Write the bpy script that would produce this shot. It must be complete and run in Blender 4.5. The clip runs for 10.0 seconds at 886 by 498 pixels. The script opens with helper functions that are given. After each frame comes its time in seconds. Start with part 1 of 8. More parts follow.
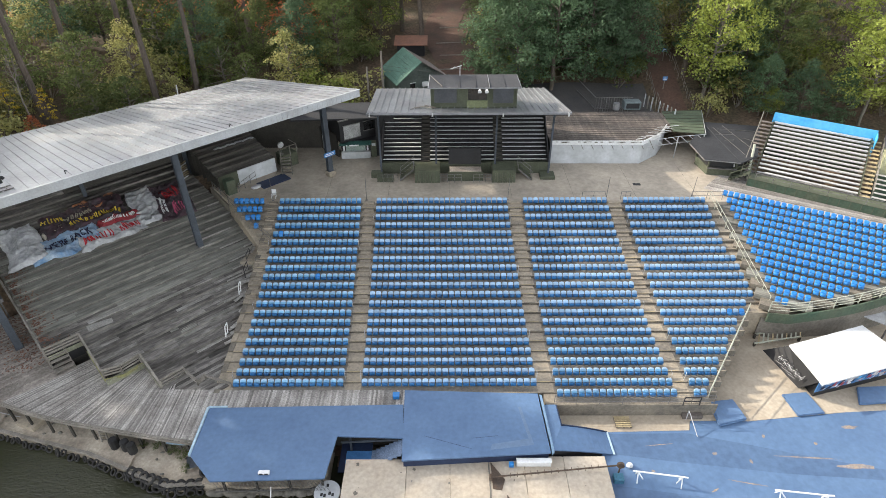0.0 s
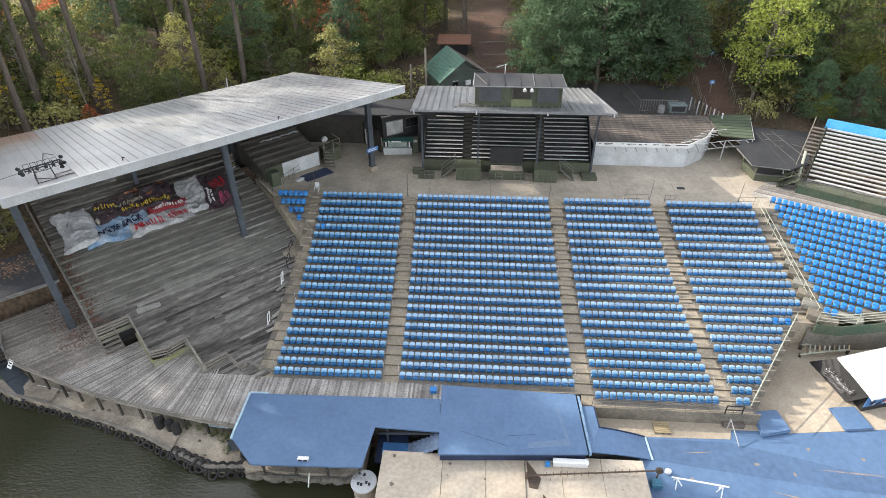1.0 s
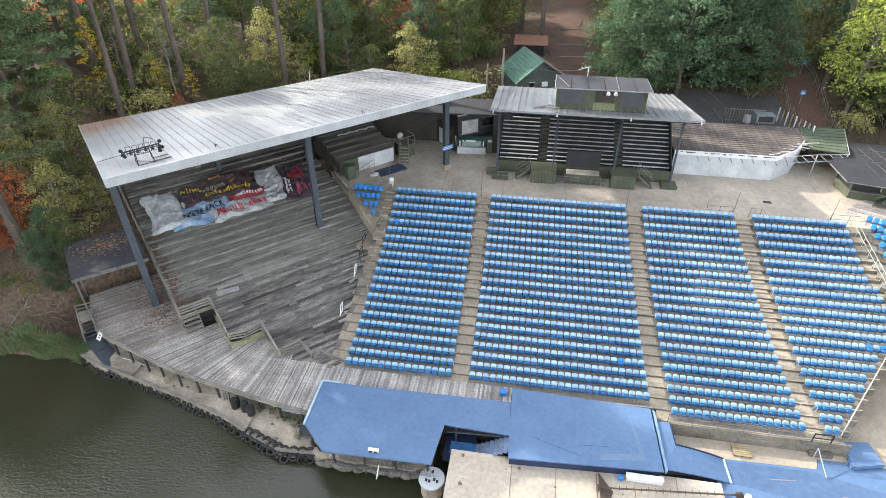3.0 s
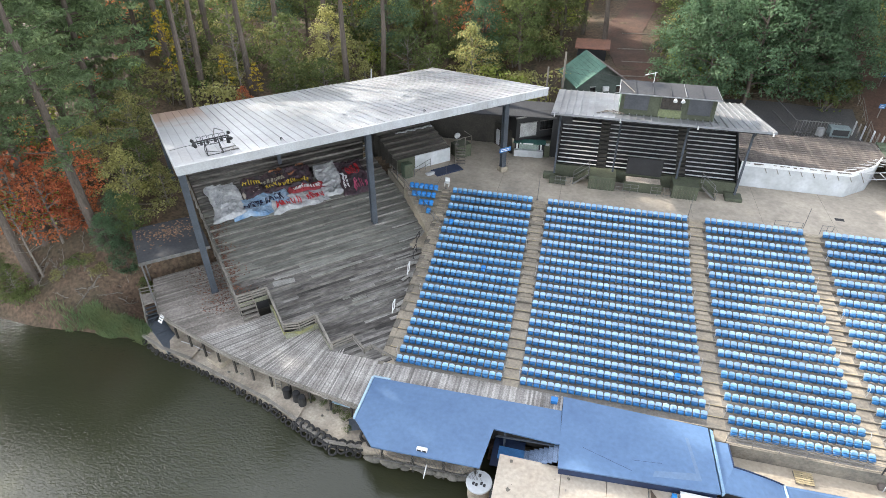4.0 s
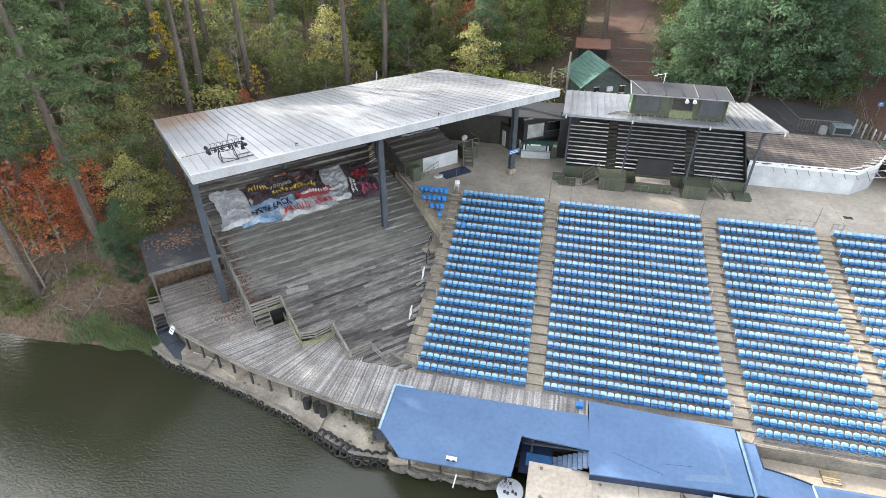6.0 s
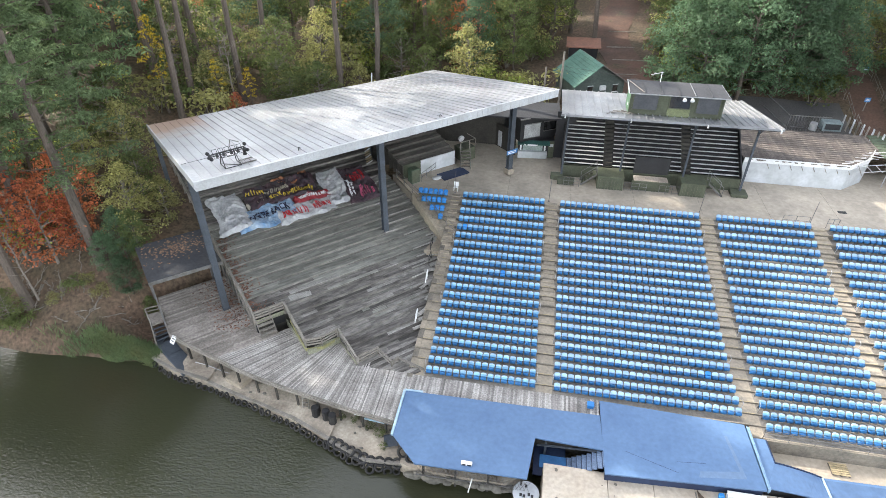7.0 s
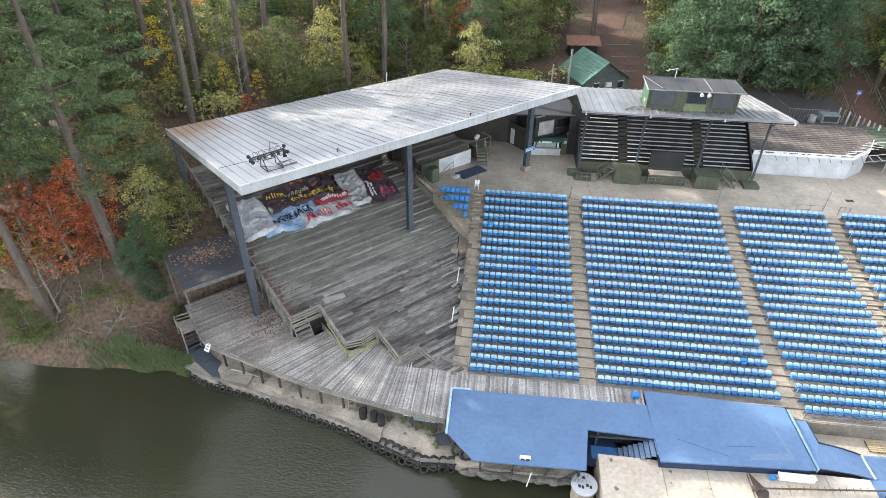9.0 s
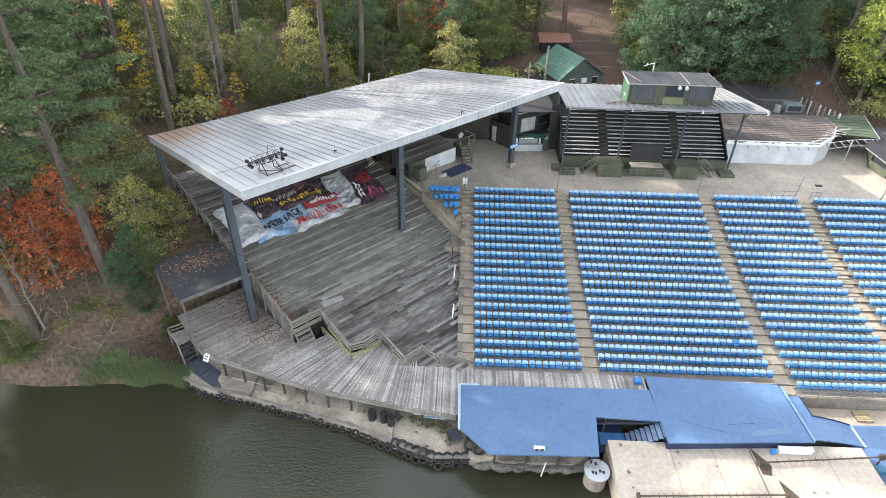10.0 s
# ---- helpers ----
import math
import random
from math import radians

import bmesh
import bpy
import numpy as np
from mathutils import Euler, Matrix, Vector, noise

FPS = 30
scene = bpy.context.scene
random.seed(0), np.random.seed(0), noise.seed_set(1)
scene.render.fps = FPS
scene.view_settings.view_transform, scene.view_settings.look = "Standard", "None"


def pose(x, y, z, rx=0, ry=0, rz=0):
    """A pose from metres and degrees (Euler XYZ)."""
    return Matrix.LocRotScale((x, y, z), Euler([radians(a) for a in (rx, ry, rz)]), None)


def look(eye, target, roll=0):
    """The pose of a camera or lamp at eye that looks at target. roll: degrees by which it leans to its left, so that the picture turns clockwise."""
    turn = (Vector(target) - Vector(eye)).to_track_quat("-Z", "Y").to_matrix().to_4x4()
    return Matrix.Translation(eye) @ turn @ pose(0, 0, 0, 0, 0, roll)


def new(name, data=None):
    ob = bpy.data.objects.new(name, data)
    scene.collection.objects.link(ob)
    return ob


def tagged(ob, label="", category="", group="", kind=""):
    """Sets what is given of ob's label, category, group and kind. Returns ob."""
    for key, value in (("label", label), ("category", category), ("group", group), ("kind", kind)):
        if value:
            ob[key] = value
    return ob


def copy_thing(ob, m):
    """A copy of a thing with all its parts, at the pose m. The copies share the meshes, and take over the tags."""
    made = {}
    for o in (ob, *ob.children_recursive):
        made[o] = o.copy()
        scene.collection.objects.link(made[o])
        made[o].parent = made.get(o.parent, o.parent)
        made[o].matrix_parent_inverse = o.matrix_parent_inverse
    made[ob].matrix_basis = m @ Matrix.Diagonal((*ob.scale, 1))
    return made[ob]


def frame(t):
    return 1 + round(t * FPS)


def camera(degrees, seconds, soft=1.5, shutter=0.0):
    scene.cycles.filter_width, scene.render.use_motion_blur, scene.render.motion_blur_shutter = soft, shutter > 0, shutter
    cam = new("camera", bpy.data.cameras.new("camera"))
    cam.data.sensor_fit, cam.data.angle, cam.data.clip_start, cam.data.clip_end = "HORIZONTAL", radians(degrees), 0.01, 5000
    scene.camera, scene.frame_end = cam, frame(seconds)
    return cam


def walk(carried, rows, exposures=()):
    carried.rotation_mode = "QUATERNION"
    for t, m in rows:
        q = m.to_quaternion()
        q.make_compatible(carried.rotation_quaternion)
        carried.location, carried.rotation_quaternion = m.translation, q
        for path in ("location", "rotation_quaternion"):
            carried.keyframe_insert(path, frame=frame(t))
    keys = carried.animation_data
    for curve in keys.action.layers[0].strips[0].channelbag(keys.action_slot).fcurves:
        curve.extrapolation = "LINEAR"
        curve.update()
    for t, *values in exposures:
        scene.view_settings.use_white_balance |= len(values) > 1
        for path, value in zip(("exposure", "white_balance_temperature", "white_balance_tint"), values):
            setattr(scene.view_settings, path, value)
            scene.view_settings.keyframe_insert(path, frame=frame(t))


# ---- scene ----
cam = camera(74.9, 10.0, soft=0.75)
PATH = [
    (0, (-0.484, 0.18, 32.445), (-0.491, 1.82, 31.299), -0.3),
    (0.5, (-0.859, -0.015, 32.394), (-0.944, 1.623, 31.249), -0.3),
    (1, (-1.397, -0.153, 32.294), (-1.505, 1.484, 31.15), -0.3),
    (1.5, (-1.965, -0.174, 32.207), (-2.135, 1.459, 31.065), -0.3),
    (2, (-2.52, -0.171, 32.093), (-2.747, 1.458, 30.955), -0.2),
    (3.5, (-4.025, -0.302, 32.043), (-4.362, 1.306, 30.903), -0.3),
    (4, (-4.642, -0.318, 31.971), (-5.056, 1.275, 30.834), -0.2),
    (4.5, (-5.314, -0.325, 32.073), (-5.725, 1.266, 30.934), -0.2),
    (5, (-5.98, -0.303, 32.13), (-6.382, 1.29, 30.989), -0.2),
    (5.5, (-6.719, -0.246, 32.082), (-7.107, 1.35, 30.941), -0.0),
    (7, (-9.378, -0.236, 32.195), (-9.67, 1.378, 31.05), 0.2),
    (7.5, (-10.51, -0.321, 32.139), (-10.799, 1.295, 30.995), 0.3),
    (8, (-11.783, -0.626, 32.135), (-12.044, 0.994, 30.992), 0.4),
    (8.5, (-13.104, -0.9, 32.16), (-13.327, 0.724, 31.014), 0.5),
    (9, (-14.612, -1.2, 32.182), (-14.796, 0.429, 31.036), 0.7),
    (9.5, (-16.035, -1.473, 32.229), (-16.18, 0.159, 31.081), 0.8),
    (10, (-17.51, -1.727, 32.171), (-17.56, -0.087, 31.026), 1.0),
]
walk(cam, [(t, look(eye, target, roll)) for t, eye, target, roll in PATH],
     exposures=[(0, 1.83, 6800, 10), (1, 1.94, 6750, 10), (2, 2.15, 6630, 10), (4.5, 2.44, 6550, 10), (7, 2.5, 6550, 10), (10, 2.45, 6500, 10)])

# ---- light ----
world = bpy.data.worlds.new("sky")
scene.world = world
world.use_nodes = True
SUN_AZ, SUN_EL = 157.0, 28.0      # the way to the sun: degrees from east, counted to the north, and above the horizon
sky = world.node_tree.nodes.new("ShaderNodeTexSky")
sky.sky_type, sky.sun_disc = "NISHITA", False
sky.sun_elevation, sky.sun_rotation = radians(SUN_EL), radians(90 - SUN_AZ)
sky.air_density, sky.dust_density, sky.ozone_density = 1.0, 1.0, 1.0
world.node_tree.nodes["Background"].inputs["Strength"].default_value = 0.15
pale = world.node_tree.nodes.new("ShaderNodeHueSaturation")      # thin high cloud takes the blue out of the sky
pale.inputs["Saturation"].default_value = 0.35
world.node_tree.links.new(sky.outputs[0], pale.inputs["Color"])
world.node_tree.links.new(pale.outputs[0], world.node_tree.nodes["Background"].inputs["Color"])
sun = new("sun", bpy.data.lights.new("sun", "SUN"))
sun.data.energy, sun.data.angle, sun.data.color = 1.9, radians(0.7), (1.0, 0.93, 0.82)
sun.matrix_world = look(
    (math.cos(radians(SUN_AZ)) * math.cos(radians(SUN_EL)) * 100, math.sin(radians(SUN_AZ)) * math.cos(radians(SUN_EL)) * 100, math.sin(radians(SUN_EL)) * 100),
    (0, 0, 0))


# ---- materials ----
def mat(name, base, rough=0.7, other=None, scale=1.0, fine=12.0, amount=0.35, bump=0.0, metal=0.0, each=0.0, island=0.0, stretch=(1, 1, 1), spec=0.4, glow=0.0, local=False, streak=0.5):
    """A surface in two tones: large stains and fine grain, and with its own shade for each piece."""
    m = bpy.data.materials.new(name)
    m.use_nodes = True
    nt = m.node_tree
    n, l = nt.nodes, nt.links
    bsdf = n["Principled BSDF"]
    bsdf.inputs["Roughness"].default_value = rough
    bsdf.inputs["Metallic"].default_value = metal
    bsdf.inputs["Specular IOR Level"].default_value = spec
    other = other or tuple(c * 0.6 for c in base)
    if local:
        src = n.new("ShaderNodeTexCoord").outputs["Object"]
    else:
        src = n.new("ShaderNodeNewGeometry").outputs["Position"]
    mp = n.new("ShaderNodeMapping")
    mp.inputs["Scale"].default_value = stretch
    l.new(src, mp.inputs["Vector"])
    big = n.new("ShaderNodeTexNoise")
    big.inputs["Scale"].default_value, big.inputs["Detail"].default_value, big.inputs["Roughness"].default_value = scale, 6, 0.62
    small = n.new("ShaderNodeTexNoise")
    small.inputs["Scale"].default_value, small.inputs["Detail"].default_value = fine, 4
    l.new(mp.outputs[0], big.inputs["Vector"])
    l.new(mp.outputs[0], small.inputs["Vector"])
    ramp = n.new("ShaderNodeMapRange")
    ramp.inputs["From Min"].default_value, ramp.inputs["From Max"].default_value = 0.35, 0.68
    l.new(big.outputs["Fac"], ramp.inputs["Value"])
    mix = n.new("ShaderNodeMix")
    mix.data_type = "RGBA"
    mix.inputs["A"].default_value, mix.inputs["B"].default_value = (*base, 1), (*other, 1)
    l.new(ramp.outputs[0], mix.inputs["Factor"])
    val = n.new("ShaderNodeMapRange")
    val.inputs["From Min"].default_value, val.inputs["From Max"].default_value = 0.25, 0.75
    val.inputs["To Min"].default_value, val.inputs["To Max"].default_value = 1 - amount, 1 + amount
    l.new(small.outputs["Fac"], val.inputs["Value"])
    out = val.outputs[0]
    for k, source in ((each, "ShaderNodeObjectInfo"), (island, "ShaderNodeNewGeometry")):
        if k:
            info = n.new(source)
            r = n.new("ShaderNodeMapRange")
            r.inputs["To Min"].default_value, r.inputs["To Max"].default_value = 1 - k, 1 + k
            l.new(info.outputs["Random" if source == "ShaderNodeObjectInfo" else "Random Per Island"], r.inputs["Value"])
            mul = n.new("ShaderNodeMath")
            mul.operation = "MULTIPLY"
            l.new(out, mul.inputs[0])
            l.new(r.outputs[0], mul.inputs[1])
            out = mul.outputs[0]
    tint = n.new("ShaderNodeVectorMath")
    tint.operation = "SCALE"
    l.new(mix.outputs["Result"], tint.inputs[0])
    l.new(out, tint.inputs["Scale"])
    l.new(tint.outputs[0], bsdf.inputs["Base Color"])
    if bump:
        b = n.new("ShaderNodeBump")
        b.inputs["Strength"].default_value, b.inputs["Distance"].default_value = 1.0, bump
        l.new(small.outputs["Fac"], b.inputs["Height"])
        l.new(b.outputs[0], bsdf.inputs["Normal"])
    return m


CONCRETE = mat("concrete", (0.34, 0.29, 0.22), 0.85, (0.22, 0.19, 0.15), 0.35, 5.0, 0.22, 0.01, each=0.08)
PLAZA = mat("plaza_concrete", (0.41, 0.355, 0.285), 0.8, (0.25, 0.22, 0.18), 0.22, 3.0, 0.16, 0.005, each=0.06)
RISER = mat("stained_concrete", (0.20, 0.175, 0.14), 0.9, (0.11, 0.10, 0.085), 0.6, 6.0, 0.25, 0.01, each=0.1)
APRON = mat("shore_concrete", (0.40, 0.35, 0.28), 0.85, (0.17, 0.14, 0.11), 0.5, 6.0, 0.25, 0.02)
DOCK = mat("pale_dock", (0.43, 0.375, 0.305), 0.75, (0.37, 0.31, 0.24), 0.5, 4.0, 0.2, 0.004, each=0.05)
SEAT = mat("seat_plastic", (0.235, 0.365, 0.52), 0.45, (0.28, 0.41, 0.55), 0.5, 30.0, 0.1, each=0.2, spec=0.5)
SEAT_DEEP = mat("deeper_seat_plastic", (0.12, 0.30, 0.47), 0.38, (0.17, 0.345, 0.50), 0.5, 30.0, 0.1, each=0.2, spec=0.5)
SEAT_RIM = mat("pale_sheen_seat_rim", (0.30, 0.42, 0.55), 0.5, (0.24, 0.37, 0.52), 0.8, 20.0, 0.15, each=0.15, spec=0.5)
# blue of the tipped-up pans, far darker than that of the backs
SEAT_UNDER = mat("dark_seat_plastic", (0.009, 0.09, 0.235), 0.42, (0.016, 0.115, 0.28), 0.8, 30.0, 0.1, each=0.15, spec=0.45)
# grime, and part of the shade below the seats, in one dark colour
SEAT_FLOOR = mat("grimy_shaded_concrete", (0.21, 0.19, 0.16), 0.9, (0.135, 0.122, 0.105), 0.5, 5.0, 0.25, 0.01, each=0.1)
SEAT_NEW = mat("bright_seat_plastic", (0.012, 0.16, 0.46), 0.36, (0.02, 0.19, 0.48), 0.8, 30.0, 0.08, each=0.12, spec=0.5)
STEEL = mat("grey_steel", (0.19, 0.19, 0.19), 0.5, (0.12, 0.11, 0.10), 2.0, 20.0, 0.2, metal=0.5)
BOARDWALK = mat("weathered_boards", (0.34, 0.32, 0.295), 0.85, (0.20, 0.182, 0.165), 0.6, 9.0, 0.4, 0.01, each=0.42)
TERRACE = mat("terrace_boards", (0.225, 0.222, 0.195), 0.85, (0.125, 0.122, 0.105), 0.9, 5.0, 0.35, 0.012, each=0.22, island=0.22, stretch=(0.22, 1.0, 1.0), local=True)
# stained boards of the lower steps, also the dark tone of the top rows
TERRACE_DARK = mat("dark_stained_terrace_boards", (0.178, 0.165, 0.15), 0.85, (0.052, 0.046, 0.041), 1.0, 6.0, 0.5, 0.012, each=0.25, island=0.25, stretch=(0.28, 1.0, 1.0), local=True)
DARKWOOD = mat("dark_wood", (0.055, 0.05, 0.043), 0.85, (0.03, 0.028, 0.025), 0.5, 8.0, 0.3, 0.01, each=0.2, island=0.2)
RAILWOOD = mat("rail_wood", (0.22, 0.20, 0.175), 0.85, (0.13, 0.12, 0.10), 1.0, 12.0, 0.3, 0.01, each=0.15, island=0.15)
BLUE = mat("blue_deck_paint", (0.095, 0.166, 0.284), 0.5, (0.074, 0.132, 0.238), 0.25, 3.0, 0.12, 0.003, each=0.05)
BLUEDARK = mat("dark_blue_paint", (0.02, 0.035, 0.08), 0.6, (0.012, 0.02, 0.05), 0.5, 5.0, 0.2)
PALEBLUE = mat("pale_blue_paint", (0.38, 0.50, 0.58), 0.6, (0.22, 0.33, 0.42), 0.6, 6.0, 0.15)
ROOF = mat("galvanised_roof", (0.335, 0.343, 0.355), 0.4, (0.255, 0.255, 0.265), 0.3, 5.0, 0.14, metal=0.55, each=0.07, spec=0.5)
ROOFGREY = mat("weathered_grey_roof", (0.33, 0.335, 0.345), 0.42, (0.22, 0.22, 0.225), 0.3, 5.0, 0.15, metal=0.5, each=0.08, spec=0.5)
RUST = mat("rusty_roof", (0.34, 0.35, 0.36), 0.45, (0.29, 0.29, 0.30), 0.22, 5.0, 0.12, metal=0.4, each=0.05)
# rust spreads from the back corner of the roof, with a ragged edge
_n, _l = RUST.node_tree.nodes, RUST.node_tree.links
_c = _n.new("ShaderNodeTexCoord")
_s = _n.new("ShaderNodeVectorMath")
_s.operation, _s.inputs[1].default_value = "DISTANCE", (0.0, 19.5, 11.7)
_l.new(_c.outputs["Object"], _s.inputs[0])
_t = _n.new("ShaderNodeTexNoise")
_t.inputs["Scale"].default_value, _t.inputs["Detail"].default_value = 0.6, 5
_l.new(_c.outputs["Object"], _t.inputs["Vector"])
_a = _n.new("ShaderNodeMath")
_a.operation, _a.inputs[1].default_value, _a.inputs[2].default_value = "MULTIPLY_ADD", 7.0, -3.5
_l.new(_t.outputs["Fac"], _a.inputs[0])
_b = _n.new("ShaderNodeMath")
_b.operation = "ADD"
_l.new(_s.outputs["Value"], _b.inputs[0])
_l.new(_a.outputs[0], _b.inputs[1])
_r = _n.new("ShaderNodeMapRange")
_r.inputs["From Min"].default_value, _r.inputs["From Max"].default_value, _r.inputs["To Min"].default_value, _r.inputs["To Max"].default_value = 4.5, 8.5, 0.85, 0.0
_l.new(_b.outputs[0], _r.inputs["Value"])
_x = _n.new("ShaderNodeMix")
_x.data_type = "RGBA"
_x.inputs["B"].default_value = (0.26, 0.15, 0.09, 1)
_p = _n["Principled BSDF"]
_l.new(_p.inputs["Base Color"].links[0].from_socket, _x.inputs["A"])
_l.new(_r.outputs[0], _x.inputs["Factor"])
_l.new(_x.outputs["Result"], _p.inputs["Base Color"])
FASCIA = mat("fascia_metal", (0.44, 0.45, 0.46), 0.5, (0.34, 0.34, 0.34), 0.6, 8.0, 0.12, metal=0.2)
POST = mat("slate_post_paint", (0.062, 0.073, 0.09), 0.6, (0.042, 0.05, 0.06), 0.8, 8.0, 0.2)
PALEPIPE = mat("pale_pipe_paint", (0.42, 0.43, 0.35), 0.6, (0.30, 0.31, 0.25), 1.0, 8.0, 0.15)
WHITE = mat("white_paint", (0.70, 0.71, 0.72), 0.6, (0.58, 0.58, 0.57), 0.6, 7.0, 0.1)
WHITEWALL = mat("stained_white_wall", (0.50, 0.52, 0.54), 0.7, (0.34, 0.35, 0.355), 0.5, 4.0, 0.15)
GREEN = mat("olive_paint", (0.085, 0.095, 0.062), 0.7, (0.055, 0.06, 0.04), 0.6, 6.0, 0.2, each=0.12)
GREENWALL = mat("green_fascia", (0.04, 0.075, 0.05), 0.7, (0.075, 0.09, 0.06), 0.5, 5.0, 0.25)
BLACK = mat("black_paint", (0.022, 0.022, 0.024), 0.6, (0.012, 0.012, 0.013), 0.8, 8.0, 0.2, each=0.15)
RUBBER = mat("tyre_rubber", (0.013, 0.013, 0.014), 0.8, (0.032, 0.03, 0.027), 1.2, 9.0, 0.3, 0.01, each=0.25)
BENCH = mat("aluminium_bench", (0.62, 0.61, 0.58), 0.4, (0.5, 0.48, 0.45), 0.5, 8.0, 0.12, metal=0.4, each=0.08)
BENCHDARK = mat("grey_bench_board", (0.44, 0.44, 0.45), 0.6, (0.30, 0.297, 0.293), 0.6, 8.0, 0.2, each=0.15)
SHINGLE = mat("black_shingle", (0.022, 0.023, 0.026), 0.85, (0.035, 0.036, 0.04), 0.4, 7.0, 0.3, 0.01)
GREENROOF = mat("green_shingle", (0.075, 0.155, 0.12), 0.8, (0.05, 0.105, 0.08), 0.6, 7.0, 0.3, 0.01)
BROWNROOF = mat("brown_deck_boards", (0.155, 0.13, 0.115), 0.85, (0.09, 0.078, 0.07), 0.45, 7.0, 0.3, 0.01, each=0.22)
REDROOF = mat("rust_red_roof", (0.25, 0.115, 0.075), 0.75, (0.17, 0.09, 0.065), 0.8, 6.0, 0.25)
SIDING = mat("green_grey_siding", (0.085, 0.105, 0.09), 0.8, (0.055, 0.07, 0.06), 0.6, 6.0, 0.25, each=0.1)
ASPHALT = mat("dark_asphalt", (0.055, 0.053, 0.055), 0.9, (0.08, 0.075, 0.07), 0.3, 8.0, 0.25, 0.01)
CANVAS = mat("pale_tarp", (0.47, 0.47, 0.47), 0.75, (0.26, 0.265, 0.275), 0.9, 4.0, 0.2, 0.03)
TARPBLUE = mat("blue_banner_cloth", (0.12, 0.23, 0.38), 0.75, (0.33, 0.40, 0.47), 1.1, 5.0, 0.25, 0.03)
TARPBLACK = mat("black_banner_cloth", (0.035, 0.033, 0.038), 0.7, (0.062, 0.028, 0.038), 1.3, 5.0, 0.4, 0.03)
TARPRED = mat("orange_banner_cloth", (0.42, 0.16, 0.07), 0.7, (0.12, 0.075, 0.05), 1.6, 5.0, 0.4, 0.03)
INKBLUE = mat("dark_lettering", (0.012, 0.015, 0.05), 0.7, None, 1.0, 10.0, 0.1)
INKRED = mat("red_lettering", (0.50, 0.02, 0.03), 0.7, None, 1.0, 10.0, 0.1)
INKYELLOW = mat("yellow_lettering", (0.62, 0.46, 0.05), 0.7, None, 1.0, 10.0, 0.1)
INKWHITE = mat("white_lettering", (0.75, 0.75, 0.75), 0.7, None, 1.0, 10.0, 0.1)
SIGNBLUE = mat("blue_sign", (0.06, 0.20, 0.44), 0.5, None, 1.0, 10.0, 0.1)
BRIGHTBLUE = mat("sky_blue_tarp", (0.05, 0.33, 0.66), 0.5, (0.10, 0.42, 0.72), 0.5, 5.0, 0.12)
PANELRED = mat("red_print", (0.45, 0.03, 0.04), 0.5, None, 1.0, 10.0, 0.1)
YELLOWWOOD = mat("new_timber", (0.42, 0.33, 0.19), 0.8, (0.30, 0.24, 0.14), 1.0, 9.0, 0.2, each=0.1)
SCREEN = mat("grey_window_screen", (0.05, 0.053, 0.06), 0.5, (0.075, 0.078, 0.085), 1.0, 8.0, 0.15)
SLATE = mat("slate_roofing", (0.032, 0.034, 0.039), 0.9, (0.05, 0.05, 0.053), 0.5, 6.0, 0.25, 0.01)
GLASS = mat("dark_window", (0.012, 0.013, 0.014), 0.12, (0.02, 0.02, 0.02), 1.0, 10.0, 0.1, spec=0.6)
LITTER = mat("leaf_litter", (0.112, 0.074, 0.05), 0.95, (0.06, 0.05, 0.03), 0.3, 3.5, 0.6, 0.06)
PATHDIRT = mat("red_dirt", (0.115, 0.065, 0.047), 0.95, (0.07, 0.046, 0.035), 0.3, 4.0, 0.25, 0.02)
GRASSY = mat("marsh_grass", (0.10, 0.152, 0.065), 0.9, (0.13, 0.145, 0.06), 0.5, 6.0, 0.4)
BARK = mat("pine_bark", (0.125, 0.10, 0.082), 0.95, (0.07, 0.057, 0.047), 1.5, 14.0, 0.35, 0.03, stretch=(1, 1, 0.25))
BARKPALE = mat("pale_bark", (0.23, 0.205, 0.175), 0.95, (0.13, 0.115, 0.095), 1.5, 14.0, 0.35, 0.02, stretch=(1, 1, 0.25))


def leaf(name, base, other, thin=0.52, each=0.25):
    m = mat(name, base, 0.6, other, 0.35, 3.0, 0.25, each=each, island=0.4, spec=0.25)
    n, l = m.node_tree.nodes, m.node_tree.links
    b = n["Principled BSDF"]
    t = n.new("ShaderNodeBsdfTranslucent")
    mixed = n.new("ShaderNodeMixShader")
    mixed.inputs[0].default_value = thin
    l.new(b.inputs["Base Color"].links[0].from_socket, t.inputs["Color"])
    l.new(b.outputs[0], mixed.inputs[1])
    l.new(t.outputs[0], mixed.inputs[2])
    l.new(mixed.outputs[0], n["Material Output"].inputs["Surface"])
    return m


YARD = mat("yard_concrete", (0.42, 0.36, 0.28), 0.85, (0.30, 0.25, 0.19), 0.3, 4.0, 0.15, 0.005)
BLUEDEEP = mat("deeper_blue_paint", (0.072, 0.126, 0.222), 0.45, (0.056, 0.10, 0.185), 0.3, 3.0, 0.15, 0.003)
SCUFF = mat("worn_paint", (0.30, 0.23, 0.16), 0.85, (0.13, 0.15, 0.20), 1.6, 9.0, 0.3)
WESTBOARD = mat("brown_boards", (0.26, 0.232, 0.205), 0.85, (0.165, 0.145, 0.125), 0.35, 7.0, 0.35, 0.01, each=0.3)
UPPERBOARD = mat("dark_bleacher_boards", (0.105, 0.095, 0.082), 0.85, (0.055, 0.05, 0.044), 0.9, 6.0, 0.4, 0.01, each=0.3, stretch=(0.25, 1, 1), local=True)
DIRTBOARD = mat("dirt_black_boards", (0.12, 0.11, 0.10), 0.9, (0.045, 0.041, 0.037), 0.9, 5.0, 0.45, 0.012, each=0.3, stretch=(0.25, 1.0, 1.0), local=True)
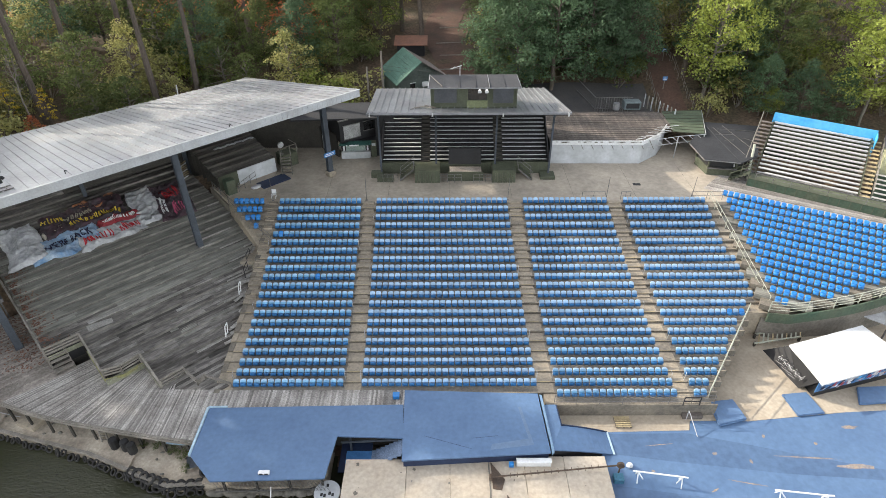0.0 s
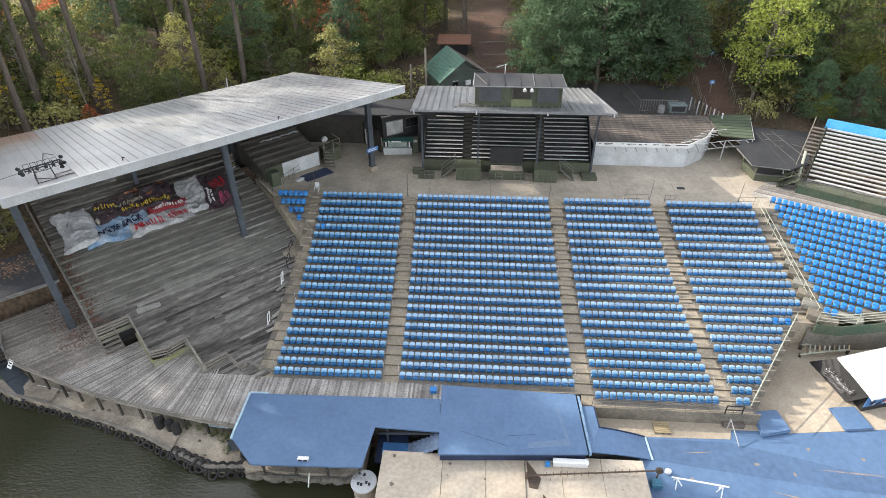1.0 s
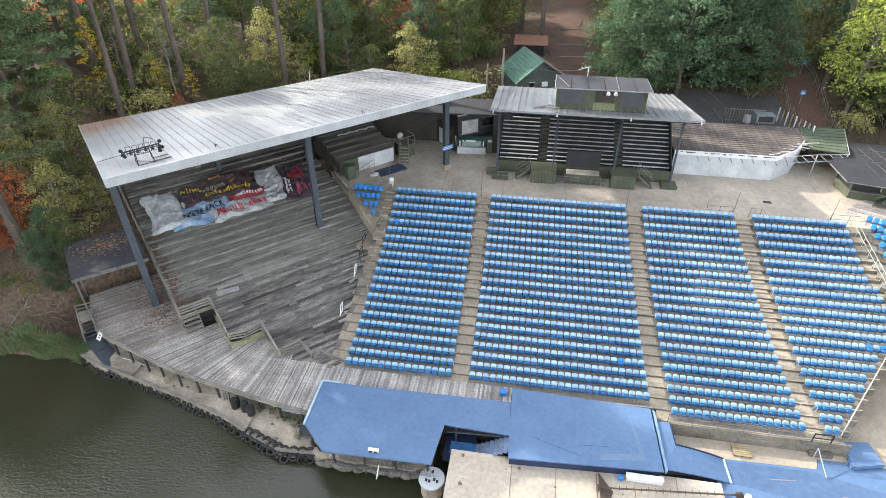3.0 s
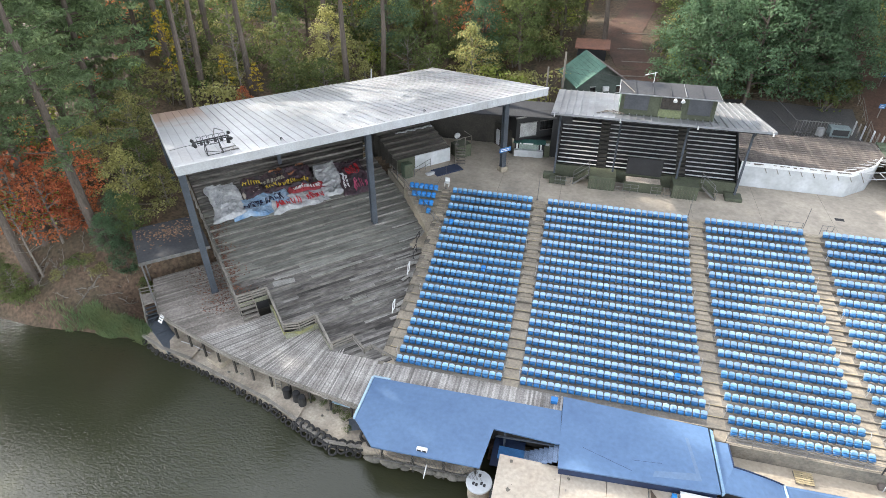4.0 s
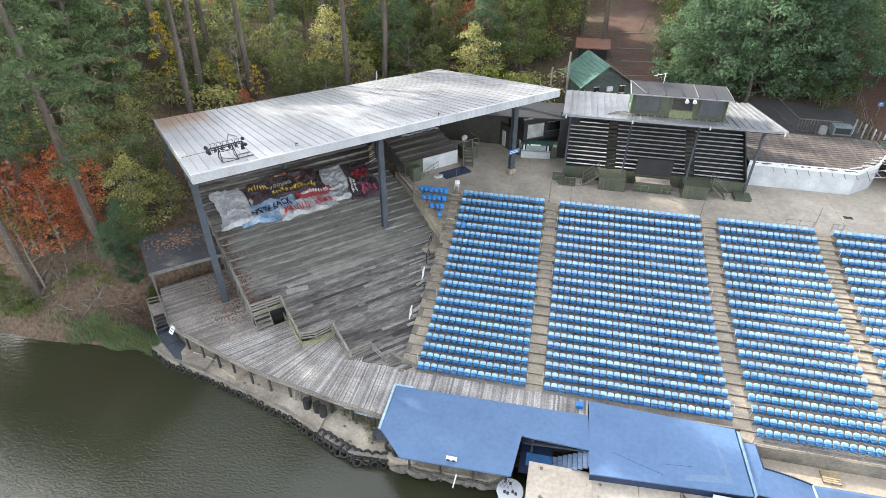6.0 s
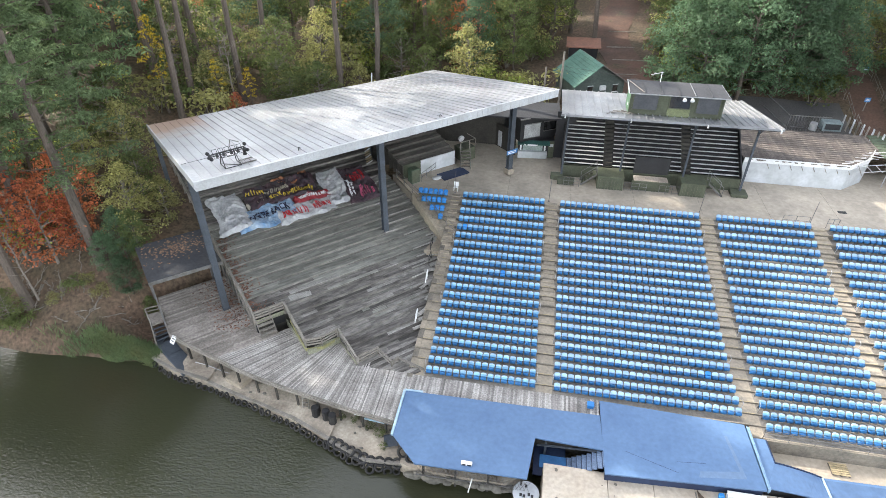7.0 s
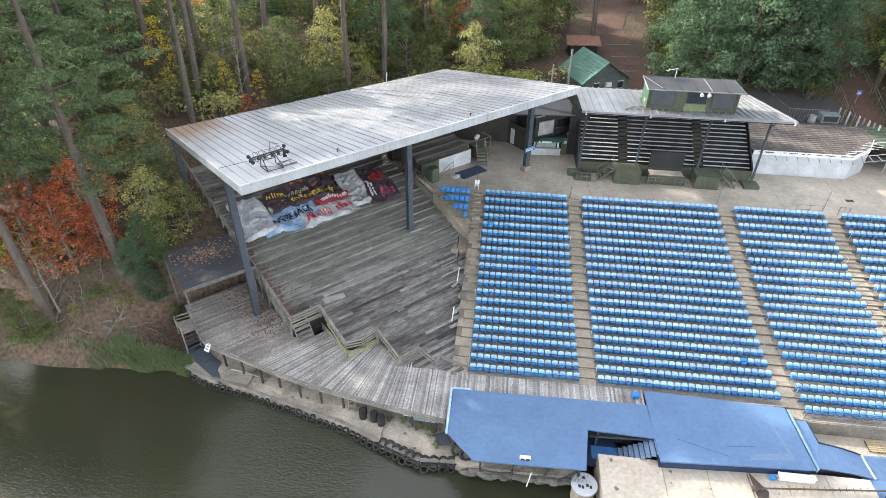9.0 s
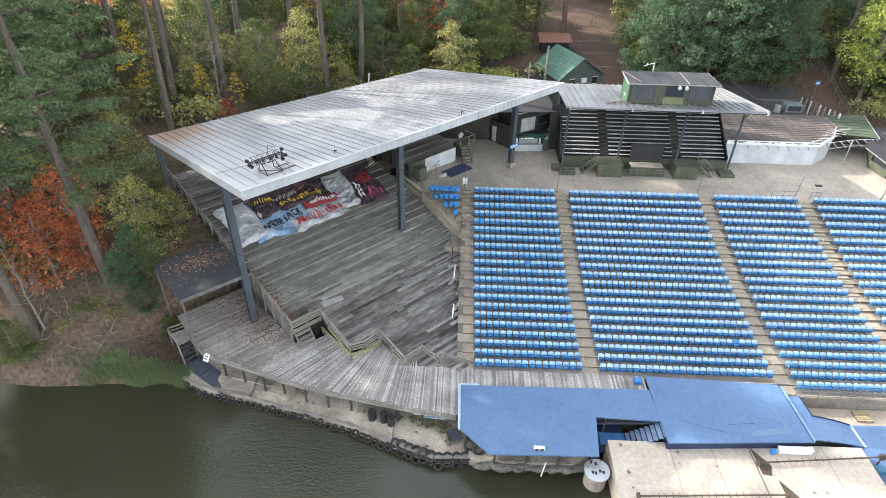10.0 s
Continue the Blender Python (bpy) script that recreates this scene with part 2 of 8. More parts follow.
WORNBOARD = mat("worn_bare_boards", (0.30, 0.285, 0.26), 0.85, (0.085, 0.078, 0.07), 1.1, 6.0, 0.4, 0.012, each=0.25, stretch=(0.4, 1.0, 1.0), local=True)
NEWBOARD = mat("pale_boards", (0.33, 0.32, 0.295), 0.85, (0.22, 0.21, 0.19), 0.6, 8.0, 0.3, 0.01, each=0.2)
ROCK = mat("grey_rock", (0.165, 0.155, 0.135), 0.95, (0.08, 0.075, 0.062), 0.9, 5.0, 0.35, 0.05)
LEAF_GREEN = leaf("green_leaves", (0.14, 0.165, 0.055), (0.09, 0.125, 0.045))
LEAF_DARK = leaf("dark_green_leaves", (0.12, 0.19, 0.10), (0.085, 0.14, 0.078))
LEAF_PINE = leaf("pine_needles", (0.15, 0.205, 0.10), (0.105, 0.15, 0.072), 0.55)
LEAF_YELLOW = leaf("yellow_green_leaves", (0.35, 0.39, 0.09), (0.23, 0.28, 0.068))
LEAF_OLIVE = leaf("olive_brush", (0.34, 0.32, 0.12), (0.21, 0.215, 0.088))
LEAF_ORANGE = leaf("rust_leaves", (0.54, 0.20, 0.085), (0.42, 0.115, 0.065))
LEAF_GOLD = leaf("gold_leaves", (0.62, 0.46, 0.04), (0.45, 0.34, 0.04))

WATER = bpy.data.materials.new("pond_water")
WATER.use_nodes = True
_n, _l = WATER.node_tree.nodes, WATER.node_tree.links
_b = _n["Principled BSDF"]
_b.inputs["Roughness"].default_value = 0.04
_b.inputs["IOR"].default_value = 1.33
_b.inputs["Specular IOR Level"].default_value = 0.9
_g = _n.new("ShaderNodeNewGeometry")
_m = _n.new("ShaderNodeMapping")
_m.inputs["Scale"].default_value, _m.inputs["Rotation"].default_value = (1.3, 2.6, 1), (0, 0, radians(-24))
_w = _n.new("ShaderNodeTexNoise")
_w.inputs["Scale"].default_value, _w.inputs["Detail"].default_value, _w.inputs["Distortion"].default_value = 2.9, 2, 0.5
# the breeze ruffles one long patch off the seawall; elsewhere the water is nearly calm
_p = _n.new("ShaderNodeMapping")
_p.inputs["Location"].default_value, _p.inputs["Rotation"].default_value, _p.inputs["Scale"].default_value = (28.0 / 4.2, -20.0 / 8.0, 0), (0, 0, 0), (1 / 4.2, 1 / 8.0, 0)
_s = _n.new("ShaderNodeVectorMath")
_s.operation = "LENGTH"
_q = _n.new("ShaderNodeTexNoise")
_q.inputs["Scale"].default_value, _q.inputs["Detail"].default_value = 0.25, 4
_a = _n.new("ShaderNodeMath")
_a.operation = "ADD"
_e = _n.new("ShaderNodeMapRange")
_e.inputs["From Min"].default_value, _e.inputs["From Max"].default_value, _e.inputs["To Min"].default_value, _e.inputs["To Max"].default_value = 0.85, 2.0, 1.0, 0.24
_k = _n.new("ShaderNodeBump")
_k.inputs["Distance"].default_value = 0.08
# broad noise mixes the water's two tones unevenly
_t = _n.new("ShaderNodeTexNoise")
_t.inputs["Scale"].default_value, _t.inputs["Detail"].default_value = 0.09, 3
_c = _n.new("ShaderNodeMix")
_c.data_type = "RGBA"
_c.inputs["A"].default_value, _c.inputs["B"].default_value = (0.023, 0.0245, 0.0145, 1), (0.037, 0.039, 0.02, 1)
_l.new(_g.outputs["Position"], _m.inputs["Vector"])
_l.new(_g.outputs["Position"], _p.inputs["Vector"])
_l.new(_g.outputs["Position"], _q.inputs["Vector"])
_l.new(_g.outputs["Position"], _t.inputs["Vector"])
_l.new(_t.outputs["Fac"], _c.inputs["Factor"])
_l.new(_c.outputs["Result"], _b.inputs["Base Color"])
_l.new(_m.outputs[0], _w.inputs["Vector"])
_l.new(_p.outputs[0], _s.inputs[0])
_l.new(_s.outputs["Value"], _a.inputs[0])
_l.new(_q.outputs["Fac"], _a.inputs[1])
_l.new(_a.outputs[0], _e.inputs["Value"])
_l.new(_e.outputs[0], _k.inputs["Strength"])
_l.new(_w.outputs["Fac"], _k.inputs["Height"])
_l.new(_k.outputs[0], _b.inputs["Normal"])


# ---- mesh helpers ----
class Geo:
    """Vertices and faces of one mesh, grown piece by piece."""

    def __init__(self):
        self.v, self.f, self.s = [], [], []

    def add(self, verts, faces, m=None, slot=0):
        k = len(self.v)
        self.v += [tuple(m @ Vector(p)) for p in verts] if m else [tuple(p) for p in verts]
        self.f += [tuple(i + k for i in q) for q in faces]
        self.s += [slot] * len(faces)
        return self

    def box(self, a, b, m=None, slot=0, cut=0.0):
        (x0, y0, z0), (x1, y1, z1) = a, b
        if cut:
            bm = bmesh.new()
            bmesh.ops.create_cube(bm, size=1, matrix=Matrix.Translation(((x0 + x1) / 2, (y0 + y1) / 2, (z0 + z1) / 2)) @ Matrix.Diagonal((x1 - x0, y1 - y0, z1 - z0, 1)))
            bmesh.ops.bevel(bm, geom=bm.edges[:], offset=cut, segments=1, affect="EDGES")
            bm.verts.index_update()
            vs, fs = [v.co[:] for v in bm.verts], [[v.index for v in q.verts] for q in bm.faces]
            bm.free()
            return self.add(vs, fs, m, slot)
        vs = [(x, y, z) for x in (x0, x1) for y in (y0, y1) for z in (z0, z1)]
        return self.add(vs, [(0, 1, 3, 2), (4, 6, 7, 5), (0, 4, 5, 1), (2, 3, 7, 6), (0, 2, 6, 4), (1, 5, 7, 3)], m, slot)

    def beam(self, p, q, w, h=None, slot=0, m=None):
        """A square bar from p to q."""
        p, q = Vector(p), Vector(q)
        if m:
            p, q = m @ p, m @ q
        d = q - p
        turn = d.to_track_quat("X", "Z").to_matrix().to_4x4()
        return self.box((0, -w / 2, -(h or w) / 2), (d.length, w / 2, (h or w) / 2), Matrix.Translation(p) @ turn, slot)

    def tube(self, p, q, r, r2=None, n=8, slot=0, m=None):
        p, q = Vector(p), Vector(q)
        if m:
            p, q = m @ p, m @ q
        r2 = r if r2 is None else r2
        d = q - p
        t = Matrix.Translation(p) @ d.to_track_quat("Z", "Y").to_matrix().to_4x4()
        ring = [(math.cos(2 * math.pi * i / n), math.sin(2 * math.pi * i / n)) for i in range(n)]
        vs = [(r * c, r * s, 0) for c, s in ring] + [(r2 * c, r2 * s, d.length) for c, s in ring]
        fs = [(i, (i + 1) % n, n + (i + 1) % n, n + i) for i in range(n)] + [tuple(range(n))[::-1], tuple(range(n, 2 * n))]
        return self.add(vs, fs, t, slot)

    def prism(self, poly, z0, z1, m=None, slot=0):
        n = len(poly)
        lo = z0 if callable(z0) else (lambda x, y: z0)
        hi = z1 if callable(z1) else (lambda x, y: z1)
        area = sum(poly[i][0] * poly[(i + 1) % n][1] - poly[(i + 1) % n][0] * poly[i][1] for i in range(n))
        if area < 0:
            poly = poly[::-1]
        vs = [(x, y, lo(x, y)) for x, y in poly] + [(x, y, hi(x, y)) for x, y in poly]
        fs = [tuple(range(n))[::-1], tuple(range(n, 2 * n))] + [(i, (i + 1) % n, n + (i + 1) % n, n + i) for i in range(n)]
        return self.add(vs, fs, m, slot)

    def mesh(self, name, *mats):
        me = bpy.data.meshes.new(name)
        me.from_pydata(self.v, [], self.f)
        for k in mats:
            me.materials.append(k)
        if len(mats) > 1:
            me.polygons.foreach_set("material_index", self.s)
        me.validate()
        me.update()
        return me


def part(name, geo, material, parent=None, label="", smooth=False):
    """One mesh object, under a thing or a part."""
    mats = material if isinstance(material, tuple) else (material,)
    me = geo if isinstance(geo, bpy.types.Mesh) else geo.mesh(name, *mats)
    if smooth:
        me.polygons.foreach_set("use_smooth", [True] * len(me.polygons))
    ob = new(name, me)
    if parent is not None:
        ob.parent = parent
    if label:
        ob["label"] = label
    return ob


def thing(name, label, category, at=None, group="", kind=""):
    """An empty at a thing's base, to carry its parts."""
    ob = new(name)
    ob.empty_display_size = 0.3
    if at is not None:
        ob.matrix_basis = at if isinstance(at, Matrix) else Matrix.Translation(at)
    return tagged(ob, label, category, group, kind)


def box(a, b, m=None, cut=0.0):
    return Geo().box(a, b, m, 0, cut)


def steps(v, lo, hi):
    t = min(1.0, max(0.0, (v - lo) / (hi - lo)))
    return t * t * (3 - 2 * t)


rng = random.Random(5)

# ---- the lie of the land ----
PV = pose(-31.1, 29.45, 0, 0, 0, 44)          # pavilion: u along its eaves, v to its back
AB = pose(26.1, 49.24, 0, 0, 0, -28.5)        # angled seats on the east side
RB = pose(30.4, 51.95, 0, 0, 0, -32.0)         # bleachers above them
ROW, RISE, FIRST = 0.93, 0.21, 28.95          # the seating's rows; the main block steepens towards its top
PLAZA_Z, WATER_Z, STAGE_Z = 4.5, -2.3, -1.2
SHORE = [(-1500, 20), (-300, 22), (-120, 25.8), (-70, 27.3), (-53, 28.0), (-48.9, 27.6), (-44.3, 28.2), (-38, 28.3), (-32.7, 27.6), (-28, 26.3), (-24, 25.4), (-20, 24), (-15, 24.5), (-8, 24), (12, 14), (40, 12), (200, 10), (1500, 0)]


def row_z(i):
    return 0.09 * i + 0.25 * i * (i + 1) / 40


def along(table, x):
    for (x0, y0), (x1, y1) in zip(table, table[1:]):
        if x <= x1:
            return y0 + (y1 - y0) * (x - x0) / (x1 - x0)
    return table[-1][1]


BANK = [(0, -2.4), (0.5, -1.4), (1.3, -0.5), (3, 0.8), (6, 3.2), (12, 5.9), (24, 8.4), (60, 11.3), (200, 22.0), (2000, 60.0)]      # the wooded bank above the shore


def height(x, y):
    d = y - along(SHORE, x)
    if d < 0:
        return max(-4.5, WATER_Z - 0.1 + 0.5 * d)
    wild = along(BANK, d)
    du, dv = x + 31.1, y - 29.45
    u, v = 0.7193 * du + 0.6947 * dv, -0.6947 * du + 0.7193 * dv      # the pavilion's own axes
    built = -2.2 + 0.16 * max(0, y - 33)
    back = 4.3 + 0.26 * max(0, y - 62) if y < 78 else 8.46 + 0.11 * (y - 78)
    # the hillside meets the open side of the terrace, and is dug away under the lean-to
    side = wild + (0.98 + 0.222 * v - wild) * steps(u, -9, 0.3)
    side += (built - side) * steps(u, -8.5, -6.0) * (1 - steps(v, 9, 11.5))
    w = max(steps(u, 2.4, 5.0) * (1 - steps(v, 20, 26)), steps(x, -36, -24))
    hill = side + (built - side) * w
    hill += (back - hill) * steps(y, 58, 63) * w
    hill += (back - hill) * steps(y, 70, 95) * (1 - w)
    # the east side lies at the level of the walk behind the bleachers
    hill += (4.0 - hill) * steps(x, 33, 45) * steps(y, 46, 52) * (1 - steps(y, 56, 62)) * 0.9
    rough = 0.35 * noise.noise((x * 0.11, y * 0.11, 3.0)) + 0.12 * noise.noise((x * 0.4, y * 0.4, 9.0))
    return hill + rough * steps(d, 0.5, 5) * (1 - 0.8 * w if y < 62 else 1)


def sheet(xs, ys, z, material, name):
    vs = [(x, y, z(x, y)) for y in ys for x in xs]
    n = len(xs)
    fs = [(j * n + i, j * n + i + 1, (j + 1) * n + i + 1, (j + 1) * n + i) for j in range(len(ys) - 1) for i in range(n - 1)]
    me = Geo().add(vs, fs).mesh(name, material)
    me.polygons.foreach_set("use_smooth", [True] * len(me.polygons))
    return new(name, me)


far = [1500, 900, 500, 300, 200, 150, 120]
XS = [-v for v in far] + [i * 1.6 - 100 for i in range(120)] + far[::-1][1:]
YS = [-1500, -500, -150, -40, 0, 10, 16] + [18 + i * 1.5 for i in range(94)] + [165, 185, 220, 300, 500, 900, 1500]
tagged(sheet(sorted(XS), YS, height, LITTER, "ground"), "brown leaf-littered woodland ground rising behind the seating", "ground", kind="structure")
tagged(new("water", Geo().add([(-1500, -1500, WATER_Z), (1500, -1500, WATER_Z), (1500, 60, WATER_Z), (-1500, 60, WATER_Z)], [(0, 1, 2, 3)]).mesh("water", WATER)),
       "dark green-brown lake water with small ripples", "water", kind="structure")


def strip(name, line, width, material, lift=0.06, thick=0.25):
    g = Geo()
    vs = []
    for k, (x, y) in enumerate(line):
        x1, y1 = line[min(k + 1, len(line) - 1)]
        x0, y0 = line[max(k - 1, 0)]
        d = Vector((x1 - x0, y1 - y0)).normalized()
        w = width / 2 * (1 + 0.15 * noise.noise((x, y, 0)))
        for s in (-1, 1):
            px, py = x - d.y * s * w, y + d.x * s * w
            vs.append((px, py, height(px, py) + lift))
            vs.append((px, py, height(px, py) - thick))
    fs = []
    for k in range(len(line) - 1):
        a, b = 4 * k, 4 * k + 4
        fs += [(a + 2, b + 2, b, a), (a, b, b + 1, a + 1), (a + 3, b + 3, b + 2, a + 2)]
    g.add(vs, fs)
    return tagged(new(name, g.mesh(name, material)), kind="structure")


tagged(strip("path", [(0.5 + 1.5 * math.sin(k * 0.35), 62 + k * 2.0) for k in range(38)], 5.0, PATHDIRT), "red-brown dirt track leading uphill into the woods", "path")
tagged(strip("path", [(27.5 + 0.12 * k * k * 0.1, 64 + k * 2.0) for k in range(20)], 3.2, PATHDIRT), "narrow red-brown footpath with rails on the slope", "path")

# plaza behind the seats, cast in bays
plaza = thing("floor", "pale stained concrete concourse behind the blue seats", "floor", kind="structure")
PLAZA_POLY = [(-26, 62), (-23.5, 50.8), (-20.7, 47.9), (26.4, 47.9), (29.5, 49.5), (31.5, 53.5), (29.0, 62)]
part("slab", Geo().prism(PLAZA_POLY, 3.9, PLAZA_Z), PLAZA, plaza)
for x in range(-18, 28, 6):
    part("expansion_joint", box((x - 0.012, 48.6, PLAZA_Z - 0.02), (x + 0.012, 56, PLAZA_Z + 0.003)), RISER, plaza)
part("drain_grate", box((18.35, 51.15, PLAZA_Z), (19.1, 51.6, PLAZA_Z + 0.01)), BLACK, plaza, "dark iron drain grate")
tagged(sheet([7 + k for k in range(19)], [64.3 + 0.9 * k for k in range(11)], lambda x, y: height(x, y) + 0.09, ASPHALT, "pavement"), "dark asphalt yard behind the concession roof", "pavement", kind="structure")

# ---- the seating bowl ----
def lerp_row(a, b, i):
    return a + (b - a) * i / 20


def east_edge(y):
    """Where the concrete of the main block ends to the east."""
    return min(18.75 + (y - 28) * 0.745, 26.35 - (y - 36.5) * 0.10)


bowl = thing("seating_terrace", "stepped concrete seating terrace with worn straw-coloured aisles", "terrace", kind="structure")
for i in range(-1, 21):
    y0, z = FIRST - 0.47 + i * ROW, row_z(i)
    x0 = 6.6 if i < 0 else -17.15
    if i >= 17:
        x0 = -17.3 - (i - 16.5) * 0.9
    east = east_edge(y0 + 0.5) - (0.4 if y0 < 35.5 else 0.0)
    part("tread", box((x0, y0, z - 0.55), (east, y0 + ROW + 0.04, z), None, 0.012), CONCRETE, bowl)
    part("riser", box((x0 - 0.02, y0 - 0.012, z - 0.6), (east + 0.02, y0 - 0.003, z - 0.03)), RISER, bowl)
    if 0 <= i < 17:
        part("side_wall", box((x0 - 0.12, y0, -0.7), (x0 + 0.3, y0 + ROW, z + 0.05)), CONCRETE if i % 2 else RISER, bowl)
part("corner_pad", Geo().prism([(-17.0, 43.0), (-17.0, 48.0), (-21.2, 48.0), (-17.45, 43.3)], -0.6, lambda x, y: row_z((y - FIRST - 0.5) / ROW) - 0.12), CONCRETE, bowl)
part("front_wall", box((6.6, 27.42, -1.6), (18.8, 27.53, -0.12)), RISER, bowl, "low stained concrete wall below the front row")
# half steps in the steeper part of the aisles
AISLES = [(-16.15, -16.4, -17.1, -17.25), (-6.75, -7.15, -7.75, -8.2), (7.25, 6.7, 6.3, 5.6), (17.0, 16.15, 16.0, 14.98)]
for b0, b1, a0, a1 in AISLES:
    for i in range(0, 21):
        r, l = lerp_row(b0, b1, i) - 0.03, lerp_row(a0, a1, i) + 0.03
        y0, z = FIRST - 0.47 + i * ROW, row_z(i)
        if i > 8:
            part("aisle_step", box((l, y0 + ROW - 0.36, z), (r, y0 + ROW + 0.03, z + (row_z(i + 1) - z) * 0.5), None, 0.01), CONCRETE, bowl)
        part("nosing", box((l, y0 + 0.0, z + 0.001), (r, y0 + 0.05, z + 0.006)), YELLOWWOOD if i % 3 else RISER, bowl)


def seat_meshes(material):
    """A moulded stadium seat: low shell back with a rolled rim on its brackets, and the tipped-up pan."""
    back, n, m = Geo(), 5, 4
    vs = []
    for side in (0, 1):
        for j in range(m):
            for i in range(n):
                u, w = i / (n - 1) * 2 - 1, j / (m - 1)
                half = 0.212 * (1 - 0.08 * (w > 0.9) - 0.05 * (w < 0.1))
                y = 0.10 + 0.17 * w - 0.045 * u * u + (0.035 if side else 0) + (0.03 if w > 0.9 else 0)
                z = 0.43 + 0.235 * w - (0.03 * u * u if w > 0.9 else 0) - (0.015 if side else 0)
                vs.append((u * half, y, z))
    fs = []
    for j in range(m - 1):
        for i in range(n - 1):
            a = j * n + i
            fs.append((a, a + 1, a + n + 1, a + n))
            fs.append(tuple(q + n * m for q in (a, a + n, a + n + 1, a + 1)))
    rim = [i for i in range(n)] + [j * n + n - 1 for j in range(1, m)] + [(m - 1) * n + i for i in range(n - 2, -1, -1)] + [j * n for j in range(m - 2, 0, -1)]
    for a, b in zip(rim, rim[1:] + rim[:1]):
        fs.append((b, a, a + n * m, b + n * m))
    back.add(vs, fs)
    if material is not SEAT_NEW:      # the rolled upper rim is paler, the sky's sheen put into its colour
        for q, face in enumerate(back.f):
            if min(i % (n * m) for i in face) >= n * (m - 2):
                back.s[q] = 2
    back.box((-0.205, 0.08, 0.03), (-0.165, 0.14, 0.42), None, 1)
    back.box((0.165, 0.08, 0.03), (0.205, 0.14, 0.42), None, 1)
    pan = Geo()
    prof = [(-0.035, 0.485), (-0.015, 0.505), (0.025, 0.50), (0.075, 0.40), (0.07, 0.24), (0.02, 0.20), (-0.06, 0.24), (-0.085, 0.37)]
    k = len(prof)
    half = [0.19, 0.195, 0.2, 0.205, 0.18, 0.18, 0.2, 0.2]
    vs = [(-h, y, z) for h, (y, z) in zip(half, prof)] + [(0, y - (0.02 if q > 4 else 0), z) for q, (y, z) in enumerate(prof)] + [(h, y, z) for h, (y, z) in zip(half, prof)]
    fs = [tuple(range(k)), tuple(range(2 * k, 3 * k))[::-1]]
    for s in (0, k):
        fs += [(s + (q + 1) % k, s + q, s + k + q, s + k + (q + 1) % k) for q in range(k)]
    pan.add(vs, fs)
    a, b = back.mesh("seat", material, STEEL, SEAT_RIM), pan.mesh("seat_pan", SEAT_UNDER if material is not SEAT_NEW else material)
    for me in (a, b):
        me.polygons.foreach_set("use_smooth", [True] * len(me.polygons))
    return a, b


SEATS = {k: seat_meshes(k) for k in (SEAT, SEAT_DEEP, SEAT_NEW)}


def seat_row(at, places, material, label, group, odd=()):
    """A row of seats bolted down side by side, at places along it."""
    row = thing("seat_row", label, "stadium seats", at, group)
    for k, x in enumerate(places):
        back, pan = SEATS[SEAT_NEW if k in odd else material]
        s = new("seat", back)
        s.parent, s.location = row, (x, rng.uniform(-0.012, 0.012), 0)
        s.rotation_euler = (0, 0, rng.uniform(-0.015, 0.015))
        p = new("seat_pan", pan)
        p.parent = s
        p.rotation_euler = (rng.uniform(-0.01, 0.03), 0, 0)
    return row


PITCH = 0.488
BLOCKS = [(-15.95, -16.12, -7.86, -8.36, 0), (-6.6, -6.98, 6.16, 5.42, 0), (7.42, 6.84, 16.0, 14.82, -1), (17.15, 16.3, 30, 24.35, -1)]
for b, (l0, l1, r0, r1, low) in enumerate(BLOCKS):
    for i in range(low, 21):
        l, r = lerp_row(l0, l1, i), lerp_row(r0, r1, i)
        y = FIRST + i * ROW
        if b == 3:
            l, r = lerp_row(17.15, 16.3, i), min(east_edge(y) - 0.45 - 0.1 * (i > 6), 25.1 - (i - 8) * 0.055 if i > 7 else 99)
        n = max(1, int((r - l) / PITCH + 0.15))
        step = (r - l) / n if b < 3 else PITCH
        odd = [k for k in range(n) if rng.random() < 0.003]
        if b == 3 and i == 7:
            odd = [n - 1, n - 3]
        # thin dark strip: grimy floor with the seats' shade put into its colour
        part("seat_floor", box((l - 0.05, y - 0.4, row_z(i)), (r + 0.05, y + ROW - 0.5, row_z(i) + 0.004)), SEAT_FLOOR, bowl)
        seat_row((0, y, row_z(i)), [l + (k + 0.5) * step for k in range(n)], SEAT_DEEP if b == 0 or (b > 1 and i < 5) else SEAT,
                 "row of faded blue plastic stadium seats on concrete", "main seat rows", odd)
for i, n in ((20, 6), (19, 5), (18, 3), (17, 1)):
    seat_row((0, FIRST + i * ROW, row_z(i)), [-17.55 - (k + 0.5) * PITCH for k in range(n)], SEAT_NEW, "short row of blue plastic seats beside the pavilion", "corner seat rows")

# handrails at the ends of rows
for b, (l0, l1, r0, r1, low) in enumerate(BLOCKS):
    for i in ((1, 5, 12, 18) if b % 2 else (1, 8, 15)):
        for a, c, s in ((l0, l1, -1), (r0, r1, 1)):
            if b == 3 and s == 1:
                continue
            x, y, z = lerp_row(a, c, i) + 0.07 * s, FIRST + i * ROW - 0.32, row_z(i)
            rail = thing("aisle_handrail", "thin white steel handrail post beside an aisle", "handrail", (x, y, z), "aisle handrails")
            g = Geo().tube((0, 0, 0), (0, -0.1, 0.8), 0.02, n=6)
            part("post", g, FASCIA, rail)
            part("grip", Geo().tube((0, -0.1, 0.8), (0, 0.2, 0.86), 0.018, n=6), FASCIA, rail)
